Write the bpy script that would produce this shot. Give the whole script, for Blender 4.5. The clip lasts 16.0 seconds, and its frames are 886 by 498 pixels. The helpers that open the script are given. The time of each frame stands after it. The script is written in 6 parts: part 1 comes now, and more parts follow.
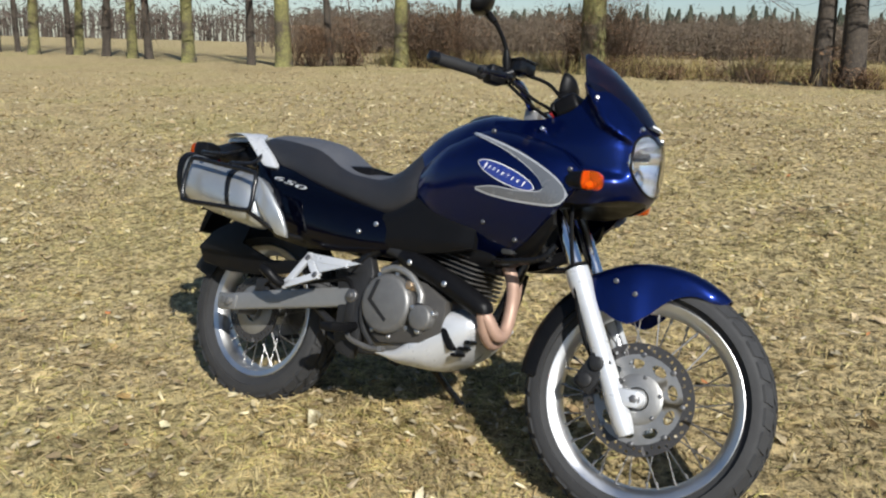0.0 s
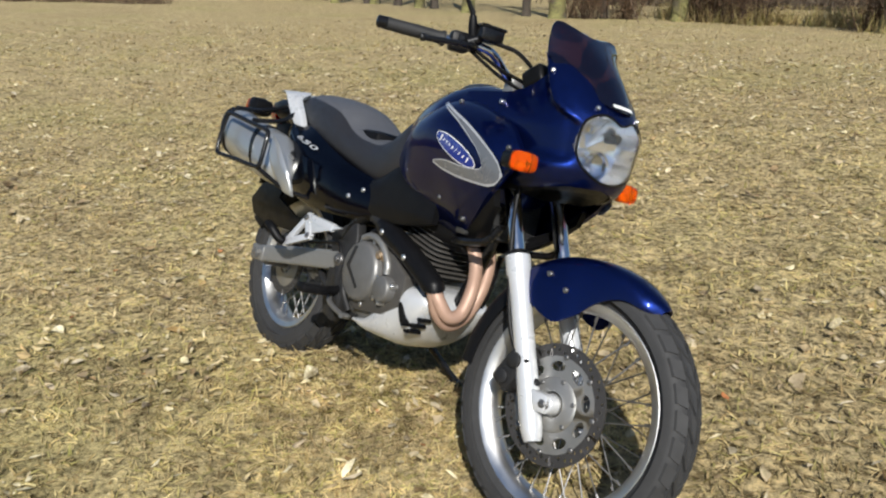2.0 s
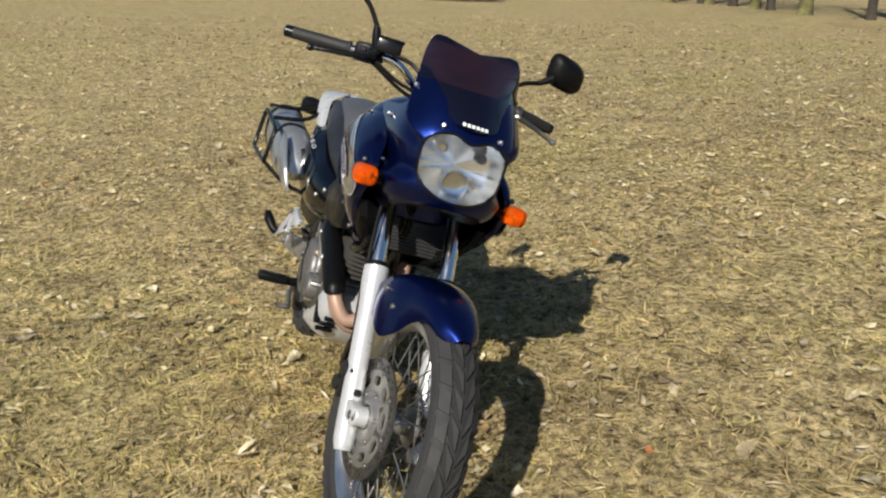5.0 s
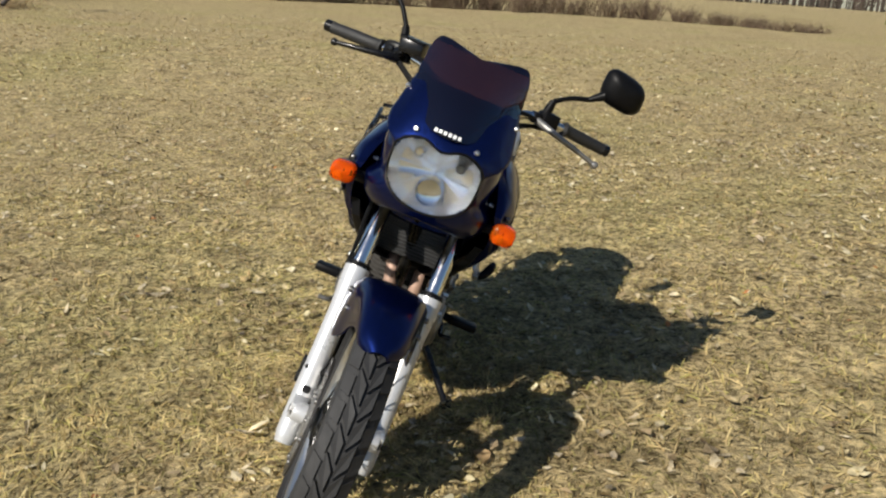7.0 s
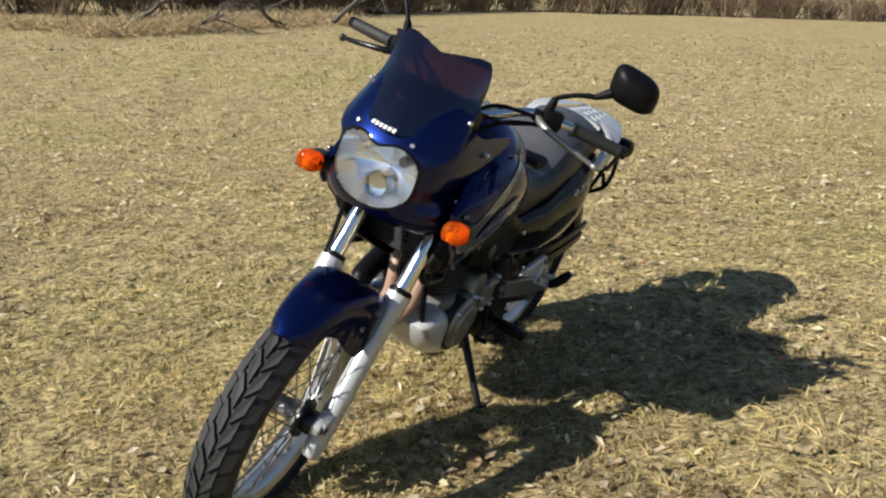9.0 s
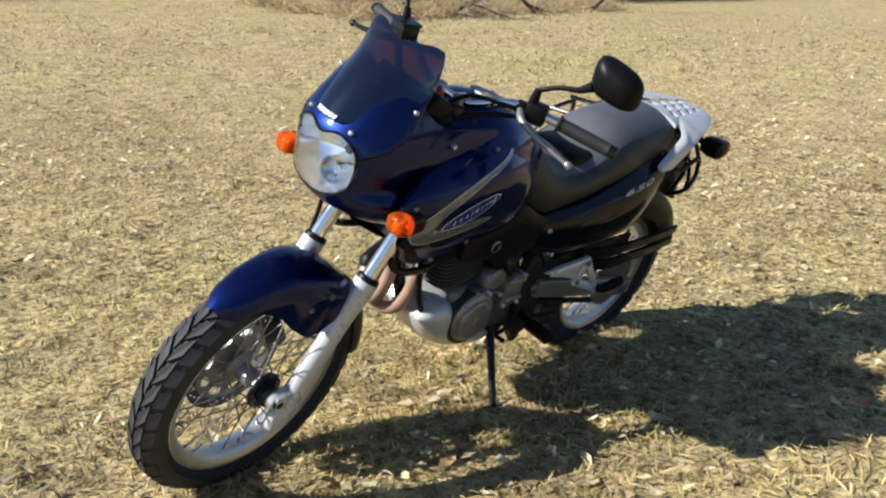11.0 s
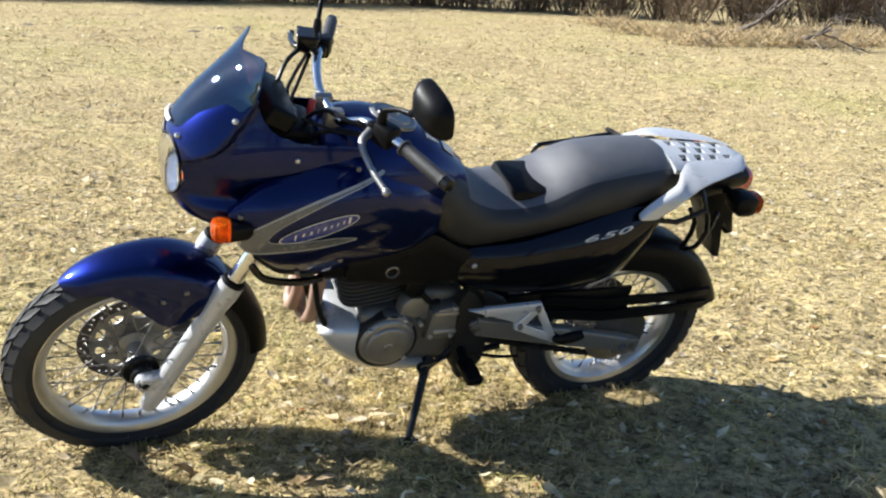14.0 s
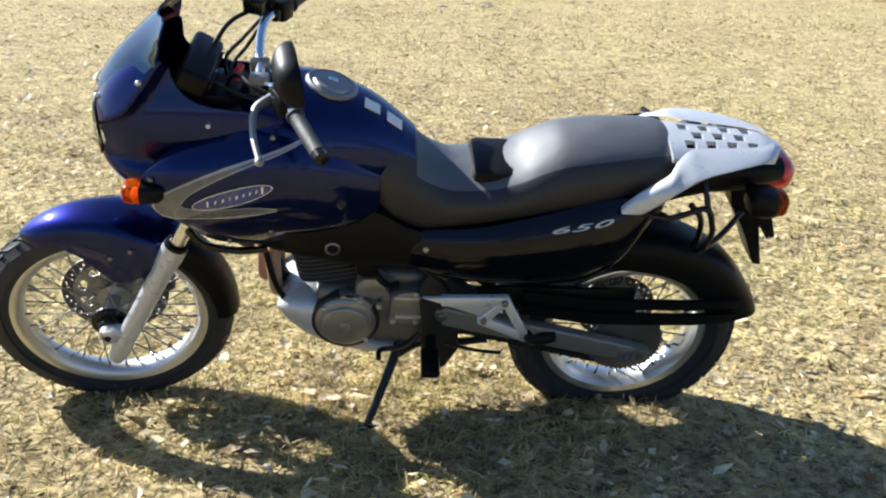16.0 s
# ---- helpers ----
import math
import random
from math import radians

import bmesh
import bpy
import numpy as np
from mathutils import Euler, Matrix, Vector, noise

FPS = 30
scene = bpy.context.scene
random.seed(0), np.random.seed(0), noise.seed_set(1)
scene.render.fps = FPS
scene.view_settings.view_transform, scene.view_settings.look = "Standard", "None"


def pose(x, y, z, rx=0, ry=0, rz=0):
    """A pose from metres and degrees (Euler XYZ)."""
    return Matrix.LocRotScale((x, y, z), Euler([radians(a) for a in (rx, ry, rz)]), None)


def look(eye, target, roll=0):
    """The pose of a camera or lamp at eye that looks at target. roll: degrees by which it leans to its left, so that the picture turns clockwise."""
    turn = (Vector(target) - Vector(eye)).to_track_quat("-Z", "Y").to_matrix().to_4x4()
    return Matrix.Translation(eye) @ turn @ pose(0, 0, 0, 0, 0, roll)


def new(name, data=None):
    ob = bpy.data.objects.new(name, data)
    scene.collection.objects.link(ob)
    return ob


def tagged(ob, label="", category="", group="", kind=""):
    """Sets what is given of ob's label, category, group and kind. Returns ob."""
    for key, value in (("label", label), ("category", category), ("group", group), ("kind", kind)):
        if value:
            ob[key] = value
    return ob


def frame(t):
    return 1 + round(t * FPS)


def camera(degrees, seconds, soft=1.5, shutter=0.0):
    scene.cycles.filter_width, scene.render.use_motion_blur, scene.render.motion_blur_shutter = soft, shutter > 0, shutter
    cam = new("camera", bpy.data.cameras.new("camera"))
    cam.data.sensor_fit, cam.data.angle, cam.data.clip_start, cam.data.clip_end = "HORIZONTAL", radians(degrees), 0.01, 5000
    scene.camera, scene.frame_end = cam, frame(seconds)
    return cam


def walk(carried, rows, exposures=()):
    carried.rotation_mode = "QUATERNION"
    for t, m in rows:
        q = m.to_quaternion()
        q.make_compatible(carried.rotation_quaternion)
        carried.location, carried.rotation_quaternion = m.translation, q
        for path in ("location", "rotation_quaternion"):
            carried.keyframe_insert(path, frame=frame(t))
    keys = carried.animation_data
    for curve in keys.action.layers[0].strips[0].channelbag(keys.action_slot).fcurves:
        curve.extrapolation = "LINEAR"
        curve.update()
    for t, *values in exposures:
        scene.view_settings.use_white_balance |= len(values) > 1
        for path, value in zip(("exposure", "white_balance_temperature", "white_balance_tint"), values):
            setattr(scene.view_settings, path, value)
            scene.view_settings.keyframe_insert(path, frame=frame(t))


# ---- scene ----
cam = camera(53.3, 16.0, 2.2)

PATH = [
    (0, (2.317, -1.875, 1.176), (1.149, -0.315, 0.729), 1.4),
    (0.5, (2.451, -1.708, 1.183), (1.163, -0.253, 0.710), 2.0),
    (1, (2.564, -1.577, 1.195), (1.189, -0.214, 0.693), 2.4),
    (1.5, (2.702, -1.384, 1.202), (1.219, -0.151, 0.670), 2.2),
    (2, (2.835, -1.181, 1.232), (1.256, -0.092, 0.666), 1.9),
    (2.5, (2.931, -0.967, 1.239), (1.272, -0.011, 0.661), 1.0),
    (3, (3.013, -0.880, 1.291), (1.321, 0.009, 0.701), 1.8),
    (3.2, (3.038, -0.839, 1.287), (1.328, 0.019, 0.705), 2.3),
    (5.3, (3.298, -0.074, 1.310), (1.423, 0.271, 0.705), 2.6),
    (5.5, (3.305, -0.022, 1.330), (1.424, 0.273, 0.718), 3.2),
    (6, (3.289, 0.174, 1.322), (1.387, 0.297, 0.715), 3.4),
    (6.5, (3.264, 0.386, 1.332), (1.360, 0.329, 0.723), 3.6),
    (7, (3.213, 0.566, 1.294), (1.315, 0.335, 0.706), 4.5),
    (7.5, (3.123, 0.773, 1.299), (1.265, 0.350, 0.692), 4.1),
    (8, (3.048, 0.955, 1.286), (1.235, 0.350, 0.695), 3.8),
    (8.5, (2.978, 1.165, 1.283), (1.229, 0.392, 0.698), 3.2),
    (9, (2.933, 1.330, 1.293), (1.252, 0.427, 0.692), 2.5),
    (9.2, (2.875, 1.406, 1.269), (1.234, 0.429, 0.676), 2.3),
    (11.3, (2.384, 1.906, 1.320), (1.132, 0.490, 0.666), 1.9),
    (11.5, (2.318, 1.942, 1.319), (1.108, 0.489, 0.668), 2.0),
    (12, (2.174, 2.045, 1.347), (1.066, 0.510, 0.700), 2.1),
    (12.5, (2.035, 2.128, 1.351), (1.015, 0.529, 0.716), 2.5),
    (13, (1.831, 2.253, 1.358), (0.942, 0.577, 0.724), 2.5),
    (13.5, (1.652, 2.322, 1.358), (0.874, 0.593, 0.721), 2.7),
    (14, (1.444, 2.372, 1.343), (0.793, 0.592, 0.704), 2.7),
    (14.5, (1.234, 2.391, 1.352), (0.720, 0.574, 0.693), 2.6),
    (15, (1.001, 2.404, 1.327), (0.647, 0.551, 0.663), 1.7),
    (15.5, (0.841, 2.381, 1.344), (0.613, 0.521, 0.645), 1.9),
    (16, (0.638, 2.357, 1.321), (0.579, 0.485, 0.617), 1.2),
]
walk(cam, [(t, look(eye, target, roll)) for t, eye, target, roll in PATH],
     [(0, 0.48, 6050, 10), (3, 0.36, 6300, 10), (5.5, 0.27, 6500, 10), (7.5, 0.30, 6500, 10), (9, 0.52, 6350, 10), (11.5, 0.98, 6050, 10), (13, 1.24, 6050, 10), (16, 1.38, 5850, 10)])

# ---- world, sun ----
SUN_AZ, SUN_EL = -33.0, 35.0          # where the sun stands, degrees from +x to the left, and above the horizon
world = bpy.data.worlds.new("world")
scene.world = world
world.use_nodes = True
wn = world.node_tree.nodes
sky = wn.new("ShaderNodeTexSky")
sky.sky_type, sky.sun_disc = "NISHITA", False
sky.sun_elevation, sky.sun_rotation = radians(SUN_EL), radians(90 - SUN_AZ)
sky.dust_density, sky.air_density, sky.ozone_density = 0.4, 1.0, 3.0
wn["Background"].inputs["Strength"].default_value = 0.061
world.node_tree.links.new(sky.outputs["Color"], wn["Background"].inputs["Color"])

lamp = bpy.data.lights.new("sun", "SUN")
lamp.energy, lamp.angle, lamp.color = 5.0, radians(0.53), (1.0, 0.94, 0.84)
sun_ob = new("sun", lamp)
SUN_DIR = Vector((math.cos(radians(SUN_EL)) * math.cos(radians(SUN_AZ)), math.cos(radians(SUN_EL)) * math.sin(radians(SUN_AZ)), math.sin(radians(SUN_EL))))
sun_ob.matrix_world = look(SUN_DIR * 40, (0, 0, 0))

# ---- materials ----


class Nodes:
    """Short-hand for building a node material."""

    def __init__(self, name):
        self.mat = bpy.data.materials.new(name)
        self.mat.use_nodes = True
        self.t = self.mat.node_tree
        self.bsdf = self.t.nodes["Principled BSDF"]
        self.co = None

    def add(self, kind, **props):
        n = self.t.nodes.new("ShaderNode" + kind)
        for k, v in props.items():
            if k in n.inputs:
                n.inputs[k].default_value = v
        return n

    def link(self, a, b):
        self.t.links.new(a, b)

    def coords(self):
        if self.co is None:
            self.co = self.t.nodes.new("ShaderNodeTexCoord").outputs["Object"]
        return self.co

    def noise(self, scale, detail=4.0, rough=0.6):
        n = self.t.nodes.new("ShaderNodeTexNoise")
        n.inputs["Scale"].default_value = scale
        n.inputs["Detail"].default_value = detail
        n.inputs["Roughness"].default_value = rough
        self.link(self.coords(), n.inputs["Vector"])
        return n.outputs["Fac"]

    def ramp(self, fac, stops):
        n = self.t.nodes.new("ShaderNodeValToRGB")
        while len(n.color_ramp.elements) < len(stops):
            n.color_ramp.elements.new(0.5)
        for e, (p, c) in zip(n.color_ramp.elements, stops):
            e.position = p
            e.color = (*c, 1) if len(c) == 3 else c
        self.link(fac, n.inputs["Fac"])
        return n.outputs["Color"]

    def mix(self, fac, a, b, blend="MIX"):
        n = self.t.nodes.new("ShaderNodeMix")
        n.data_type, n.blend_type = "RGBA", blend
        for v, i in ((fac, 0), (a, 6), (b, 7)):
            if isinstance(v, (int, float)):
                n.inputs[i].default_value = v
            elif isinstance(v, tuple):
                n.inputs[i].default_value = (*v, 1)
            else:
                self.link(v, n.inputs[i])
        return n.outputs[2]

    def bump(self, fac, strength, distance):
        n = self.t.nodes.new("ShaderNodeBump")
        n.inputs["Strength"].default_value = strength
        n.inputs["Distance"].default_value = distance
        self.link(fac, n.inputs["Height"])
        self.link(n.outputs["Normal"], self.bsdf.inputs["Normal"])

    def put(self, **props):
        for k, v in props.items():
            k = k.replace("_", " ")
            if isinstance(v, tuple):
                v = (*v, 1)
            if hasattr(v, "is_output"):
                self.link(v, self.bsdf.inputs[k])
            else:
                self.bsdf.inputs[k].default_value = v
        return self.mat


def plain(name, colour, rough, metal=0.0, vary=0.12, scale=60.0, bump=0.0, bump_scale=400.0, **more):
    """A surface with two scales of variation in tone and gloss."""
    m = Nodes(name)
    big, fine = m.noise(scale * 0.12, 3), m.noise(scale, 5)
    dark = tuple(c * (1 - vary) for c in colour)
    light = tuple(min(1, c * (1 + vary)) for c in colour)
    tone = m.mix(fine, m.ramp(big, [(0.3, dark), (0.7, colour)]), light)
    gloss = m.ramp(m.noise(scale * 0.4, 4), [(0.3, (max(0.02, rough - 0.08),) * 3), (0.75, (min(1, rough + 0.1),) * 3)])
    if bump:
        m.bump(m.noise(bump_scale, 3), bump, 0.002)
    return m.put(Base_Color=tone, Roughness=gloss, Metallic=metal, **more)


def paint(name, colour, flake):
    """Metallic car paint under clear lacquer, a little dusty."""
    m = Nodes(name)
    flakes = m.t.nodes.new("ShaderNodeTexVoronoi")
    flakes.inputs["Scale"].default_value = 2600
    m.link(m.coords(), flakes.inputs["Vector"])
    base = m.mix(m.ramp(flakes.outputs["Color"], [(0.35, (0, 0, 0)), (0.95, (1, 1, 1))]), colour, flake)
    dust = m.ramp(m.noise(9, 6), [(0.5, (0.0,) * 3), (0.85, (0.012,) * 3)])
    tone = m.mix(dust, base, (0.3, 0.27, 0.2))
    gloss = m.ramp(m.noise(30, 5), [(0.35, (0.04,) * 3), (0.8, (0.11,) * 3)])
    return m.put(Base_Color=tone, Metallic=0.85, Roughness=0.36, Specular_Tint=tuple(min(1, 3 * c) for c in flake), Coat_Weight=1.0, Coat_Roughness=gloss, Coat_IOR=1.35)


MAT = {}
MAT["blue"] = paint("blue_metallic_paint", (0.002, 0.005, 0.030), (0.008, 0.024, 0.175))
MAT["dark_blue"] = paint("dark_navy_paint", (0.0015, 0.0017, 0.006), (0.003, 0.0045, 0.02))
MAT["black"] = plain("black_plastic", (0.0045, 0.0045, 0.005), 0.40, vary=0.35, bump=0.12, Specular_IOR_Level=0.14)
MAT["gloss_black"] = plain("black_enamel", (0.006, 0.006, 0.0065), 0.24, vary=0.2, Specular_IOR_Level=0.35)
MAT["engine_black"] = plain("black_engine_paint", (0.014, 0.014, 0.0145), 0.5, vary=0.4, bump=0.25, bump_scale=150, Specular_IOR_Level=0.3)
MAT["frame_grey"] = plain("dark_grey_frame_paint", (0.045, 0.042, 0.038), 0.5, vary=0.3, bump=0.1)
MAT["seat"] = plain("dark_seat_vinyl", (0.016, 0.016, 0.018), 0.42, vary=0.25, scale=40, bump=0.35, bump_scale=900)
# grey top panel, its colour lifted to carry the sky's sheen
MAT["seat_top"] = plain("grey_seat_vinyl_with_sheen", (0.062, 0.064, 0.071), 0.54, vary=0.2, scale=40, bump=0.3, bump_scale=900, Specular_IOR_Level=1.0)
MAT["rubber"] = plain("tyre_rubber", (0.022, 0.022, 0.0225), 0.75, vary=0.45, scale=30, bump=0.3, bump_scale=300)
MAT["grip"] = plain("grip_rubber", (0.015, 0.015, 0.015), 0.6, vary=0.3, bump=0.4, bump_scale=700)
MAT["silver"] = plain("silver_paint", (0.55, 0.56, 0.57), 0.32, metal=0.35, vary=0.08)
MAT["cast"] = plain("cast_aluminium", (0.28, 0.275, 0.262), 0.45, metal=0.75, vary=0.25, scale=35, bump=0.25, bump_scale=250)
MAT["cast_dark"] = plain("grey_engine_cover", (0.145, 0.143, 0.138), 0.45, metal=0.5, vary=0.3, scale=35, bump=0.2, bump_scale=250)
MAT["alu"] = plain("polished_aluminium", (0.66, 0.66, 0.655), 0.40, metal=1.0, vary=0.12, scale=25)
MAT["swing"] = plain("grey_swingarm_paint", (0.23, 0.23, 0.225), 0.42, metal=0.5, vary=0.12)
MAT["chrome"] = plain("chrome", (0.78, 0.78, 0.78), 0.08, metal=1.0, vary=0.05)
MAT["reflector"] = plain("headlight_reflector", (0.93, 0.94, 0.95), 0.14, metal=0.8, vary=0.06)
MAT["steel"] = plain("spoke_steel", (0.20, 0.195, 0.19), 0.42, metal=0.9, vary=0.3)
MAT["header"] = plain("heat_tanned_header_pipe", (0.36, 0.235, 0.175), 0.55, metal=0.25, vary=0.25, scale=25, bump=0.1)
MAT["disc"] = plain("brake_disc_steel", (0.055, 0.052, 0.05), 0.45, metal=0.5, vary=0.3, scale=50)
MAT["muffler"] = plain("muffler_steel", (0.52, 0.53, 0.52), 0.34, metal=0.8, vary=0.12, scale=15)
MAT["swoosh"] = plain("grey_decal", (0.10, 0.105, 0.115), 0.25, vary=0.1, Coat_Weight=1.0, Coat_Roughness=0.06)
MAT["swoosh_light"] = plain("pale_grey_decal", (0.30, 0.31, 0.33), 0.25, vary=0.1, Coat_Weight=1.0, Coat_Roughness=0.06)
MAT["oval"] = plain("blue_decal", (0.015, 0.03, 0.2), 0.25, vary=0.1, Coat_Weight=1.0, Coat_Roughness=0.06)
MAT["white"] = plain("white_decal", (0.75, 0.75, 0.74), 0.4, vary=0.05)
MAT["brass"] = plain("worn_copper_screw", (0.4, 0.3, 0.2), 0.4, metal=0.8)
MAT["red"] = plain("red_cable_plug", (0.4, 0.02, 0.015), 0.4)
MAT["cooler"] = plain("oil_cooler_fins", (0.05, 0.05, 0.05), 0.5, metal=0.5, vary=0.4)

m = Nodes("amber_lens")
MAT["amber"] = m.put(Base_Color=m.ramp(m.noise(60), [(0.3, (0.75, 0.10, 0.004)), (0.7, (0.9, 0.17, 0.008))]), Roughness=0.12, Transmission_Weight=0.72, IOR=1.2)
m = Nodes("amber_reflector")
MAT["amber_core"] = m.put(Base_Color=m.ramp(m.noise(90), [(0.3, (0.95, 0.45, 0.06)), (0.7, (1.0, 0.6, 0.15))]), Roughness=0.3, Metallic=0.3)
MAT["bulb"] = plain("orange_bulb", (1.0, 0.72, 0.12), 0.25, vary=0.05)
m = Nodes("red_lens")
MAT["red_lens"] = m.put(Base_Color=m.ramp(m.noise(60), [(0.3, (0.5, 0.01, 0.012)), (0.7, (0.65, 0.02, 0.02))]), Roughness=0.12, Coat_Weight=0.6)
m = Nodes("headlight_glass")
MAT["glass"] = m.put(Base_Color=(0.97, 0.98, 1.0), Roughness=m.ramp(m.noise(40), [(0.4, (0.0,) * 3), (0.8, (0.06,) * 3)]), Transmission_Weight=1.0, IOR=1.25)
# reddish-dark plastic; blue specular tint and high IOR paint in a bluer sky reflection
m = Nodes("tinted_screen")
MAT["screen"] = m.put(Base_Color=m.ramp(m.noise(12), [(0.3, (0.05, 0.020, 0.030)), (0.7, (0.065, 0.028, 0.04))]), Roughness=0.0, Transmission_Weight=0.95, IOR=2.0, Specular_Tint=(0.5, 0.75, 1.0))
MAT["mirror"] = plain("mirror_glass", (0.85, 0.86, 0.87), 0.02, metal=1.0, vary=0.02)

# plants and earth


def straw_material(name, cols, rough=0.85, thin=0.0):
    m = Nodes(name)
    geo = m.t.nodes.new("ShaderNodeNewGeometry")
    tone = m.ramp(geo.outputs["Random Per Island"], [(i / max(1, len(cols) - 1), c) for i, c in enumerate(cols)])
    shade = m.ramp(m.noise(2.6, 5), [(0.32, (0.50, 0.47, 0.42)), (0.44, (0.86, 0.82, 0.78)), (0.54, (0.93, 0.915, 0.76)), (0.68, (1.18, 1.12, 1.04))])
    fine = m.ramp(m.noise(11, 4, 0.7), [(0.37, (0.40, 0.37, 0.32)), (0.49, (0.95, 0.95, 0.94)), (0.64, (1.35, 1.32, 1.24))])
    shade = m.mix(1.0, shade, fine, "MULTIPLY")
    col = m.mix(1.0, tone, shade, "MULTIPLY")
    mat = m.put(Base_Color=col, Roughness=rough, Specular_IOR_Level=0.2)
    if thin:
        # thin dry blades let part of the light through
        glow = m.t.nodes.new("ShaderNodeBsdfTranslucent")
        both = m.t.nodes.new("ShaderNodeMixShader")
        both.inputs[0].default_value = thin
        m.link(col, glow.inputs["Color"])
        m.link(m.bsdf.outputs[0], both.inputs[1])
        m.link(glow.outputs[0], both.inputs[2])
        m.link(both.outputs[0], m.t.nodes["Material Output"].inputs["Surface"])
    return mat


MAT["grass"] = straw_material("dry_grass", [(0.25, 0.185, 0.09), (0.54, 0.43, 0.23), (0.64, 0.53, 0.30), (0.40, 0.375, 0.145), (0.72, 0.62, 0.38), (0.48, 0.38, 0.20), (0.325, 0.325, 0.115)], thin=0.3)
MAT["dead_grass"] = straw_material("bleached_dead_grass", [(0.62, 0.52, 0.36), (0.72, 0.63, 0.46), (0.55, 0.44, 0.29), (0.78, 0.70, 0.54)], thin=0.4)
MAT["leaf"] = straw_material("fallen_leaf", [(0.64, 0.57, 0.41), (0.74, 0.68, 0.52), (0.46, 0.37, 0.23), (0.80, 0.75, 0.61), (0.27, 0.19, 0.10), (0.58, 0.50, 0.35), (0.46, 0.34, 0.19), (0.70, 0.63, 0.48)], 0.42, 0.25)
MAT["leaf_orange"] = straw_material("orange_leaf", [(0.5, 0.22, 0.09), (0.42, 0.17, 0.07)], 0.7)
MAT["beech"] = straw_material("dry_hedge_leaf", [(0.15, 0.095, 0.065), (0.21, 0.13, 0.085), (0.26, 0.165, 0.105), (0.18, 0.125, 0.09)], 0.8)
MAT["twig"] = straw_material("bare_twig", [(0.06, 0.045, 0.035), (0.11, 0.08, 0.06), (0.15, 0.11, 0.085), (0.085, 0.06, 0.05)], 0.9)
MAT["far_wood"] = straw_material("far_bare_wood", [(0.10, 0.082, 0.078), (0.14, 0.115, 0.108), (0.12, 0.105, 0.10), (0.085, 0.08, 0.075)], 0.95)
MAT["scrub"] = straw_material("bare_brown_scrub", [(0.115, 0.092, 0.078), (0.15, 0.118, 0.098), (0.13, 0.108, 0.09), (0.17, 0.135, 0.11), (0.105, 0.095, 0.08)], 0.9)
MAT["thicket_leaf"] = straw_material("withered_thicket_leaf", [(0.17, 0.135, 0.105), (0.22, 0.175, 0.135), (0.27, 0.215, 0.165), (0.15, 0.12, 0.098)], 0.85, 0.35)
MAT["thicket_twig"] = straw_material("pale_thicket_twig", [(0.17, 0.125, 0.10), (0.24, 0.18, 0.145), (0.30, 0.235, 0.19), (0.20, 0.15, 0.12)], 0.9, 0.25)
MAT["pine"] = straw_material("far_conifer", [(0.045, 0.055, 0.045), (0.06, 0.07, 0.055)], 0.9)
MAT["dead_wood"] = plain("weathered_dead_wood", (0.11, 0.092, 0.078), 0.85, vary=0.4, scale=8, bump=0.5, bump_scale=40)
MAT["soil"] = plain("molehill_soil", (0.15, 0.115, 0.075), 0.95, vary=0.4, scale=20, bump=0.8, bump_scale=60)

m = Nodes("bark")
moss = m.ramp(m.noise(1.1, 5), [(0.38, (0.09, 0.075, 0.05)), (0.48, (0.19, 0.18, 0.06)), (0.65, (0.32, 0.31, 0.10))])
furrow = m.noise(14, 6, 0.75)
m.bump(furrow, 0.8, 0.03)
MAT["bark"] = m.put(Base_Color=m.mix(m.ramp(furrow, [(0.35, (0.25,) * 3), (0.7, (1, 1, 1))]), (0.045, 0.035, 0.025), moss), Roughness=0.92)
m = Nodes("dark_bark")
furrow = m.noise(14, 6, 0.75)
m.bump(furrow, 0.8, 0.03)
MAT["dark_bark"] = m.put(Base_Color=m.ramp(furrow, [(0.3, (0.025, 0.02, 0.016)), (0.7, (0.085, 0.068, 0.05))]), Roughness=0.92)

m = Nodes("dry_meadow")
m.co = m.t.nodes.new("ShaderNodeNewGeometry").outputs["Position"]
patch = m.ramp(m.noise(0.35, 5), [(0.3, (0.345, 0.275, 0.15)), (0.5, (0.405, 0.33, 0.185)), (0.72, (0.345, 0.305, 0.14))])
tuft = m.ramp(m.noise(5, 7, 0.75), [(0.33, (0.5, 0.48, 0.44)), (0.5, (0.95, 0.95, 0.93)), (0.7, (1.25, 1.22, 1.15))])
fleck = m.ramp(m.noise(28, 6, 0.75), [(0.38, (0.26, 0.235, 0.19)), (0.48, (0.86, 0.86, 0.85)), (0.60, (1.6, 1.55, 1.46))])
tone = m.mix(1.0, m.mix(1.0, patch, tuft, "MULTIPLY"), fleck, "MULTIPLY")
m.bump(m.noise(55, 5, 0.75), 0.7, 0.02)
MAT["meadow"] = m.put(Base_Color=tone, Roughness=0.95, Specular_IOR_Level=0.1)

# ---- mesh helpers ----


def finish(bm, name, material, smooth=40):
    me = bpy.data.meshes.new(name)
    bmesh.ops.recalc_face_normals(bm, faces=bm.faces)
    bm.to_mesh(me)
    bm.free()
    if smooth:
        me.shade_smooth()
        me.set_sharp_from_angle(angle=radians(smooth))
    for one in material if isinstance(material, (list, tuple)) else (material,):
        me.materials.append(MAT[one])
    return me


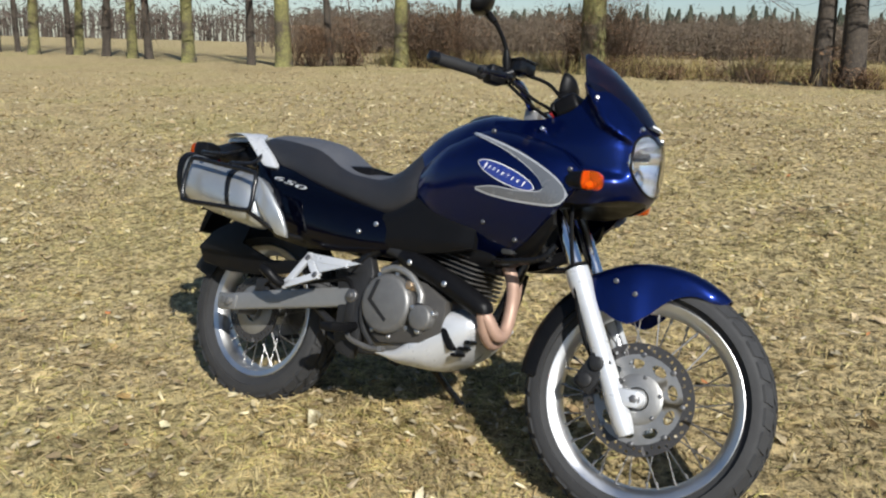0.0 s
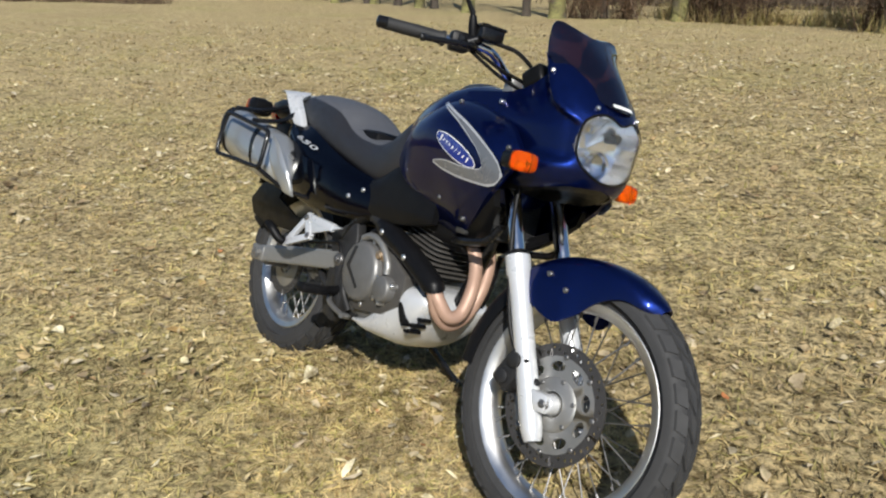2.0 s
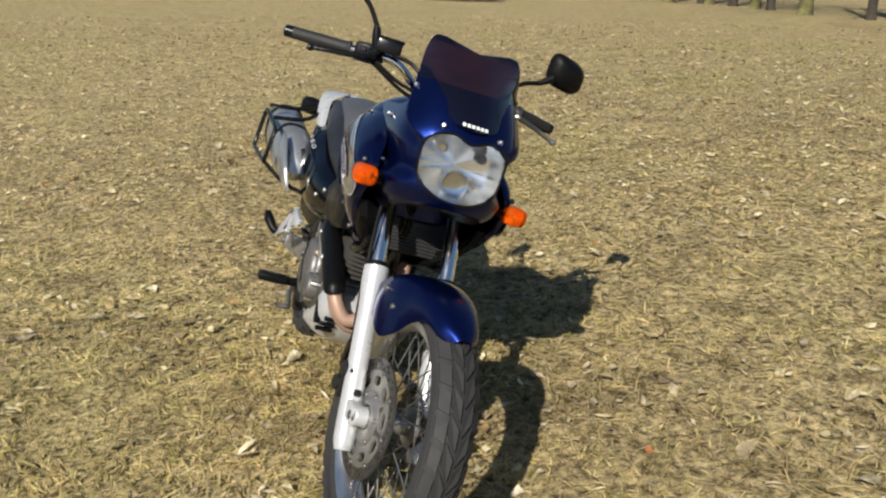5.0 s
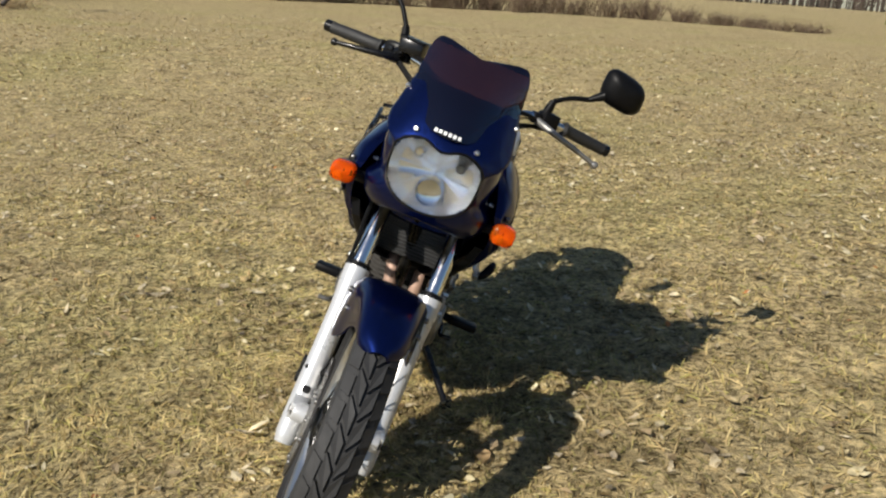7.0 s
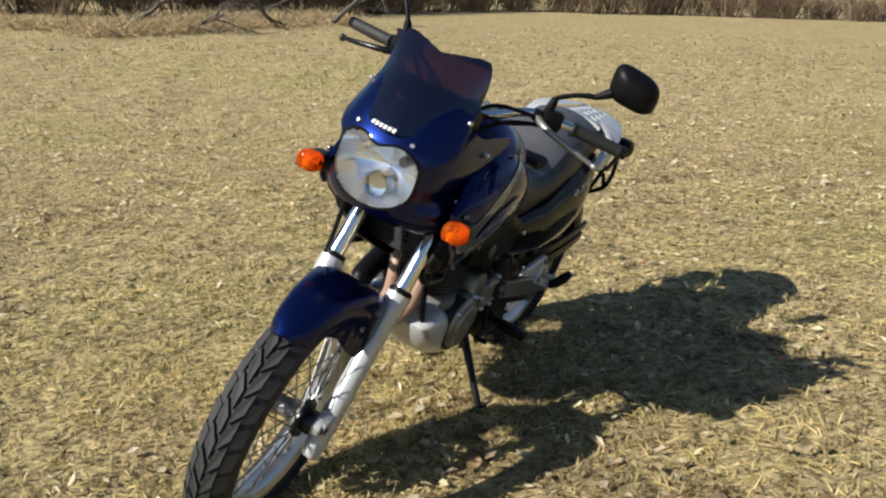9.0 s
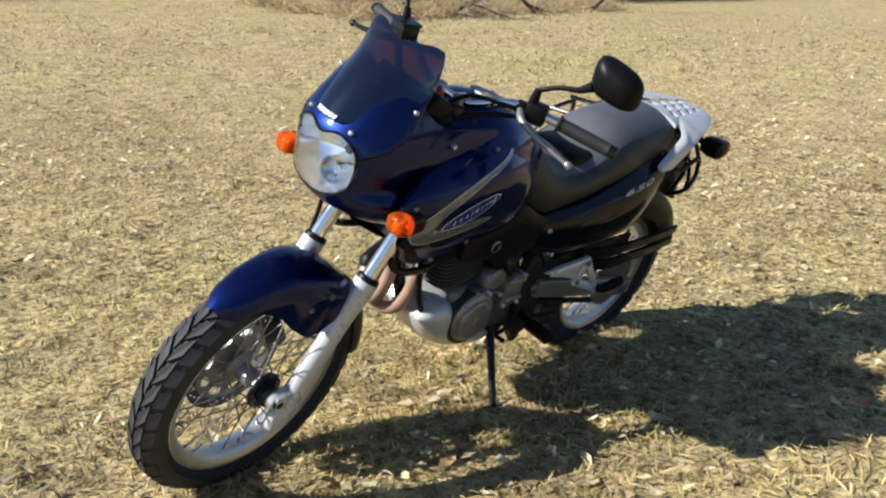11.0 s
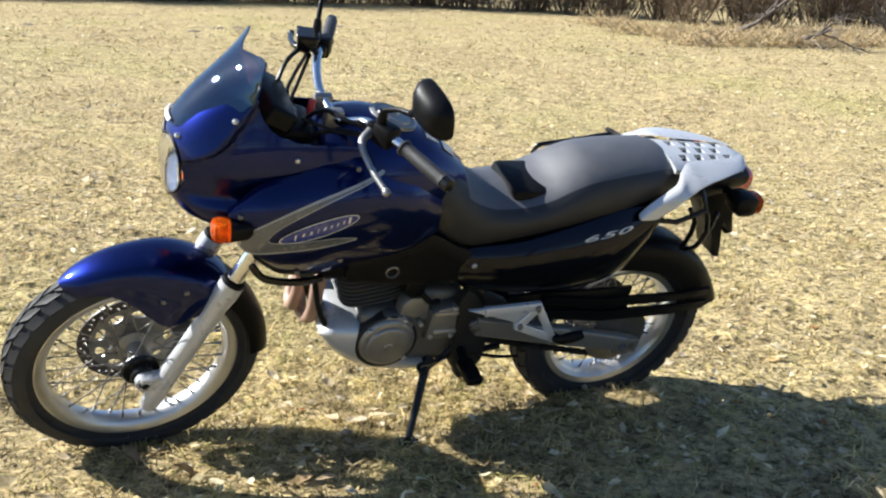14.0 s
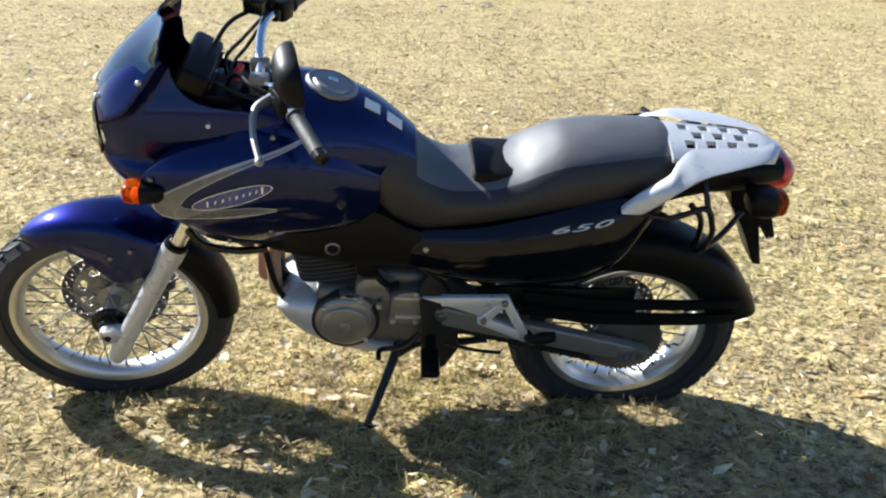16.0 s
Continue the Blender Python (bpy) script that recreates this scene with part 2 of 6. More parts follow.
def part(name, bm, material, parent, label="", at=None, smooth=40):
    """Links a bmesh as one mesh object under a thing or a part."""
    me = bm if isinstance(bm, bpy.types.Mesh) else finish(bm, name, material, smooth)
    ob = new(name, me)
    ob.parent = parent
    if at is not None:
        ob.matrix_local = at
    if label:
        ob["label"] = label
    return ob


def pieces(name, bm, material, parent, label="", at=None, smooth=40):
    """Links every separate piece of a bmesh as a part of its own."""
    todo = set(bm.verts)
    while todo:
        grown, edge = set(), [next(iter(todo))]
        while edge:
            v = edge.pop()
            if v not in grown:
                grown.add(v)
                edge += [e.other_vert(v) for e in v.link_edges]
        todo -= grown
        one = bmesh.new()
        made = {v: one.verts.new(v.co) for v in sorted(grown, key=lambda v: v.index)}
        for f in {f for v in grown for f in v.link_faces}:
            one.faces.new([made[v] for v in f.verts])
        part(name, one, material, parent, label, at, smooth)
    bm.free()


def thing(name, bm, material, label, category, group="", kind="", smooth=40):
    me = bm if isinstance(bm, bpy.types.Mesh) else finish(bm, name, material, smooth)
    return tagged(new(name, me), label, category, group, kind)


def raw_mesh(name, verts, faces, material, smooth=False):
    """A mesh from numpy arrays: verts n x 3, faces m x 3 or m x 4."""
    me = bpy.data.meshes.new(name)
    verts, faces = np.asarray(verts, np.float32), np.asarray(faces, np.int32)
    m_, k_ = faces.shape
    me.vertices.add(len(verts))
    me.vertices.foreach_set("co", verts.ravel())
    me.loops.add(m_ * k_)
    me.loops.foreach_set("vertex_index", faces.ravel())
    me.polygons.add(m_)
    me.polygons.foreach_set("loop_start", np.arange(0, m_ * k_, k_, dtype=np.int32))
    me.polygons.foreach_set("loop_total", np.full(m_, k_, np.int32))
    me.polygons.foreach_set("use_smooth", np.full(m_, smooth, bool))
    me.update(calc_edges=True)
    me.validate()
    me.materials.append(MAT[material])
    return me


def curve(xs, ys):
    """A smooth function through the given points (monotone in between)."""
    xs, ys = np.array(xs, float), np.array(ys, float)
    if xs[0] > xs[-1]:
        xs, ys = xs[::-1], ys[::-1]
    d = np.diff(ys) / np.diff(xs)
    s = np.zeros(len(xs))
    s[1:-1] = np.where(d[1:] * d[:-1] > 0, 2 * d[1:] * d[:-1] / (d[1:] + d[:-1] + 1e-12), 0)
    s[0], s[-1] = d[0], d[-1]

    def f(x):
        x = min(max(x, xs[0]), xs[-1])
        i = min(max(int(np.searchsorted(xs, x)) - 1, 0), len(xs) - 2)
        h = xs[i + 1] - xs[i]
        t = (x - xs[i]) / h
        return float((1 + 2 * t) * (1 - t) ** 2 * ys[i] + t * (1 - t) ** 2 * h * s[i] + t * t * (3 - 2 * t) * ys[i + 1] + t * t * (t - 1) * h * s[i + 1])

    return f


def spline(pts, steps=6):
    """Catmull-Rom through the points."""
    p = [Vector(q) for q in pts]
    p = [2 * p[0] - p[1]] + p + [2 * p[-1] - p[-2]]
    out = []
    for i in range(1, len(p) - 2):
        for k in range(steps):
            t = k / steps
            out.append(0.5 * (2 * p[i] + (p[i + 1] - p[i - 1]) * t + (2 * p[i - 1] - 5 * p[i] + 4 * p[i + 1] - p[i + 2]) * t * t + (3 * p[i] - p[i - 1] - 3 * p[i + 1] + p[i + 2]) * t ** 3))
    out.append(p[-2])
    return out


def rings(bm, loops, cap=True, closed=True):
    """Skins rows of points into quads."""
    rows = [[bm.verts.new(p) for p in row] for row in loops]
    n = len(rows[0])
    for a, b in zip(rows, rows[1:]):
        for i in range(n if closed else n - 1):
            j = (i + 1) % n
            bm.faces.new((a[i], a[j], b[j], b[i]))
    if cap:
        bm.faces.new(rows[0][::-1])
        bm.faces.new(rows[-1])
    return bm


def tube(bm, pts, r, n=10, steps=6, cap=True):
    """A round bar along a smooth line; r: one radius, or one for each given point."""
    radii = [r] * len(pts) if isinstance(r, (int, float)) else list(r)
    line = spline(pts, steps) if steps > 1 and len(pts) > 2 else [Vector(p) for p in pts]
    rr = np.interp(np.linspace(0, len(pts) - 1, len(line)), range(len(pts)), radii)
    loops = []
    side = None
    for i, p in enumerate(line):
        d = (line[min(i + 1, len(line) - 1)] - line[max(i - 1, 0)]).normalized()
        if side is None:
            side = d.orthogonal().normalized()
        side = (side - d * side.dot(d)).normalized()
        up = d.cross(side)
        loops.append([p + float(rr[i]) * (math.cos(a) * side + math.sin(a) * up) for a in np.linspace(0, 2 * math.pi, n, endpoint=False)])
    return rings(bm, loops, cap)


def lathe(bm, prof, n=48, centre=(0, 0, 0), close=True):
    """Turns a profile of (radius, y) about the y axis. close: the profile is a closed loop."""
    loops = []
    c = Vector(centre)
    for a in np.linspace(0, 2 * math.pi, n, endpoint=False):
        loops.append([c + Vector((r * math.cos(a), y, r * math.sin(a))) for r, y in prof])
    loops.append(loops[0])
    rows = [[bm.verts.new(p) for p in row] for row in loops[:-1]]
    k = len(prof)
    for i in range(n):
        a, b = rows[i], rows[(i + 1) % n]
        for j in range(k if close else k - 1):
            bm.faces.new((a[j], a[(j + 1) % k], b[(j + 1) % k], b[j]))
    return bm


def disc_solid(bm, c, r, y0, y1, n=32, bevel=0.004):
    """A round cover with rounded edges, its axis along y."""
    s = 1 if y1 > y0 else -1
    prof = [(0.0005, y0), (r, y0), (r, y1 - s * bevel), (r - bevel * 0.35, y1 - s * bevel * 0.3), (r - bevel, y1), (0.0005, y1)]
    return lathe(bm, prof, n, c, close=False)


def block(bm, lo, hi, bevel=0.006, seg=2, m=None):
    """A rounded box between two corners."""
    out = bmesh.ops.create_cube(bm, size=1)
    vs = out["verts"]
    lo, hi = Vector(lo), Vector(hi)
    for v in vs:
        v.co = Vector(((lo[i] + hi[i]) / 2 + v.co[i] * (hi[i] - lo[i]) for i in range(3)))
    if bevel:
        es = list({e for v in vs for e in v.link_edges})
        vs = bmesh.ops.bevel(bm, geom=es, offset=bevel, segments=seg, affect="EDGES", profile=0.5)["verts"]
    if m is not None:
        fs = {v for v in vs}
        for v in fs:
            v.co = m @ v.co
    return bm


def plate(bm, outline, y0, y1, bevel=0.003):
    """A flat piece: an outline of (x, z), from y0 to y1."""
    a = [bm.verts.new((x, y0, z)) for x, z in outline]
    b = [bm.verts.new((x, y1, z)) for x, z in outline]
    n = len(a)
    fs = [bm.faces.new(a[::-1]), bm.faces.new(b)]
    for i in range(n):
        fs.append(bm.faces.new((a[i], a[(i + 1) % n], b[(i + 1) % n], b[i])))
    if bevel:
        es = [e for f in fs[:2] for e in f.edges]
        bmesh.ops.bevel(bm, geom=es, offset=bevel, segments=2, affect="EDGES", profile=0.5)
    return bm


def skin(bm, x0, x1, zb, zt, yf, thick, side=1, nu=28, nv=14):
    """A curved panel with thickness: between the lines zb(x) and zt(x), its outer face at y = yf(x, z) on that side."""
    outer, inner = [], []
    for i in range(nu + 1):
        x = x0 + (x1 - x0) * i / nu
        b, t = zb(x), zt(x)
        ro, ri = [], []
        for j in range(nv + 1):
            z = b + (t - b) * j / nv
            y = yf(x, z)
            edge = min(1.0, 4.5 * min(i / nu, 1 - i / nu, j / nv, 1 - j / nv) + 0.0)
            y -= (1 - edge) ** 2 * thick * 0.6
            ro.append(Vector((x, side * y, z)))
            ri.append(Vector((x, side * (y - thick), z)))
        outer.append(ro)
        inner.append(ri)
    loops = [o + r[::-1] for o, r in zip(outer, inner)]
    return rings(bm, loops, cap=True)


def oval(cx, cz, w, h, n=28, e=2.0):
    """An outline of (x, z): a superellipse."""
    out = []
    for a in np.linspace(0, 2 * math.pi, n, endpoint=False):
        c, s = math.cos(a), math.sin(a)
        out.append((cx + w * math.copysign(abs(c) ** (2 / e), c), cz + h * math.copysign(abs(s) ** (2 / e), s)))
    return out

# ---- the meadow ----
rng = np.random.default_rng(7)
MID = (0.8, 0.1)


def smooth01(x):
    x = np.clip(x, 0, 1)
    return x * x * (3 - 2 * x)


def ground_z(x, y):
    """The meadow's height: it rises to the left of the machine and falls to its right, more gently farther off."""
    x, y = np.asarray(x, float), np.asarray(y, float)
    r = np.hypot(x - MID[0], y - MID[1])
    away = smooth01((r - 4.5) / 11.0)
    slope = (0.032 * x + 0.081 * y) * (1 - away) + np.where(y > 0, 1.1 * np.tanh(0.023 * y / 1.1), 0.36 * np.tanh(0.023 * y / 0.36)) * away
    dip = -0.045 * np.exp(-((x - 1.45) ** 2 + (y - 0.02) ** 2) / 0.30) - 0.004
    bumps = 0.012 * np.sin(2.1 * x + 1.3 * np.sin(1.7 * y)) * np.cos(1.9 * y + 0.7) * smooth01((r - 0.9) / 2)
    tufts = (np.sin(17 * x + 2.1 * np.sin(9 * y)) * np.sin(19 * y + 1.8 * np.sin(11 * x)) + 0.6 * np.sin(31 * x - 12 * y) * np.sin(27 * y + 8 * x)) * 0.009 * smooth01((r - 0.85) / 0.8) * (1 - smooth01((r - 5) / 5))
    far = 0.04 * np.sin(0.13 * x + 0.5) * np.cos(0.11 * y) * smooth01((r - 8) / 20)
    return slope + dip + bumps + tufts + far


def build_ground():
    radii = np.concatenate([np.arange(0.05, 4.4, 0.05), 4.4 * 1.075 ** np.arange(0, 88)])
    na = 360
    ang = np.linspace(0, 2 * np.pi, na, endpoint=False)
    rr, aa = np.meshgrid(radii, ang, indexing="ij")
    x, y = MID[0] + rr * np.cos(aa), MID[1] + rr * np.sin(aa)
    z = ground_z(x, y)
    verts = np.stack([x, y, z], -1).reshape(-1, 3)
    verts = np.vstack([verts, [[MID[0], MID[1], float(ground_z(*MID))]]])
    i, j = np.meshgrid(np.arange(len(radii) - 1), np.arange(na), indexing="ij")
    k = (j + 1) % na
    quads = np.stack([i * na + j, (i + 1) * na + j, (i + 1) * na + k, i * na + k], -1).reshape(-1, 4)
    me = raw_mesh("ground", verts, quads, "meadow", True)
    bm = bmesh.new()
    bm.from_mesh(me)
    bm.verts.ensure_lookup_table()
    for a in range(na):
        bm.faces.new((bm.verts[a], bm.verts[(a + 1) % na], bm.verts[-1]))
    bmesh.ops.recalc_face_normals(bm, faces=bm.faces)
    bm.to_mesh(me)
    bm.free()
    tagged(new("ground", me), "wide meadow of short dry winter grass", "ground", kind="structure")


build_ground()


def scatter(n, spread, near=0.0, power=0.75):
    """Places round the machine, denser towards it."""
    r = near + spread * rng.random(n) ** power
    a = rng.random(n) * 2 * np.pi
    return MID[0] + r * np.cos(a), MID[1] + r * np.sin(a), r


def build_grass(n, spread, size, near=0.0):
    """Short dead blades, mostly lying, some green ones upright."""
    x, y, r = scatter(n, spread - near, near, power=0.9)
    lie = rng.random(n)
    clump = 0.5 + 0.5 * np.sin(5.3 * x + 2 * np.sin(3.1 * y)) * np.sin(4.7 * y + 1.7)
    fade = 1 - smooth01((r / spread - 0.45) / 0.55) * 0.85
    length = size * (0.5 + 0.9 * rng.random(n)) * (0.7 + 0.6 * clump) * fade
    width = 0.0016 * (0.7 + 0.8 * rng.random(n)) * (1 + 0.25 * r)
    tilt = np.where(lie < 0.88, np.radians(rng.uniform(62, 91, n)), np.radians(rng.uniform(10, 50, n)))
    a = rng.random(n) * 2 * np.pi
    d = np.stack([np.cos(a) * np.sin(tilt), np.sin(a) * np.sin(tilt), np.cos(tilt)], -1)
    side = np.stack([-np.sin(a), np.cos(a), np.zeros(n)], -1) * width[:, None]
    roll = rng.uniform(-0.8, 0.8, n)[:, None]
    side = side * np.cos(roll) + np.array([0, 0, 1.0]) * width[:, None] * np.sin(roll)
    base = np.stack([x, y, ground_z(x, y) - 0.002 + 0.014 * rng.random(n) * (lie < 0.75)], -1)
    droop = np.array([0, 0, -1.0]) * (length * 0.22 * rng.random(n))[:, None]
    mid = base + d * (length * 0.55)[:, None]
    tip = base + d * length[:, None] + droop
    v = np.stack([base - side, base + side, mid + side * 0.8, mid - side * 0.8, tip], 1).reshape(-1, 3)
    o = (np.arange(n) * 5)[:, None]
    f = np.concatenate([o + [0, 1, 2], o + [0, 2, 3], o + [3, 2, 4]], 0)
    me = raw_mesh("grass", v, f, "grass")
    tagged(new("grass", me), "matted dry straw-coloured grass with a few green blades", "grass", kind="stuff")


build_grass(205000, 9.0, 0.042)
build_grass(60000, 24.0, 0.10, 6.5)


def leaf_verts(x, y, z, size, n):
    """Torn, curled leaves: an uneven outline of six points round a folded middle."""
    a = rng.random(n) * 2 * np.pi
    tilt = rng.normal(0, 0.28, (n, 2))
    along = np.stack([np.cos(a), np.sin(a), tilt[:, 0]], -1)
    along /= np.linalg.norm(along, axis=1, keepdims=True)
    across = np.stack([-np.sin(a), np.cos(a), tilt[:, 1]], -1)
    across /= np.linalg.norm(across, axis=1, keepdims=True)
    up = np.cross(along, across)
    fold = rng.uniform(-0.2, 0.45, n)[:, None]
    curl = rng.uniform(-0.15, 0.3, n)[:, None]
    s = size[:, None]
    c = np.stack([x, y, z], -1)
    w = rng.uniform(0.22, 0.85, n)[:, None]

    def at(u, v, torn=0.45):
        k = 1 - torn * rng.random(n)[:, None]
        u, v = u * k, v * k
        return c + s * (along * (u / 2) + across * (v * w / 2) + up * (abs(v) * fold * 0.5 + u * u * curl * 0.5))

    pts = [at(-1, 0.15, 0.2), at(-0.5, 0.8), at(0.3, 0.95, 0.6), at(1, -0.1, 0.25), at(0.4, -0.9, 0.6), at(-0.35, -0.85), at(-0.1, 0)]
    return np.stack(pts, 1).reshape(-1, 3)


def build_leaves(name, n, spread, mat, lo, hi, label, near=0.0):
    x, y, r = scatter(int(n * 1.5), spread - near, near, 0.56 if near == 0 else 0.8)
    drift = np.sin(1.9 * x + 1.3 * np.sin(1.1 * y)) * np.sin(2.3 * y + 0.9 * np.sin(1.7 * x))
    keep = rng.random(len(x)) < 0.667 * (1 + 0.75 * np.tanh(3 * drift))
    x, y, r = x[keep], y[keep], r[keep]
    n = len(x)
    size = (lo + (hi - lo) * rng.random(n) ** 1.7) * (1 + 0.02 * r)
    z = ground_z(x, y) + 0.006 + 0.020 * rng.random(n)
    v = leaf_verts(x, y, z, size, n)
    o = (np.arange(n) * 7)[:, None]
    f = np.concatenate([o + [0, 1, 6], o + [1, 2, 6], o + [2, 3, 6], o + [3, 4, 6], o + [4, 5, 6], o + [5, 0, 6]], 0)
    tagged(new(name, raw_mesh(name, v, f, mat)), label, "leaves", kind="stuff")


build_leaves("fallen_leaves", 29000, 9.0, "leaf", 0.012, 0.052, "pale dry leaves scattered over the meadow")
build_leaves("scattered_leaves", 14000, 15.0, "leaf", 0.04, 0.10, "pale dry leaves strewn over the open meadow", 3.2)
build_leaves("large_leaves", 1500, 6.5, "leaf", 0.04, 0.085, "large pale dry leaves lying flat on the grass")
build_leaves("orange_leaves", 110, 4.5, "leaf_orange", 0.02, 0.042, "orange-brown dry leaves lying in the grass")
build_leaves("far_leaves", 34000, 24.0, "leaf", 0.03, 0.085, "pale dry leaves scattered far over the meadow")

# ---- trees, hedges, woods ----


def sticks(segs, n=5):
    """Tapered bars from (p, q, r0, r1) rows, in one pair of arrays."""
    segs = np.asarray(segs, float)
    p, q, r0, r1 = segs[:, :3], segs[:, 3:6], segs[:, 6], segs[:, 7]
    d = q - p
    d /= np.linalg.norm(d, axis=1, keepdims=True) + 1e-9
    ref = np.where(np.abs(d[:, 2:3]) < 0.9, np.array([[0, 0, 1.0]]), np.array([[1.0, 0, 0]]))
    u = np.cross(d, ref)
    u /= np.linalg.norm(u, axis=1, keepdims=True)
    w = np.cross(d, u)
    a = np.linspace(0, 2 * np.pi, n, endpoint=False)
    ring = u[:, None] * np.cos(a)[None, :, None] + w[:, None] * np.sin(a)[None, :, None]
    v = np.concatenate([p[:, None] + ring * r0[:, None, None], q[:, None] + ring * r1[:, None, None]], 1).reshape(-1, 3)
    i = np.arange(n)
    quad = np.stack([i, (i + 1) % n, (i + 1) % n + n, i + n], -1)
    f = (np.arange(len(segs)) * 2 * n)[:, None, None] + quad[None]
    return v, f.reshape(-1, 4)


def grow(start, way, length, radius, depth, out, rand):
    """Limbs that fork: rows for sticks()."""
    p = np.array(start, float)
    d = np.array(way, float)
    steps = 4 if depth > 1 else 3
    for k in range(steps):
        d = d + rand.normal(0, 0.16, 3) + np.array([0, 0, 0.05])
        d /= np.linalg.norm(d)
        q = p + d * length / steps
        r0, r1 = radius * (1 - 0.6 * k / steps), radius * (1 - 0.6 * (k + 1) / steps)
        out.append((*p, *q, r0, r1))
        p = q
        if depth > 0 and k > 0:
            for _ in range(2 if depth > 1 else 3):
                side = d + rand.normal(0, 0.75, 3)
                side /= np.linalg.norm(side)
                grow(p, side, length * rand.uniform(0.45, 0.7), r1 * 0.6, depth - 1, out, rand)


def tree(name, x, y, height, radius, mat, seed, label, group):
    rand = np.random.default_rng(seed)
    base = tagged(new(name), label, "tree", group)
    base.location = (x, y, float(ground_z(x, y)) - 0.05)
    pts, rad = [], []
    lean = rand.normal(0, 0.025, 2)
    for k in range(9):
        t = k / 8
        pts.append((lean[0] * height * t + rand.normal(0, 0.03) * t, lean[1] * height * t + rand.normal(0, 0.03) * t, height * 0.62 * t))
        rad.append(radius * (1.45 if k == 0 else 1.08 - 0.06 * k) * rand.uniform(0.95, 1.05))
    bm = bmesh.new()
    tube(bm, [pts[0], lerp_v(pts[0], pts[1], 0.25)] + pts[1:], [rad[0], rad[0] * 0.8] + rad[1:], 14, 3)
    part("trunk", bm, mat, base, "mossy furrowed trunk" if mat == "bark" else "dark furrowed trunk")
    rows = []
    for k in range(11):
        t = rand.uniform(0.24, 1.0)
        i = min(int(t * 8), 7)
        p = np.array(pts[i]) * (1 - (t * 8 - i)) + np.array(pts[i + 1]) * (t * 8 - i)
        a = rand.uniform(0, 2 * np.pi)
        up = rand.uniform(-0.05, 0.5) + 0.6 * max(0, t - 0.6)
        grow(p, (np.cos(a), np.sin(a), up), height * rand.uniform(0.22, 0.38) * (1.15 - 0.4 * t), radius * 0.30, 2, rows, rand)
    v, f = sticks(rows, 4)
    part("crown", raw_mesh("crown", v, f, "twig"), None, base, "bare winter branches and twigs")
    return base


def lerp_v(a, b, t):
    return tuple(a[i] * (1 - t) + b[i] * t for i in range(3))


# x, y, trunk radius, dark bark
AVENUE = [(-49.0, 20.3, 0.15, 1), (-46.7, 19.8, 0.17, 0), (-43.4, 19.3, 0.16, 1), (-41.6, 19.4, 0.15, 0), (-41.8, 20.3, 0.13, 1), (-41.0, 20.9, 0.12, 1), (-36.4, 19.2, 0.22, 0), (-35.4, 20.3, 0.125, 1), (-34.8, 20.4, 0.19, 0),
          (-32.4, 20.2, 0.16, 1), (-29.3, 19.4, 0.195, 0), (-28.5, 19.6, 0.145, 1), (-24.3, 18.3, 0.21, 0), (-21.2, 18.5, 0.13, 1), (-19.5, 18.4, 0.25, 0), (-18.9, 19.9, 0.115, 1), (-16.7, 21.0, 0.23, 0), (-15.5, 22.4, 0.08, 1),
          (-10.0, 21.6, 0.36, 0), (-3.5, 21.0, 0.215, 1), (-2.8, 21.0, 0.26, 1), (2.5, 22.5, 0.3, 0), (-55, 20.5, 0.2, 1), (-60, 21, 0.2, 0)]
for k, (x, y, r, dark) in enumerate(AVENUE):
    tree("tree", x, y, 13 + 3 * ((k * 7) % 5) / 4, r, "dark_bark" if dark else "bark", 40 + k, "bare dark-barked tree in an avenue" if dark else "bare tree with a mossy green trunk in an avenue", "avenue trees")


def thicket(name, spots, mat, label, leaves, leaf_mat=None, n_stem=26, twigs=4):
    """Shrubs made of many stems and twigs, with dry leaves where they keep them."""
    rows, lv, lf, off = [], [], [], 0
    for x, y, h, w in spots:
        g = float(ground_z(x, y))
        for _ in range(n_stem):
            a, b = rng.uniform(0, 2 * np.pi), rng.uniform(0, w)
            p = np.array([x + b * np.cos(a) * 0.7, y + b * np.sin(a) * 0.7, g - 0.05])
            d = np.array([np.cos(a) * rng.uniform(0, 0.8), np.sin(a) * rng.uniform(0, 0.8), 1.0])
            q = p + d * h * rng.uniform(0.35, 0.75)
            rows.append((*p, *q, rng.uniform(0.008, 0.02), 0.006))
            for _ in range(twigs):
                t = rng.uniform(0.1, 1)
                s = p + (q - p) * t
                e = s + rng.normal(0, 0.22, 3) * h * 0.5 + np.array([0, 0, h * 0.18])
                rows.append((*s, *e, 0.008, 0.003))
        if leaves:
            n = leaves
            c = np.stack([x + rng.normal(0, w * 0.6, n), y + rng.normal(0, w * 0.6, n), g + h * rng.random(n) ** 0.8], -1)
            lump = np.sin(c[:, 0] * 3.1 + x) * np.sin(c[:, 1] * 2.7) * np.sin(c[:, 2] * 3.3 + y)
            c = c[lump > -0.35]
            n = len(c)
            sz = rng.uniform(0.04, 0.09, n)
            v = leaf_verts(c[:, 0], c[:, 1], c[:, 2], sz, n)
            o = (np.arange(n) * 7)[:, None] + off
            lf.append(np.concatenate([o + [0, 1, 2], o + [0, 2, 3], o + [0, 3, 4], o + [0, 4, 5]], 0))
            lv.append(v)
            off += len(v)
    v, f = sticks(rows, 3)
    tagged(new(name, raw_mesh(name, v, f, mat)), label, "bushes", kind="stuff")
    if lv:
        tagged(new(name + "_leaves", raw_mesh(name + "_leaves", np.concatenate(lv), np.concatenate(lf), leaf_mat)), label + ", its dry leaves", "bushes", kind="stuff")


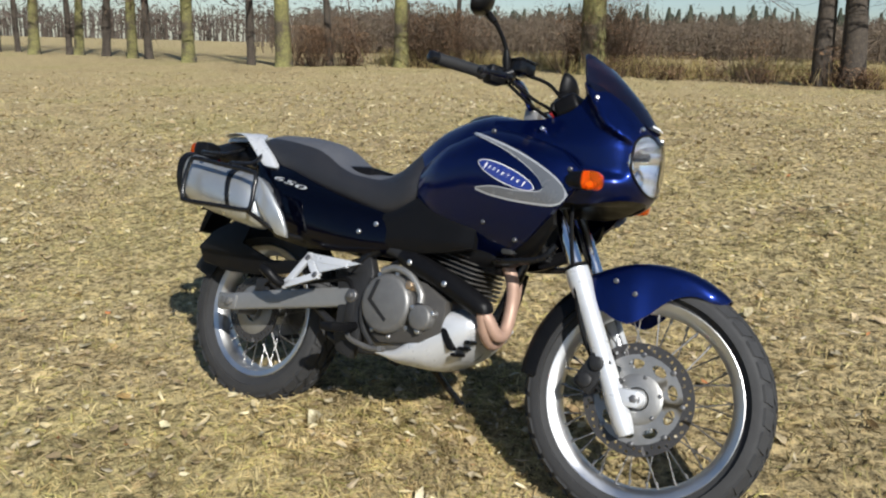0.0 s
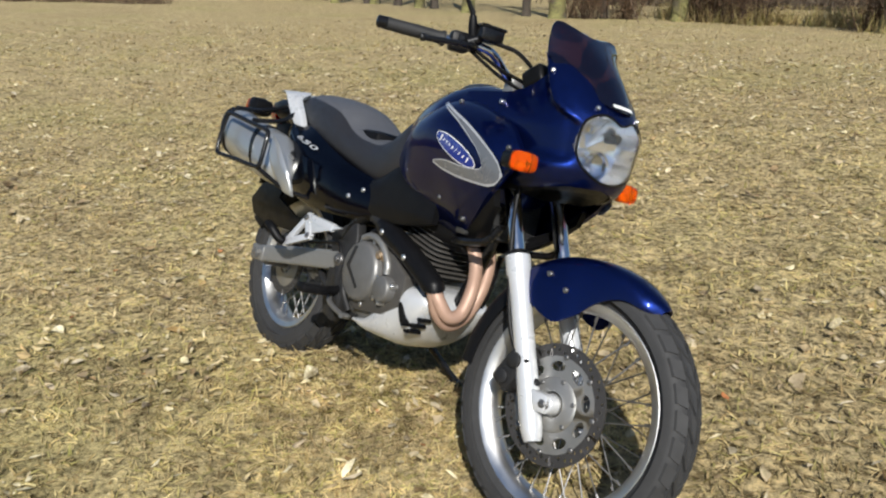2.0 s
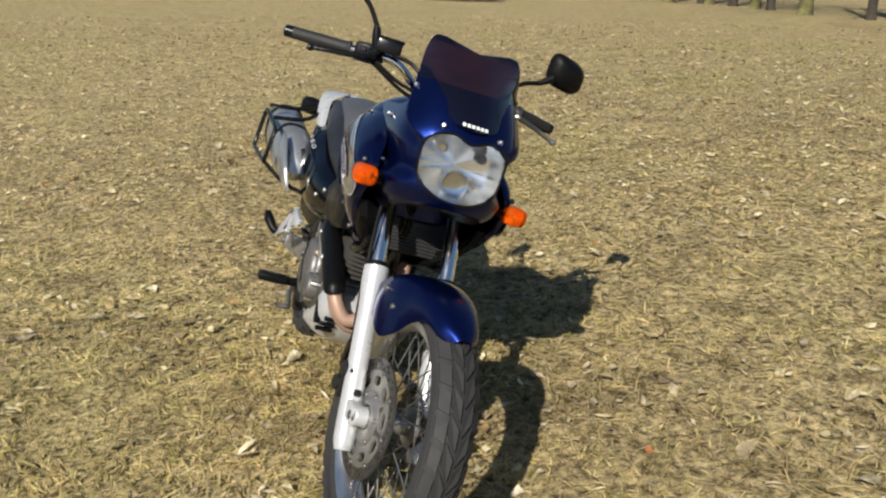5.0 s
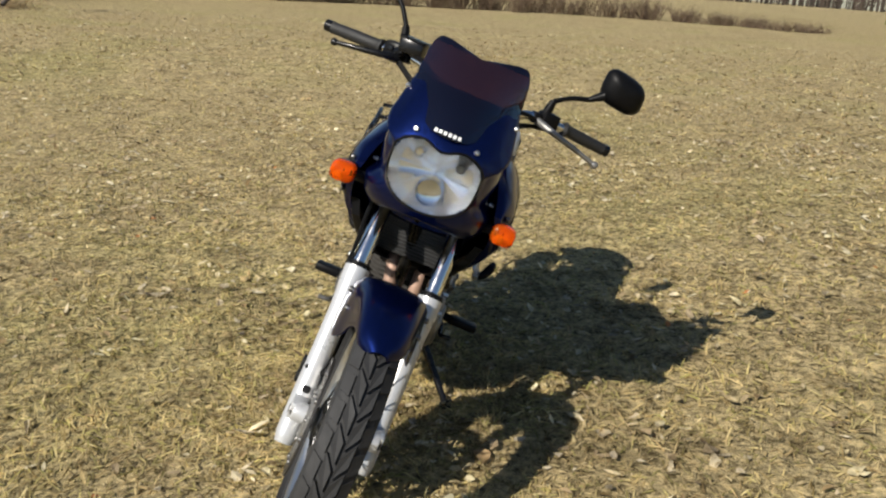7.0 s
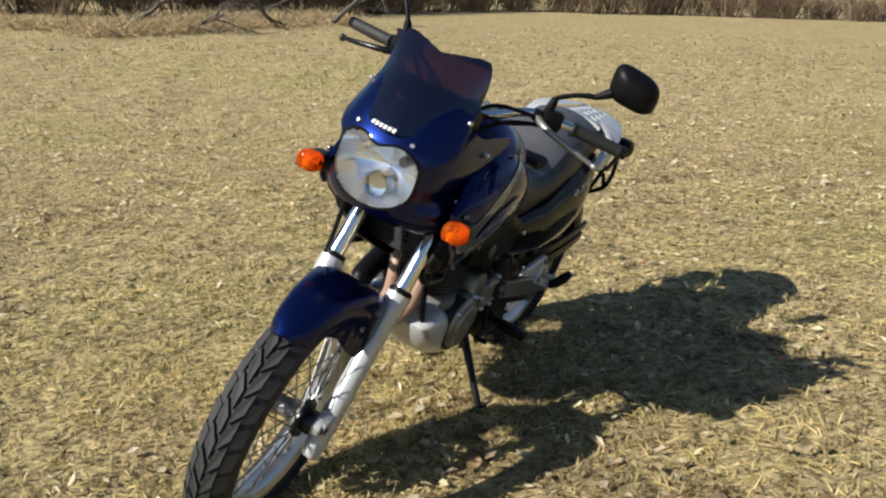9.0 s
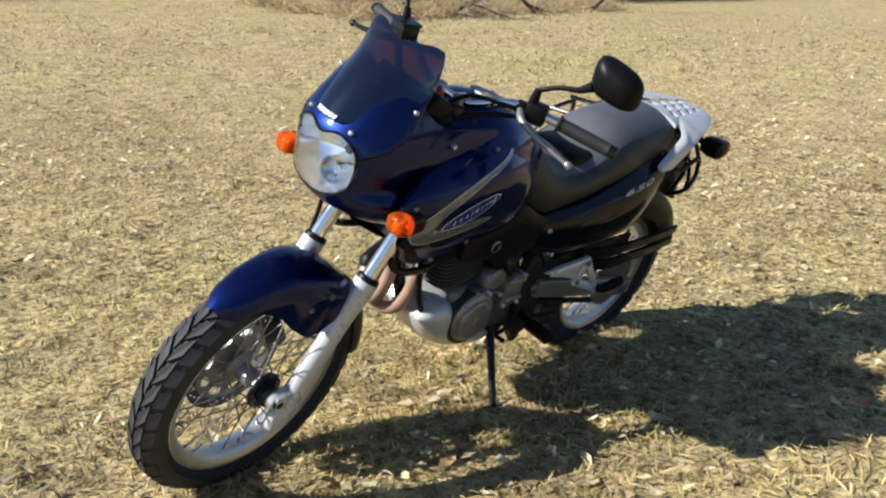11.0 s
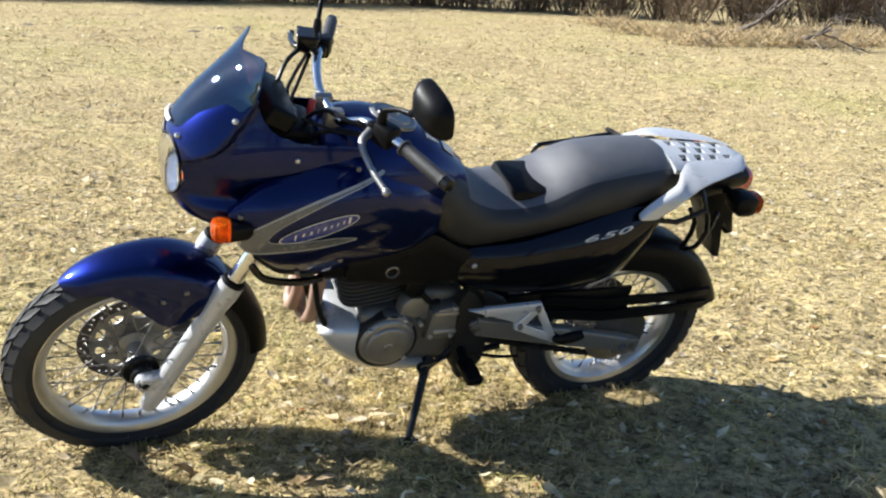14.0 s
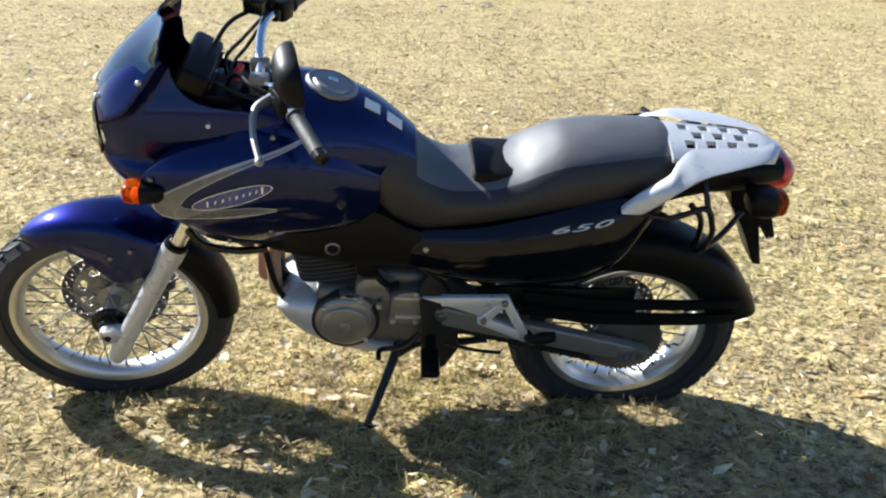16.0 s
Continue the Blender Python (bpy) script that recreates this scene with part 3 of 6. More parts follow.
# brown leafy shrubs between the avenue trees
spots = [(-19.6 + 0.35 * k + rng.normal(0, 0.12), 18.9 + 0.33 * k + rng.normal(0, 0.25), rng.uniform(1.1, 1.6), 0.5) for k in range(5)]
spots += [(-16.6 + 0.33 * k + rng.normal(0, 0.1), 21.4 + 0.05 * k + rng.normal(0, 0.25), rng.uniform(1.7, 2.5), 0.5) for k in range(7)]
spots += [(-10.9 + 0.36 * k + rng.normal(0, 0.1), 21.9 + rng.normal(0, 0.25), rng.uniform(1.8, 2.9), 0.55) for k in range(6)]
thicket("hedge", spots, "twig", "brown beech shrubs that keep their dead leaves", 2300, "beech", 22)
spots = [(-8.6 + 0.55 * k + rng.normal(0, 0.2), 21.3 - 0.03 * k + rng.normal(0, 0.35), 0.35 + rng.random() ** 2 * 1.1, 0.45) for k in range(20)]
thicket("low_bushes", spots, "twig", "low brown bushes along the field edge", 750, "beech", 12)
# dense bare thicket on the far sides of the meadow
EDGE = [(14, -25.5), (5, -25.6), (-1, -25.4), (-7, -25.4), (-12, -22.8), (-14.5, -19.3), (-19, -17.6), (-26, -17.2), (-34, -16.3), (-38, -9), (-40, -1), (-39, 6), (-34.5, 10.6)]
TALL = [3.5, 3.5, 4, 4, 4, 3.6, 3.2, 3, 2.8, 2.4, 1.6, 0.9, 0.35]
spots = []
for (x0, y0), (x1, y1), h0, h1 in zip(EDGE, EDGE[1:], TALL, TALL[1:]):
    steps = max(3, int(math.hypot(x1 - x0, y1 - y0) / 0.42))
    for k in range(steps):
        t = k / steps
        spots.append((x0 + (x1 - x0) * t + rng.normal(0, 0.4), y0 + (y1 - y0) * t + rng.normal(0, 0.4), (h0 + (h1 - h0) * t) * rng.uniform(0.6, 1.15), 0.85))
thicket("thicket", spots, "thicket_twig", "dense bare brown thicket at the edge of the meadow", 300, "thicket_leaf", 30, 7)
# second row to close the view behind it
spots = [(16 - 1.5 * k + rng.normal(0, 0.5), -28.5 + 0.0045 * max(0, k - 18) ** 2 * 3 + rng.normal(0, 0.8), rng.uniform(4, 6), 1.4) for k in range(34)]
thicket("thicket_behind", spots, "thicket_twig", "taller bare thicket behind the edge", 420, "thicket_leaf", 40, 7)

# heap of pale dead grass and fallen branches at the thicket's foot
rows, tuft = [], []
for k in range(75):
    c = np.array([rng.uniform(-20, -9.6), 0, 0])
    c[1] = -13.3 + 0.03 * (c[0] + 13.7) - abs(rng.normal(0, 1.7))
    c[2] = float(ground_z(c[0], c[1]))
    for _ in range(150):
        a = rng.uniform(0, 2 * np.pi)
        p = c + np.array([rng.normal(0, 0.35), rng.normal(0, 0.35), rng.uniform(0, 0.12)])
        q = p + np.array([np.cos(a), np.sin(a), rng.uniform(-0.1, 1.0)]) * rng.uniform(0.1, 0.38)
        tuft.append((*p, *q, 0.009, 0.003))
v, f = sticks(tuft, 3)
tagged(new("dead_grass_heap", raw_mesh("dead_grass_heap", v, f, "dead_grass")), "heaps of pale dead grass beside the thicket", "grass", kind="stuff")
for k, (x, y, a, ln) in enumerate(((-11.0, -14.4, 2.5, 2.3), (-12.6, -14.0, 1.2, 2.2), (-15.0, -13.2, 0.2, 1.7), (-17.0, -13.0, 2.9, 2.4))):
    rand = np.random.default_rng(90 + k)
    segs = []
    grow((x, y, float(ground_z(x, y)) + 0.1), (math.cos(a), math.sin(a), 0.3), ln * 0.7, 0.07, 2, segs, rand)
    v, f = sticks(segs, 6)
    tagged(new("fallen_branch", raw_mesh("fallen_branch", v, f, "dead_wood", True)), "weathered grey fallen branch lying in dead grass", "branch", "fallen branches")

# molehills
for k, (x, y) in enumerate(((0.2, -15.0), (-0.3, -15.6), (-0.7, -15.2), (-2.5, -16.3), (3.9, -15.6), (3.1, -15.9), (-0.7, -15.9), (-2.9, -16.6), (8.3, -15.2))):
    bm = bmesh.new()
    rr = np.random.default_rng(k)
    rows = [[Vector((x + 0.16 * r * math.cos(a) * rr.uniform(0.85, 1.15), y + 0.16 * r * math.sin(a) * rr.uniform(0.85, 1.15), float(ground_z(x, y)) - 0.015 + 0.045 * (1 - r * r) * rr.uniform(0.8, 1.1))) for a in np.linspace(0, 2 * math.pi, 14, endpoint=False)] for r in (1.0, 0.8, 0.55, 0.3, 0.05)]
    thing("molehill", rings(bm, rows, True), "soil", "small mound of dark soil in the grass", "molehill", "molehills")

# far woods round the fields
n = 5200
a = rng.uniform(0, 2 * np.pi, n)
r = rng.uniform(235, 300, n) + 25 * np.sin(3 * a)
hgt = rng.uniform(8.5, 12.0, n) * (1 + 0.10 * np.sin(9 * a)) * (r / 240)
x, y = r * np.cos(a), r * np.sin(a)
seg = np.stack([x, y, np.full(n, -1.0), x + rng.normal(0, 0.4, n), y + rng.normal(0, 0.4, n), hgt * 0.8, rng.uniform(0.2, 0.4, n), rng.uniform(0.08, 0.15, n)], -1)
v, f = sticks(seg, 3)
m_ = 20
cx = np.repeat(np.stack([x, y, hgt * 0.55], -1), m_, 0)
e = cx + rng.normal(0, 1, (n * m_, 3)) * np.repeat(np.stack([hgt * 0.17, hgt * 0.17, hgt * 0.2], -1), m_, 0)
b = e + rng.normal(0, 1, (n * m_, 3)) * np.repeat(hgt, m_)[:, None] * 0.045
c = e + rng.normal(0, 1, (n * m_, 3)) * np.repeat(hgt, m_)[:, None] * 0.045
tv = np.stack([e, b, c], 1).reshape(-1, 3)
tv[:, 2] = np.clip(tv[:, 2], 0.0, None)
tf = np.arange(len(tv)).reshape(-1, 3)
tagged(new("far_woods", raw_mesh("far_woods", tv, tf, "far_wood")), "distant bare brown woods along the horizon", "woods", kind="stuff")
tagged(new("far_trunks", raw_mesh("far_trunks", v, f, "far_wood")), "distant trunks of the woods", "woods", kind="stuff")
# young bare wood beyond the avenue
n = 7000
a = np.radians(np.where(rng.random(n) < 0.85, rng.uniform(94, 136, n), rng.uniform(60, 139, n)))
r = rng.uniform(46, 80, n)
x, y = r * np.cos(a), r * np.sin(a)
g = ground_z(x, y)
hgt = (1.1 + r * math.tan(radians(2.35)) - g) * rng.uniform(0.62, 1.0, n) * (1 + 0.06 * np.sin(31 * a) + 0.05 * np.sin(73 * a))
lean = rng.normal(0, 0.22, (n, 2))
seg = np.stack([x, y, g - 0.1, x + lean[:, 0], y + lean[:, 1], g + hgt, rng.uniform(0.012, 0.05, n), rng.uniform(0.004, 0.012, n)], -1)
v, f = sticks(seg, 3)
tagged(new("scrub_stems", raw_mesh("scrub_stems", v, f, "scrub")), "bare brown stems of the young wood", "woods", kind="stuff")
m_ = 17
cx = np.repeat(np.stack([x, y, g + hgt * 0.52], -1), m_, 0)
e = cx + rng.normal(0, 1, (n * m_, 3)) * np.repeat(np.stack([0.45 + 0 * hgt, 0.45 + 0 * hgt, hgt * 0.24], -1), m_, 0)
d = rng.normal(0, 1, (n * m_, 3)) * np.array([0.17, 0.17, 0.15])
w = rng.normal(0, 1, (n * m_, 3)) * 0.02
tv = np.stack([e, e + d, e + d + w, e + w], 1).reshape(-1, 3)
tv[:, 2] = np.maximum(tv[:, 2], np.repeat(g, m_ * 4))
tagged(new("scrub_wood", raw_mesh("scrub_wood", tv, np.arange(len(tv)).reshape(-1, 4), "scrub")), "bare brown young wood beyond the avenue", "woods", kind="stuff")
# pale tall grass in front of the scrub
n = 14000
x = rng.uniform(-19.5, 8, n)
y = 22.3 + rng.normal(0, 0.7, n) + 1.5 * (np.sin(x * 0.9) > 0.2)
z = ground_z(x, y)
seg = np.stack([x, y, z, x + rng.normal(0, 0.12, n), y + rng.normal(0, 0.12, n), z + rng.uniform(0.15, 0.62, n), np.full(n, 0.010), np.full(n, 0.003)], -1)
v, f = sticks(seg, 3)
tagged(new("tall_grass", raw_mesh("tall_grass", v, f, "grass")), "strip of pale tall dead grass along the hedge", "grass", kind="stuff")
n = 150
a = rng.normal(radians(112), 0.16, n)
r = rng.uniform(230, 285, n)
x, y = r * np.cos(a), r * np.sin(a)
seg = []
for i in range(n):
    h = rng.uniform(8, 13)
    for t in (0.1, 0.3, 0.5, 0.65):
        dx = rng.normal(0, 0.5)
        seg.append((x[i], y[i], h * t, x[i] + dx, y[i], h * min(1, t + 0.36), rng.uniform(1.4, 2.6) * (1.15 - t), 0.3))
v, f = sticks(seg, 6)
tagged(new("far_conifers", raw_mesh("far_conifers", v, f, "pine")), "distant dark conifers in the woods", "woods", kind="stuff")

# ---- the motorcycle ----
# Its own frame: x ahead, y to its left, z up; it leans on its side stand, its bars turned to the left.
bike = tagged(new("motorcycle"), "dark blue dual-sport motorcycle leaning on its side stand in the grass", "motorcycle")
bike.matrix_world = Matrix(((0.9976, -0.0243, -0.0642, 0.0000), (0.0421, 0.9556, 0.2917, 0.0000), (0.0543, -0.2937, 0.9544, 0.0000), (0, 0, 0, 1)))

AXLE_F, AXLE_R = Vector((1.484, 0, 0.238)), Vector((0.088, 0.040, 0.284))
FORK_LOW, FORK_SEAL = Vector((1.472, 0, 0.155)), Vector((1.282, 0, 0.54))
RAKE = (FORK_SEAL - FORK_LOW).normalized()
PIVOT = FORK_SEAL - Vector((RAKE.z, 0, -RAKE.x)) * 0.035
STEER = Matrix.Translation(PIVOT) @ Matrix.Rotation(radians(7), 4, RAKE) @ Matrix.Translation(-PIVOT)


def turn_y(a):
    return Matrix.Rotation(a, 4, "Y")


def arc(r, a0, a1, n):
    return [(r * math.cos(a), r * math.sin(a)) for a in np.linspace(a0, a1, n)]


def tyre_mesh(R, bead, half):
    """The carcass of a tyre about the y axis."""
    prof = []
    for a in np.linspace(-100, 100, 21):
        s, c = math.sin(radians(a)), math.cos(radians(a))
        depth = R - bead
        prof.append((bead + depth * (0.5 + 0.5 * c) if abs(a) > 90 else bead + depth * (0.42 + 0.58 * max(c, 0) ** 0.62), half * (s if abs(a) < 90 else math.copysign(1 - 0.22 * (abs(a) - 90) / 10, s))))
    prof += [(bead - 0.004, half * 0.55), (bead - 0.004, -half * 0.55)]
    return lathe(bmesh.new(), prof, 72)


def tread_mesh(R, half, count):
    """Chevron blocks standing proud of the carcass."""
    bm = bmesh.new()
    depth = 0.007

    def surf(a, u, h):
        c = max(math.cos(u * math.pi / 2 * 0.93), 0.02) ** 0.62
        r = R - (1 - c) * (R - 0.24 if R > 0.31 else R - 0.225) * 0.58 + h
        return Vector((r * math.cos(a), half * math.sin(u * math.pi / 2 * 0.93), r * math.sin(a)))

    step = 2 * math.pi / count
    for k in range(count):
        for s in (-1, 1):
            for u0, u1, skew in ((0.04, 0.34, 0.55), (0.39, 0.80, 0.2)):
                a0 = k * step + (0.0 if s > 0 else step * 0.5) + (step * 0.2 if u0 > 0.2 else 0)
                w = step * 0.74
                lo, hi = [], []
                for u, a in ((u0, a0), (u0, a0 + w), (u1, a0 + w + skew * step), (u1, a0 + skew * step)):
                    lo.append(bm.verts.new(surf(a, s * u, -0.004)))
                    hi.append(bm.verts.new(surf(a, s * u, depth * (0.8 if u0 > 0.2 else 1))))
                bm.faces.new(hi)
                for i in range(4):
                    bm.faces.new((lo[i], lo[(i + 1) % 4], hi[(i + 1) % 4], hi[i]))
    return bm


def rim_mesh(r, half, flange):
    prof = [(r, -half), (r - 0.004, -half - 0.002), (r - flange, -half + 0.003), (r - flange - 0.006, -half * 0.72), (r - flange - 0.012, -half * 0.5), (r - flange - 0.016, 0),
            (r - flange - 0.012, half * 0.5), (r - flange - 0.006, half * 0.72), (r - flange, half - 0.003), (r - 0.004, half + 0.002), (r, half),
            (r - 0.012, half - 0.006), (r - flange * 0.85, half * 0.5), (r - flange * 0.85, -half * 0.5), (r - 0.012, -half + 0.006)]
    return lathe(bmesh.new(), prof, 72)


def drilled_disc(r0, r1, y, thick, count, hr=0.0042, wide=1.0, rows3=(0.3, 0.5, 0.7)):
    """A brake disc, its band drilled with rows of round holes."""
    bm = bmesh.new()
    step = 2 * math.pi / count
    for k in range(count):
        a0 = k * step
        shift = rows3[k % 3]
        rc = r0 + (r1 - r0) * shift
        ac = a0 + step / 2
        ring, hole = [], []
        for i in range(12):
            t = 2 * math.pi * i / 12 + math.pi / 4
            c, s = math.cos(t), math.sin(t)
            q = max(abs(c), abs(s))
            u, v = c / q, s / q
            ring.append(((r0 + r1) / 2 + u * (r1 - r0) / 2, ac + v * step / 2))
            hole.append((rc + hr * c, ac + wide * hr * s / rc))
        rows = []
        for yy in (y - thick / 2, y + thick / 2):
            rows.append([[bm.verts.new((r * math.cos(a), yy, r * math.sin(a))) for r, a in loop] for loop in (ring, hole)])
        for (o, h), flip in zip(rows, (False, True)):
            for i in range(12):
                f = (o[i], o[(i + 1) % 12], h[(i + 1) % 12], h[i])
                bm.faces.new(f[::-1] if flip else f)
        for w in (0, 1):
            for i in range(12):
                bm.faces.new((rows[0][w][i], rows[0][w][(i + 1) % 12], rows[1][w][(i + 1) % 12], rows[1][w][i]))
    bmesh.ops.remove_doubles(bm, verts=bm.verts, dist=1e-5)
    return bm


def wheel(name, label, centre, base, R, bead, half, rim_r, rim_half, spokes, tread):
    """A spoked wheel: the hub with tyre, rim and spokes."""
    at = base @ Matrix.Translation(centre)
    hub = lathe(bmesh.new(), [(0.012, -0.075), (0.026, -0.075), (0.026, -0.05), (0.046, -0.046), (0.046, -0.040), (0.024, -0.03), (0.024, 0.03), (0.046, 0.040), (0.046, 0.046), (0.026, 0.05), (0.026, 0.075), (0.012, 0.075)], 36)
    hub_ob = part(name, hub, "cast", bike, label, at)
    tyre = part("tyre", tyre_mesh(R - 0.006, bead, half), "rubber", hub_ob, "dusty black block-tread tyre")
    part("tread", tread_mesh(R - 0.006, half, tread), "rubber", hub_ob, smooth=0)
    part("rim", rim_mesh(rim_r, rim_half, 0.02), "alu", hub_ob, "polished aluminium rim")
    inner = rim_r - 0.034
    made = []
    for s in (1, -1):
        for lean in (1, -1):
            bm = bmesh.new()
            a = lean * radians(38)
            tube(bm, [(0.044 * math.cos(a), s * 0.043, 0.044 * math.sin(a)), (inner * 0.995, s * 0.008, 0)], 0.0019, 6, 1)
            tube(bm, [(inner - 0.016, s * 0.0085, -0.0), (inner + 0.004, s * 0.0075, 0)], 0.0036, 6, 1)
            made.append(finish(bm, "spoke", "steel"))
    for k in range(spokes):
        part("spoke", made[k % 4], None, hub_ob, at=turn_y(2 * math.pi * k / spokes + (0.035 if k % 2 else 0)))
    return hub_ob


front = wheel("front_wheel", "spoked front wheel with one drilled brake disc", AXLE_F, STEER, 0.322, 0.238, 0.052, 0.256, 0.034, 36, 34)
rear = wheel("rear_wheel", "spoked rear wheel in a wide block-tread tyre", AXLE_R, Matrix.Identity(4), 0.318, 0.217, 0.067, 0.229, 0.045, 36, 28)

part("brake_disc", drilled_disc(0.112, 0.141, -0.066, 0.005, 48), "disc", front, "drilled steel brake disc")
carrier = part("disc_carrier", drilled_disc(0.060, 0.1125, -0.066, 0.006, 9, 0.012, 1.7, (0.55, 0.55, 0.55)), "cast", front, "light alloy disc carrier with oval holes")
bm = lathe(bmesh.new(), [(0.030, -0.074), (0.058, -0.074), (0.064, -0.070), (0.064, -0.062), (0.030, -0.058)], 36)
part("boss", bm, "cast", carrier)
bm = bmesh.new()
for k in range(8):
    a = 2 * math.pi * k / 8
    disc_solid(bm, (0.112 * math.cos(a), 0, 0.112 * math.sin(a)), 0.007, -0.062, -0.073, 12, 0.002)
for k in range(6):
    a = 2 * math.pi * k / 6 + 0.3
    disc_solid(bm, (0.058 * math.cos(a), 0, 0.058 * math.sin(a)), 0.006, -0.06, -0.076, 8, 0.002)
pieces("disc_bolt", bm, "steel", front)
bm = bmesh.new()
disc_solid(bm, (0, 0, 0), 0.030, 0.05, 0.083, 28, 0.004)
lathe(bm, [(0.030, 0.046), (0.048, 0.046), (0.050, 0.052), (0.046, 0.058), (0.030, 0.060)], 32)
part("speedometer_drive", bm, "gloss_black", front, "black speedometer drive on the hub")
part("brake_disc", drilled_disc(0.085, 0.112, -0.070, 0.005, 36), "disc", rear, "drilled steel brake disc")
bm = bmesh.new()
lathe(bm, [(0.04, -0.073), (0.083, -0.071), (0.086, -0.069), (0.04, -0.067)], 36)
part("disc_carrier", bm, "cast", rear)
bm = bmesh.new()
teeth = 45
outline = []
for k in range(teeth * 4):
    a = 2 * math.pi * k / (teeth * 4)
    outline.append(((0.104 if k % 4 < 2 else 0.098) * math.cos(a), (0.104 if k % 4 < 2 else 0.098) * math.sin(a)))
plate(bm, outline, 0.070, 0.077, 0)
part("sprocket", bm, "steel", rear, "dark steel chain sprocket")

# fork
for s in (1, -1):
    y = s * 0.095
    off = Vector((0, y, 0))
    bm = bmesh.new()
    p0, p1 = FORK_LOW + off - RAKE * 0.01, FORK_SEAL + off
    tube(bm, [p0, p0 + RAKE * 0.03, p0 + RAKE * 0.12, p0 + RAKE * 0.2, p1 - RAKE * 0.10, p1 - RAKE * 0.04, p1], [0.020, 0.026, 0.0265, 0.0255, 0.026, 0.031, 0.031], 24, 5)
    leg = part("fork_leg", bm, "silver", bike, "silver painted lower fork leg", STEER)
    bm = bmesh.new()
    c = AXLE_F + off
    disc_solid(bm, (c.x, 0, c.z), 0.023, y - s * 0.022, y + s * 0.010, 24, 0.004)
    block(bm, (c.x - 0.045, y - 0.018, c.z - 0.022), (c.x + 0.012, y + 0.018, c.z + 0.022), 0.006)
    part("axle_clamp", bm, "silver", leg)
    bm = bmesh.new()
    disc_solid(bm, (c.x, 0, c.z), 0.011, y, y + s * 0.020, 6, 0.002)
    disc_solid(bm, (c.x, 0, c.z), 0.015, y, y + s * 0.015, 20, 0.002)
    part("axle_nut", bm, "steel" if s < 0 else "gloss_black", leg)
    bm = bmesh.new()
    tube(bm, [p1 - RAKE * 0.02, p1 + RAKE * 0.40], 0.0205, 24, 1)
    part("fork_tube", bm, "chrome", bike, "chromed upper fork tube", STEER)
    bm = bmesh.new()
    tube(bm, [p1 - RAKE * 0.004, p1 + RAKE * 0.010, p1 + RAKE * 0.014], [0.0305, 0.029, 0.022], 24, 1)
    part("dust_seal", bm, "black", leg)
bm = bmesh.new()
for d, th in ((0.22, 0.018), (0.40, 0.015)):
    c = FORK_SEAL + RAKE * d
    m_ = Matrix.Translation(c) @ Matrix.Rotation(-math.atan2(-RAKE.x, RAKE.z), 4, "Y")
    block(bm, (-0.055, -0.125, -th), (0.028, 0.125, th), 0.010, 2, m_)
part("fork_yoke", bm, "engine_black", bike, "black fork yokes", STEER)

# front mudguard


def guard(bm, centre, a0, a1, radius, half, skirt, thick=0.004, n=36, m=15):
    """A curved mudguard: a band round the wheel with side skirts of depth skirt(a)."""
    def row(a, h):
        out = []
        for k in range(m):
            u = 2 * k / (m - 1) - 1
            w = half(a)
            if abs(u) < 0.55:
                y, r = w * math.sin(u / 0.55 * math.pi / 2 * 0.8) / math.sin(math.pi / 2 * 0.8) * 0.92, radius(a) - 0.022 * (abs(u) / 0.55) ** 2.4
            else:
                q = (abs(u) - 0.55) / 0.45
                y, r = math.copysign(w * (0.92 + 0.08 * min(1, 2 * q)), u), radius(a) - 0.022 - skirt(a) * q
            y -= math.copysign(h * min(1, abs(u) / 0.5), u)
            r -= h * max(0, 1 - abs(u) / 0.8)
            out.append(Vector((centre.x + r * math.cos(a), centre.y + y, centre.z + r * math.sin(a))))
        return out
    rows = [row(a, 0) + row(a, thick)[::-1] for a in np.linspace(a0, a1, n)]
    return rings(bm, rows, True)


D = radians
skirt_f = curve([D(56), D(60), D(70), D(80), D(92), D(104), D(112), D(125), D(140)], [0.0, 0.012, 0.030, 0.066, 0.120, 0.140, 0.125, 0.07, 0.05])
half_f = curve([D(56), D(63), D(75), D(90), D(103), D(115), D(128), D(140)], [0.020, 0.050, 0.064, 0.078, 0.092, 0.097, 0.094, 0.09])
rad_f = curve([D(50), D(60), D(80), D(100), D(120), D(140)], [0.328, 0.338, 0.348, 0.350, 0.345, 0.340])
bm = guard(bmesh.new(), AXLE_F, D(57), D(128), rad_f, half_f, skirt_f)
fender = part("front_mudguard", bm, "blue", bike, "glossy blue front mudguard", STEER)
rad_b = curve([D(120), D(150), D(190)], [0.343, 0.340, 0.338])
bm = guard(bmesh.new(), AXLE_F, D(122), D(178), rad_b, lambda a: 0.062, lambda a: 0.035)
part("mudguard_flap", bm, "black", fender, "black plastic mudguard extension")
bm = bmesh.new()
for s in (1, -1):
    for a, r in ((D(99), 0.262), (D(108), 0.30)):
        disc_solid(bm, (AXLE_F.x + r * math.cos(a), 0, AXLE_F.z + r * math.sin(a)), 0.007, s * (half_f(a) - 0.006), s * (half_f(a) + 0.004), 10, 0.002)
pieces("screw", bm, "steel", fender)

# ---- bodywork ----


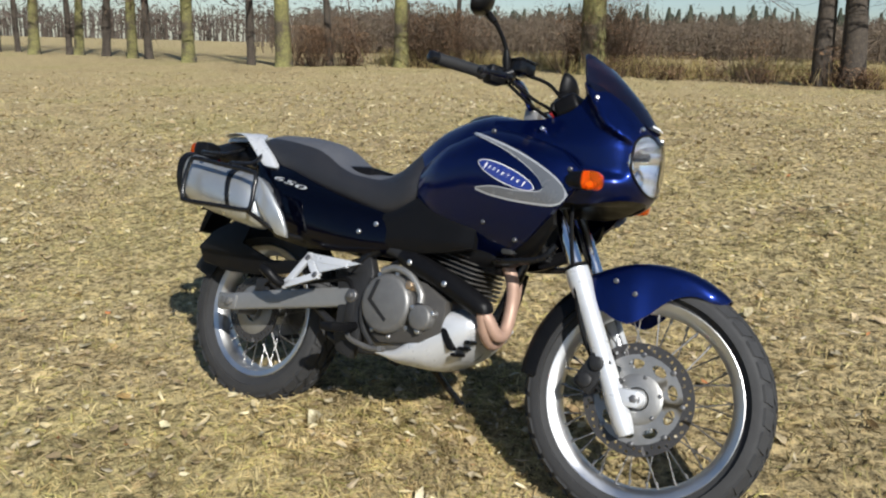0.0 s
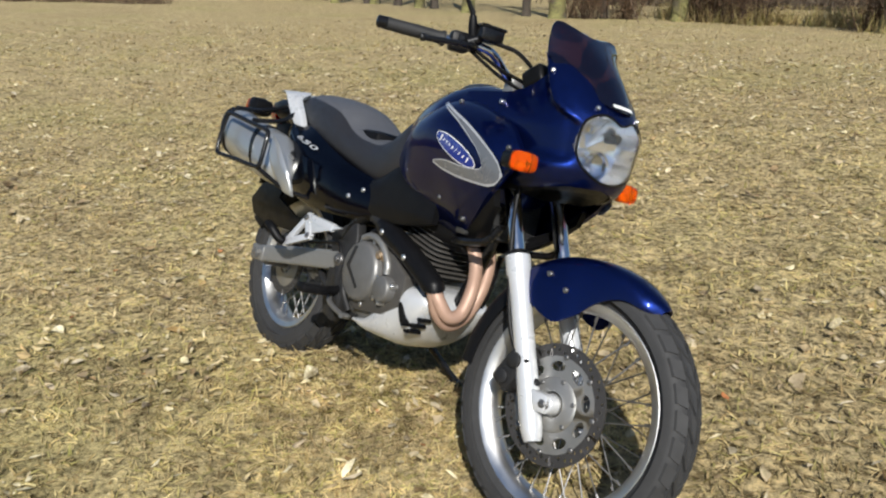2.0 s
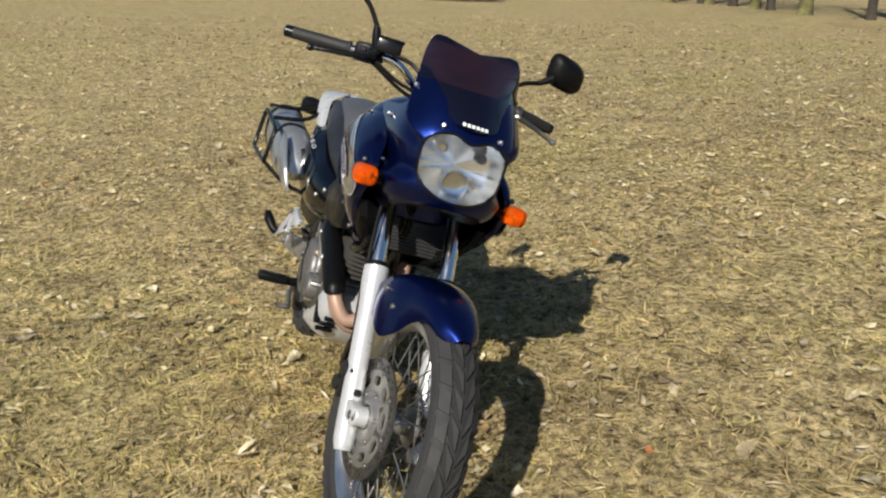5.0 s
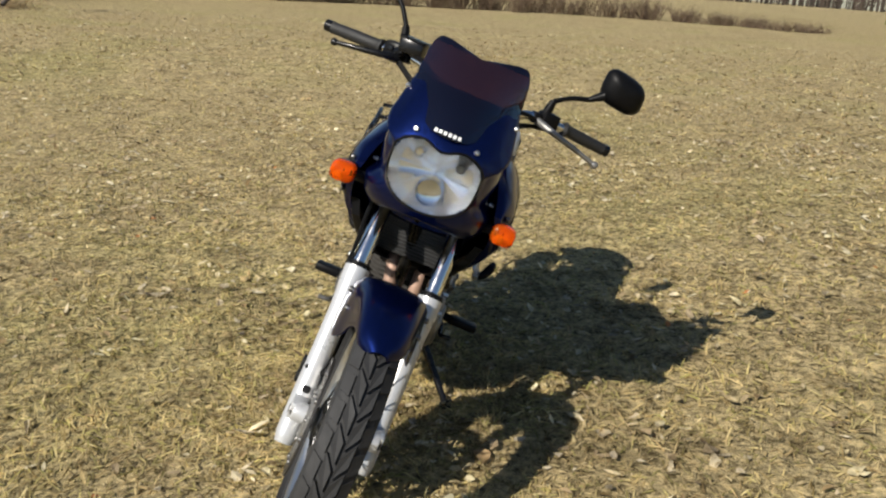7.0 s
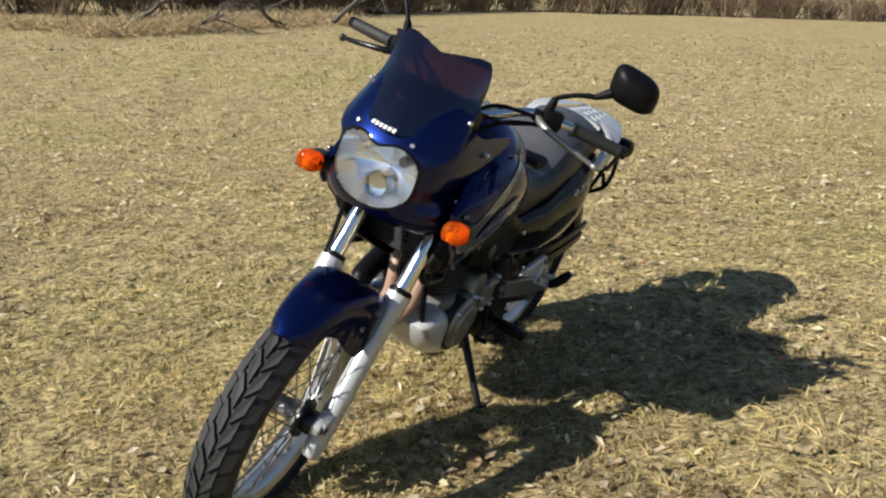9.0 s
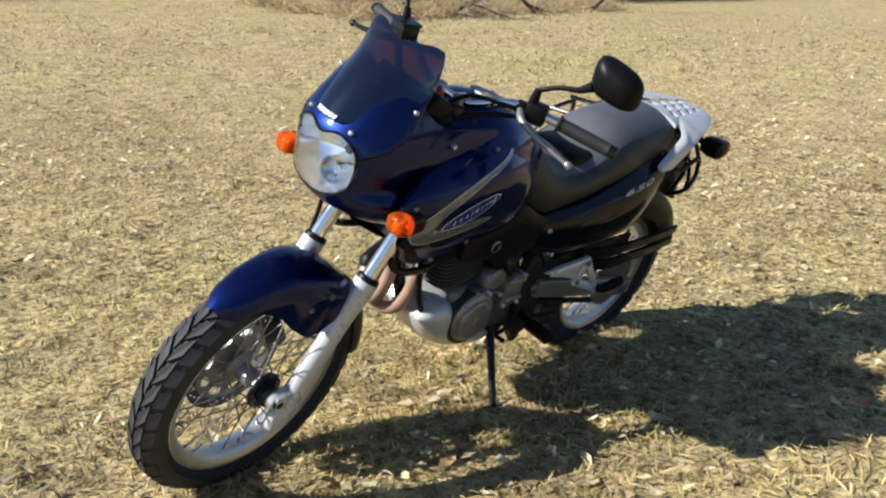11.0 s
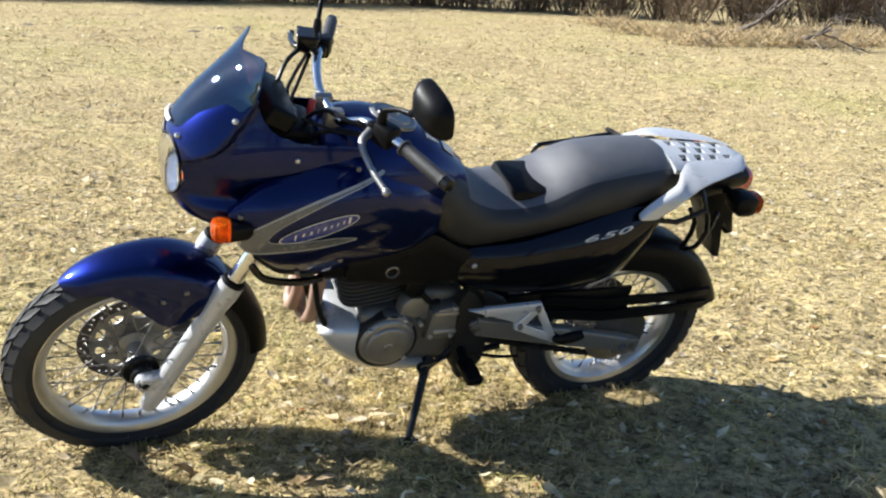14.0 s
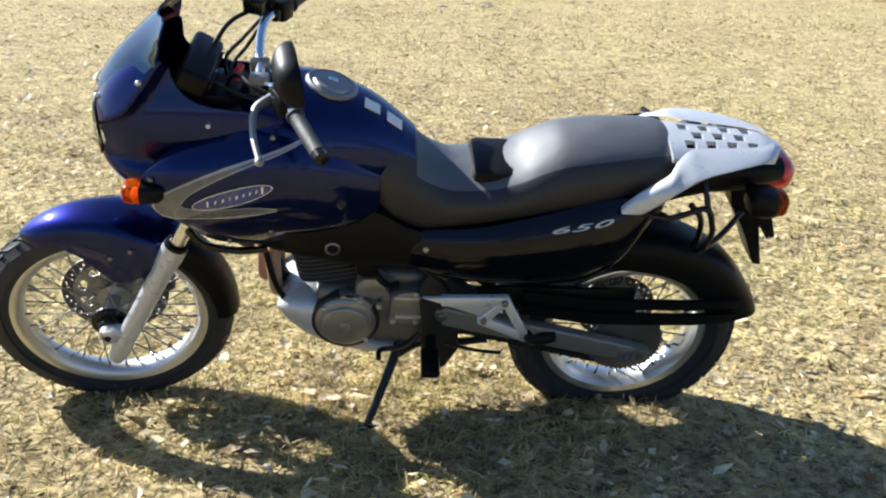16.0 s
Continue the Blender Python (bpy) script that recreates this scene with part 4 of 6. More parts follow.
def body_loft(bm, xs, top, bot, wide, half, e_top=2.3, e_bot=2.6, n=28):
    """Sections across the machine: top(x), bot(x), the height wide(x) at which it is widest and the half width half(x)."""
    rows = []
    for x in xs:
        t, b, w, h = top(x), bot(x), wide(x), half(x)
        row = []
        for a in np.linspace(0, 2 * math.pi, n, endpoint=False):
            c, s = math.cos(a), math.sin(a)
            e = e_top if s > 0 else e_bot
            y = h * math.copysign(abs(c) ** (2 / e), c)
            z = w + (t - w if s > 0 else w - b) * math.copysign(abs(s) ** (2 / e), s)
            row.append(Vector((x, y, z)))
        rows.append(row)
    return rings(bm, rows, True)


# tank
tank_top = curve([0.70, 0.76, 0.82, 0.90, 0.97, 1.04, 1.10, 1.14], [0.840, 0.888, 0.925, 0.953, 0.965, 0.955, 0.920, 0.86])
tank_bot = curve([0.70, 0.80, 1.0, 1.14], [0.70, 0.62, 0.60, 0.66])
tank_wide = curve([0.70, 0.85, 1.0, 1.14], [0.775, 0.80, 0.80, 0.80])
tank_half = curve([0.70, 0.76, 0.85, 0.95, 1.05, 1.14], [0.085, 0.115, 0.15, 0.175, 0.175, 0.14])
bm = body_loft(bmesh.new(), np.linspace(0.70, 1.14, 20), tank_top, tank_bot, tank_wide, tank_half, 2.2, 3.0, 40)
tank = part("fuel_tank", bm, "blue", bike, "glossy dark blue fuel tank")

# side shrouds: they bulge outwards ahead of the tank
sh_top = curve([0.78, 0.85, 0.95, 1.05, 1.15, 1.24, 1.31], [0.80, 0.872, 0.913, 0.903, 0.877, 0.846, 0.790])
sh_bot = curve([0.78, 0.88, 0.97, 1.06, 1.15, 1.25, 1.31], [0.70, 0.625, 0.575, 0.553, 0.595, 0.685, 0.755])


def sh_y(x, z):
    w = curve([0.78, 0.88, 1.0, 1.12, 1.22, 1.31], [0.150, 0.185, 0.205, 0.212, 0.210, 0.195])(x)
    zc = curve([0.78, 0.90, 1.0, 1.10, 1.20, 1.31], [0.74, 0.79, 0.81, 0.798, 0.782, 0.758])(x)
    up, dn = max(0, z - zc), max(0, zc - z)
    return w - 7.0 * up * up - 1.6 * dn * dn


for s in (1, -1):
    bm = skin(bmesh.new(), 0.78, 1.31, sh_bot, sh_top, sh_y, 0.016, s, 36, 16)
    shroud = part("tank_shroud", bm, "blue", bike, "glossy dark blue side shroud with a grey sweep")
    # grey sweep: a V that points ahead, with a paler rim; its upper arm tapers up towards the tank
    v_top = curve([0.955, 1.03, 1.13, 1.22, 1.27, 1.29], [0.892, 0.868, 0.832, 0.788, 0.752, 0.722])
    v_bot = curve([1.01, 1.06, 1.16, 1.24, 1.27, 1.29], [0.722, 0.708, 0.694, 0.690, 0.697, 0.722])
    n_top = curve([0.955, 1.08, 1.15, 1.205, 1.222], [0.884, 0.836, 0.800, 0.760, 0.736])
    n_bot = curve([1.01, 1.06, 1.165, 1.21, 1.222], [0.730, 0.735, 0.726, 0.727, 0.736])
    for mat, d, g, what in (("swoosh_light", 0.0012, 0.0, "pale rim of the arrow decal"), ("swoosh", 0.0019, 0.0055, "grey swept arrow decal")):
        bm = bmesh.new()
        outs = [(x, v_top(x) - g) for x in np.linspace(0.955, 1.29 - 1.6 * g, 34)] + [(x, v_bot(x) + g) for x in np.linspace(1.29 - 1.6 * g, 1.01, 28)]
        ins = [(x, n_top(x) + g * 0.6) for x in np.linspace(0.955, 1.222, 34)] + [(x, n_bot(x) - g * 0.6) for x in np.linspace(1.222, 1.01, 28)]
        rows = []
        for (x0, z0), (x1, z1) in zip(outs, ins):
            rows.append([Vector((x, s * (sh_y(x, z) + d), z)) for x, z in ((x0 + (x1 - x0) * t, z0 + (z1 - z0) * t) for t in np.linspace(0, 1, 6))])
        part("decal", rings(bm, rows, False, False), mat, shroud, what)
    # oval badge: white rim, blue face, bars in place of lettering
    ang = math.atan2(-0.066, 0.178)

    def badge(u, v, d, s=s, ang=ang):
        x = 1.107 + u * math.cos(ang) - v * math.sin(ang)
        z = 0.764 + u * math.sin(ang) + v * math.cos(ang)
        return Vector((x, s * (sh_y(x, z) + d), z))

    for mat, w, h, d in (("white", 0.096, 0.0225, 0.0028), ("oval", 0.0935, 0.0200, 0.0034)):
        rows = [[badge(w * r * math.cos(a), h * r * math.sin(a), d) for a in np.linspace(0, 2 * math.pi, 32, endpoint=False)] for r in (1.0, 0.5, 0.02)]
        part("badge", rings(bmesh.new(), rows, False), mat, shroud, "oval blue badge with a white rim")
    bm = bmesh.new()
    for k, (u, w, h) in enumerate(((-0.070, 0.0065, 0.017), (-0.056, 0.0045, 0.009), (-0.041, 0.0045, 0.009), (-0.026, 0.0045, 0.009), (-0.010, 0.0065, 0.009), (0.007, 0.003, 0.010), (0.023, 0.005, 0.009), (0.041, 0.005, 0.009), (0.060, 0.005, 0.015))):
        q = [badge(u - w / 2 + 0.002, -h / 2, 0.0042), badge(u + w / 2, -h / 2, 0.0042), badge(u + w / 2 - 0.005 * s, h / 2, 0.0042), badge(u - w / 2 - 0.005 * s, h / 2, 0.0042)]
        bm.faces.new([bm.verts.new(p) for p in q])
    pieces("badge_bar", bm, "white", shroud, "white bar on the badge")
    bm = bmesh.new()
    for x, z in ((1.02, 0.893), (1.285, 0.79), (1.03, 0.64), (1.13, 0.60)):
        y = sh_y(x, z)
        disc_solid(bm, (x, 0, z), 0.0065, s * (y - 0.004), s * (y + 0.004), 12, 0.002)
    pieces("screw", bm, "steel", shroud)
    # black scoop under the shroud
    sc_top = curve([0.86, 0.97, 1.06, 1.16, 1.24], [0.66, 0.595, 0.572, 0.61, 0.69])
    sc_bot = curve([0.86, 0.97, 1.06, 1.16, 1.24], [0.60, 0.545, 0.528, 0.565, 0.65])
    bm = skin(bmesh.new(), 0.86, 1.24, sc_bot, sc_top, lambda x, z: sh_y(x, z) - 0.016, 0.02, s, 20, 5)
    part("lower_scoop", bm, "black", bike, "black plastic scoop below the shroud")

# fuel cap and yellowed labels on the tank
bm = bmesh.new()
c = Vector((0.90, 0, tank_top(0.90)))
tilt = Matrix.Translation(c) @ Matrix.Rotation(radians(-14), 4, "Y")
rows = []
for r, h in ((0.062, -0.012), (0.062, 0.000), (0.056, 0.004), (0.050, 0.000), (0.046, 0.000), (0.042, 0.006), (0.002, 0.008)):
    rows.append([tilt @ Vector((r * math.cos(a), r * math.sin(a), h)) for a in np.linspace(0, 2 * math.pi, 32, endpoint=False)])
cap = part("fuel_cap", rings(bmesh.new(), rows, True), "cast", tank, "round brushed metal fuel cap")
bm = bmesh.new()
block(bm, (-0.012, -0.006, 0.006), (0.012, 0.006, 0.013), 0.002, 1, tilt)
part("lock_cover", bm, "chrome", cap)
for x in (0.805, 0.752):
    bm = bmesh.new()
    z, z2 = tank_top(x + 0.018), tank_top(x - 0.018)
    q = [Vector((x + 0.018, 0.012, z + 0.003)), Vector((x + 0.018, 0.048, z - 0.001)), Vector((x - 0.018, 0.043, z2 - 0.001)), Vector((x - 0.018, 0.008, z2 + 0.003))]
    lo = [p - Vector((0, 0, 0.003)) for p in q]
    rings(bm, [q, lo], True)
    part("sticker", bm, "white", tank, "pale warning sticker")

# seat
seat_top = curve([0.045, 0.07, 0.13, 0.22, 0.34, 0.40, 0.46, 0.53, 0.60, 0.67, 0.72, 0.76, 0.80], [0.852, 0.876, 0.891, 0.888, 0.871, 0.841, 0.799, 0.776, 0.772, 0.802, 0.848, 0.878, 0.86])
seat_bot = curve([0.045, 0.10, 0.2, 0.4, 0.55, 0.66, 0.74, 0.80], [0.815, 0.785, 0.748, 0.688, 0.648, 0.622, 0.645, 0.70])
seat_wide = curve([0.045, 0.12, 0.3, 0.5, 0.65, 0.80], [0.838, 0.818, 0.768, 0.718, 0.692, 0.76])
seat_half = curve([0.045, 0.075, 0.15, 0.35, 0.5, 0.65, 0.74, 0.80], [0.078, 0.105, 0.130, 0.146, 0.146, 0.136, 0.136, 0.125])
bm = body_loft(bmesh.new(), np.linspace(0.045, 0.80, 44), seat_top, seat_bot, seat_wide, seat_half, 2.05, 3.4, 36)
# upper faces take the grey vinyl with painted-in sheen, the sides stay dark
bm.faces.ensure_lookup_table()
for k, f in enumerate(bm.faces):
    row, col = divmod(k, 36)
    c = f.calc_center_median()
    f.material_index = 1 if row < 43 and 4 <= col <= 13 and 0.075 < c.x < 0.69 else 0
seat = part("seat", bm, ("seat", "seat_top"), bike, "dark grey vinyl dual seat with a raised pillion step")

# side covers
cv_top = curve([0.10, 0.16, 0.25, 0.4, 0.55, 0.68, 0.76, 0.82], [0.782, 0.775, 0.760, 0.712, 0.668, 0.640, 0.615, 0.580])
cv_bot = curve([0.10, 0.13, 0.16, 0.20, 0.26, 0.34, 0.42, 0.6, 0.73, 0.82], [0.745, 0.69, 0.62, 0.565, 0.532, 0.518, 0.510, 0.513, 0.530, 0.548])
for s in (1, -1):
    cv_half = curve([0.10, 0.16, 0.3, 0.5, 0.7, 0.82], [0.150, 0.176, 0.200, 0.190, 0.150, 0.122])

    def cv_y(x, z):
        mid = (cv_top(x) + cv_bot(x)) / 2
        return cv_half(x) - 2.2 * (z - mid) ** 2 * (1.0 if z < mid else 1.6)

    bm = skin(bmesh.new(), 0.10, 0.82, cv_bot, cv_top, cv_y, 0.02, s, 36, 10)
    cover = part("side_cover", bm, "dark_blue", bike, "very dark navy side cover with a displacement number")
    bm = bmesh.new()
    for x, z in ((0.66, 0.605), (0.61, 0.578)) if s < 0 else ((0.66, 0.603),):
        y = cv_y(x, z)
        disc_solid(bm, (x, 0, z), 0.0075, s * (y - 0.006), s * (y + 0.004), 12, 0.002)
    pieces("screw", bm, "alu", cover)
    text = bpy.data.curves.new("number", "FONT")
    text.body, text.size, text.align_x, text.align_y, text.extrude, text.shear = "650", 0.062, "CENTER", "CENTER", 0.0008, 0.25
    text.space_character = 1.05
    tob = bpy.data.objects.new("number", text)
    scene.collection.objects.link(tob)
    bpy.context.view_layer.update()
    me = bpy.data.meshes.new_from_object(tob.evaluated_get(bpy.context.evaluated_depsgraph_get()))
    bpy.data.objects.remove(tob)
    me.materials.clear()
    me.materials.append(MAT["silver"])
    x0 = 0.303
    for v in me.vertices:
        u, w, d = v.co.x * 1.55, v.co.y * 0.30, v.co.z
        if s > 0:
            x, z = x0 - u * 0.975, 0.708 + u * 0.222 + w
        else:
            x, z = x0 + u * 0.975, 0.708 - u * 0.222 + w
        v.co = (x, s * (cv_y(x, min(max(z, cv_bot(x)), cv_top(x))) + 0.0025 + d), z)
    part("number", me, None, cover, "silver number")

# grab rail and luggage rack: broad arms that flow into a pierced plate
rk_lo = curve([0.212, 0.172, 0.138, 0.09, 0.05, 0.0, -0.06, -0.13, -0.165], [0.755, 0.755, 0.778, 0.822, 0.852, 0.866, 0.871, 0.872, 0.873])
rk_hi = curve([0.212, 0.196, 0.158, 0.114, 0.09, 0.05, -0.165], [0.762, 0.780, 0.813, 0.845, 0.867, 0.882, 0.882])
rk_ylo = curve([0.212, 0.10, 0.0, -0.08, -0.14, -0.165], [0.182, 0.182, 0.160, 0.128, 0.097, 0.070])
rk_yhi = curve([0.212, 0.11, 0.09, 0.04, -0.05, -0.13, -0.165], [0.176, 0.160, 0.132, 0.094, 0.080, 0.066, 0.045])


def rk_y(x, z):
    t = (z - rk_lo(x)) / max(0.004, rk_hi(x) - rk_lo(x))
    return rk_ylo(x) - (rk_ylo(x) - rk_yhi(x)) * max(0.0, t) ** 1.7


rail = part("grab_rail", skin(bmesh.new(), 0.212, -0.165, rk_lo, rk_hi, lambda x, z: rk_y(x, z) + 0.010, 0.014, 1, 44, 10), "silver", bike, "silver painted grab rail and luggage rack")
part("grab_arm", skin(bmesh.new(), 0.212, -0.165, rk_lo, rk_hi, lambda x, z: rk_y(x, z) - 0.012, 0.014, -1, 44, 10), "silver", rail, "silver grab arm")
bm = bmesh.new()
# rack plate with square holes
nx, ny = 22, 17


def rack_pt(u, v, top):
    x = 0.098 - 0.280 * u
    w = 0.092 - 0.022 * u
    if u > 0.82:
        w *= math.sqrt(max(0.0, 1 - ((u - 0.82) / 0.185) ** 2)) * 0.75 + 0.25
    s_ = 2 * v - 1
    x -= 0.010 * u * (1 - s_ * s_)
    z = 0.883 - 0.014 * abs(s_) ** 3 - 0.012 * max(0, u - 0.85) / 0.15
    return Vector((x, 0.018 + s_ * w, z if top else z - 0.012))


keep = {(i, j) for i in range(nx) for j in range(ny)} - {(i + di, j + dj) for k, j in enumerate((3, 7, 11)) for i in (range(3, 18, 4) if k != 1 else range(5, 17, 4)) for di in (0, 1) for dj in (0, 1, 2) if dj < 2 or k != 9}
grid = {}


def rack_v(i, j, top):
    if (i, j, top) not in grid:
        grid[i, j, top] = bm.verts.new(rack_pt(i / nx, j / ny, top))
    return grid[i, j, top]


for i, j in sorted(keep):
    bm.faces.new((rack_v(i, j, True), rack_v(i + 1, j, True), rack_v(i + 1, j + 1, True), rack_v(i, j + 1, True)))
    bm.faces.new((rack_v(i, j, False), rack_v(i, j + 1, False), rack_v(i + 1, j + 1, False), rack_v(i + 1, j, False)))
    for di, dj, a, b in ((-1, 0, (0, 0), (0, 1)), (1, 0, (1, 1), (1, 0)), (0, -1, (1, 0), (0, 0)), (0, 1, (0, 1), (1, 1))):
        if (i + di, j + dj) not in keep:
            p, q = (i + a[0], j + a[1]), (i + b[0], j + b[1])
            bm.faces.new((rack_v(*p, True), rack_v(*q, True), rack_v(*q, False), rack_v(*p, False)))
part("rack_plate", bm, "silver", rail, "silver rack plate pierced with square holes", smooth=40)

# tail
bm = body_loft(bmesh.new(), np.linspace(-0.20, 0.22, 14), curve([-0.20, -0.1, 0.1, 0.22], [0.845, 0.858, 0.853, 0.785]), curve([-0.20, -0.1, 0.1, 0.22], [0.785, 0.765, 0.745, 0.71]), curve([-0.2, 0.22], [0.818, 0.775]), curve([-0.20, -0.1, 0.22], [0.075, 0.10, 0.125]), 3, 3, 24)
tail = part("tail_cowl", bm, "black", bike, "black plastic tail cowl")
bm = body_loft(bmesh.new(), np.linspace(-0.245, -0.165, 9), curve([-0.245, -0.225, -0.165], [0.818, 0.838, 0.853]), curve([-0.245, -0.225, -0.165], [0.784, 0.759, 0.756]), curve([-0.245, -0.165], [0.80, 0.803]), curve([-0.245, -0.225, -0.165], [0.04, 0.068, 0.080]), 3, 3, 24)
part("tail_light", bm, "red_lens", bike, "red tail light lens")
# number plate bracket and rear mudguard tongue
bm = bmesh.new()
plate(bm, [(-0.08, 0.79), (-0.20, 0.79), (-0.203, 0.714), (-0.251, 0.618), (-0.238, 0.612), (-0.197, 0.668), (-0.195, 0.642), (-0.225, 0.57), (-0.242, 0.524), (-0.218, 0.528), (-0.185, 0.59), (-0.157, 0.639), (-0.108, 0.706)], -0.045, 0.055, 0.004)
tongue = part("rear_mudguard", bm, "black", bike, "black plastic rear mudguard")
bm = bmesh.new()
block(bm, (-0.006, -0.05, -0.05), (0.0, 0.05, 0.05), 0.002, 1, Matrix.Translation((-0.222, 0, 0.655)) @ turn_y(radians(12)))
part("plate_holder", bm, "black", tongue)
for s in (1, -1):
    bm = bmesh.new()
    tube(bm, [(-0.10, s * 0.06, 0.795), (-0.115, s * 0.11, 0.800), (-0.12, s * 0.16, 0.800)], 0.011, 10, 3)
    ind = part("rear_indicator", bm, "black", bike, "black stalk with an amber rear indicator")
    rows = []
    for y, w, h in ((0.145, 0.020, 0.018), (0.155, 0.034, 0.028), (0.185, 0.040, 0.034), (0.215, 0.036, 0.030), (0.225, 0.020, 0.016)):
        rows.append([Vector((-0.125 + p, s * y - s * 0.025, 0.797 + q)) for p, q in oval(0, 0, w, h, 20, 3)])
    part("housing", rings(bmesh.new(), rows, True), "black", ind)
    rows = []
    for x, w, h in ((-0.150, 0.034, 0.031), (-0.172, 0.032, 0.028), (-0.180, 0.020, 0.016)):
        rows.append([Vector((x, s * 0.162 + p, 0.797 + q)) for p, q in oval(0, 0, w, h, 20, 3)])
    part("lens", rings(bmesh.new(), rows, True), "amber", ind)

# ---- fairing, headlight, screen ----
fx_nose = curve([0.69, 0.72, 0.745, 0.78, 0.84, 0.90, 0.935, 0.97, 1.0, 1.05], [1.335, 1.388, 1.418, 1.434, 1.440, 1.433, 1.416, 1.392, 1.366, 1.31])
fx_half = curve([0.69, 0.715, 0.745, 0.775, 0.80, 0.84, 0.88, 0.92, 0.97, 1.05], [0.115, 0.140, 0.158, 0.162, 0.160, 0.164, 0.168, 0.162, 0.148, 0.130])
fx_crest = curve([0.76, 0.865, 0.89, 0.925, 0.962, 1.03, 1.06], [1.49, 1.445, 1.395, 1.340, 1.310, 1.262, 1.24])
FX_BACK = 1.00


def fair_pt(th, z, out=0.0):
    """A point of the fairing at the angle th from straight ahead and the height z."""
    xn, w = fx_nose(z), fx_half(z)
    c, s = math.cos(th), math.sin(th)
    x = FX_BACK + (xn - FX_BACK) * max(c, 0) ** 0.29 + out * c
    # the flank behind the crest is hollowed, down to the lower lip
    hollow = (0.022 + 0.20 * max(0.0, z - 0.865)) * float(smooth01((fx_crest(z) - x) / 0.035) * smooth01((z - 0.772) / 0.035) * smooth01((abs(s) - 0.55) / 0.25))
    ridge = 0.005 * math.exp(-((fx_crest(z) - x + 0.004) / 0.016) ** 2) * float(smooth01((abs(s) - 0.5) / 0.2) * smooth01((z - 0.80) / 0.04))
    return Vector((x, (w + out - hollow + ridge) * s, z))


def fair_at(y, z, out=0.0):
    return fair_pt(math.asin(max(-1, min(1, y / fx_half(z)))), z, out)


fair_hi = curve([0, 18, 30, 42, 52, 60, 70, 78, 84, 90], [0.945, 0.960, 0.984, 1.012, 1.034, 1.040, 1.024, 0.988, 0.955, 0.928])
fair_lo = curve([0, 30, 50, 70, 90], [0.742, 0.735, 0.722, 0.712, 0.72])
HL = dict(z=0.838, w=0.105, h=0.077)


def light_edge(a):
    """The headlight's outline at the angle a: y, z; two lobes above, round below."""
    c, sn = math.cos(a), math.sin(a)
    e = 2.9 if sn > 0 else 2.05
    y = HL["w"] * math.copysign(abs(c) ** (2 / e), c)
    z = HL["z"] + HL["h"] * math.copysign(abs(sn) ** (2 / e), sn)
    if sn > 0:
        z -= 0.017 * math.exp(-((y / 0.030) ** 2))
    return y, z


HL_RIM = [light_edge(2 * math.pi * k / 96) for k in range(96)]


def in_light(y, z):
    a = math.atan2(z - HL["z"], y)
    r = math.hypot(y, z - HL["z"])
    b = min(HL_RIM, key=lambda p: abs(math.remainder(math.atan2(p[1] - HL["z"], p[0]) - a, 2 * math.pi)))
    return r < math.hypot(b[0], b[1] - HL["z"])


bm = bmesh.new()
nt, nz = 110, 46
outer, inner = {}, {}
for i in range(nt + 1):
    th = radians(-90 + 180 * i / nt)
    lo, hi = fair_lo(abs(math.degrees(th))), fair_hi(abs(math.degrees(th)))
    for j in range(nz + 1):
        z = lo + (hi - lo) * j / nz
        p, q = fair_pt(th, z), fair_pt(th, z, -0.005)
        outer[i, j], inner[i, j] = p, q
ov = {k: bm.verts.new(p) for k, p in outer.items()}
iv = {k: bm.verts.new(p) for k, p in inner.items()}
cells = set()
for i in range(nt):
    for j in range(nz):
        c = (outer[i, j] + outer[i + 1, j + 1]) / 2
        if not in_light(c.y, c.z):
            cells.add((i, j))
for i, j in cells:
    bm.faces.new((ov[i, j], ov[i + 1, j], ov[i + 1, j + 1], ov[i, j + 1]))
    bm.faces.new((iv[i, j], iv[i, j + 1], iv[i + 1, j + 1], iv[i + 1, j]))
    for di, dj, a, b in ((-1, 0, (0, 0), (0, 1)), (1, 0, (1, 1), (1, 0)), (0, -1, (1, 0), (0, 0)), (0, 1, (0, 1), (1, 1))):
        if (i + di, j + dj) not in cells:
            p, q = (i + a[0], j + a[1]), (i + b[0], j + b[1])
            bm.faces.new((ov[p], iv[p], iv[q], ov[q]))
bmesh.ops.delete(bm, geom=[v for v in bm.verts if not v.link_faces], context="VERTS")
fairing = part("front_fairing", bm, "blue", bike, "glossy blue half fairing with screw heads")
# black underside of the chin
bm = bmesh.new()
rows = []
for k, (s, dz) in enumerate(((0.985, 0.004), (0.9, -0.012), (0.6, -0.018), (0.2, -0.012))):
    row = []
    for i in range(0, nt + 1, 5):
        p = outer[i, 0]
        row.append(Vector((FX_BACK + (p.x - FX_BACK) * s, p.y * s, p.z + dz)))
    rows.append(row)
rings(bm, rows, False, False)
part("chin_panel", bm, "black", fairing)
bm = bmesh.new()
for s in (1, -1):
    for y, z in ((0.069, 0.924), (0.126, 0.992)):
        p = fair_at(s * y, z, 0.002)
        n = (p - Vector((1.2, 0, z - 0.05))).normalized()
        tube(bm, [p - n * 0.004, p + n * 0.003, p + n * 0.006, p + n * 0.0065], [0.0062, 0.0062, 0.004, 0.0005], 12, 1)
    for x, y, z in ((1.16, 0.143, 0.905), (1.25, 0.150, 0.80)):
        disc_solid(bm, (x, 0, z), 0.006, s * (y - 0.008), s * (y + 0.005), 12, 0.002)
pieces("screw", bm, "alu", fairing)

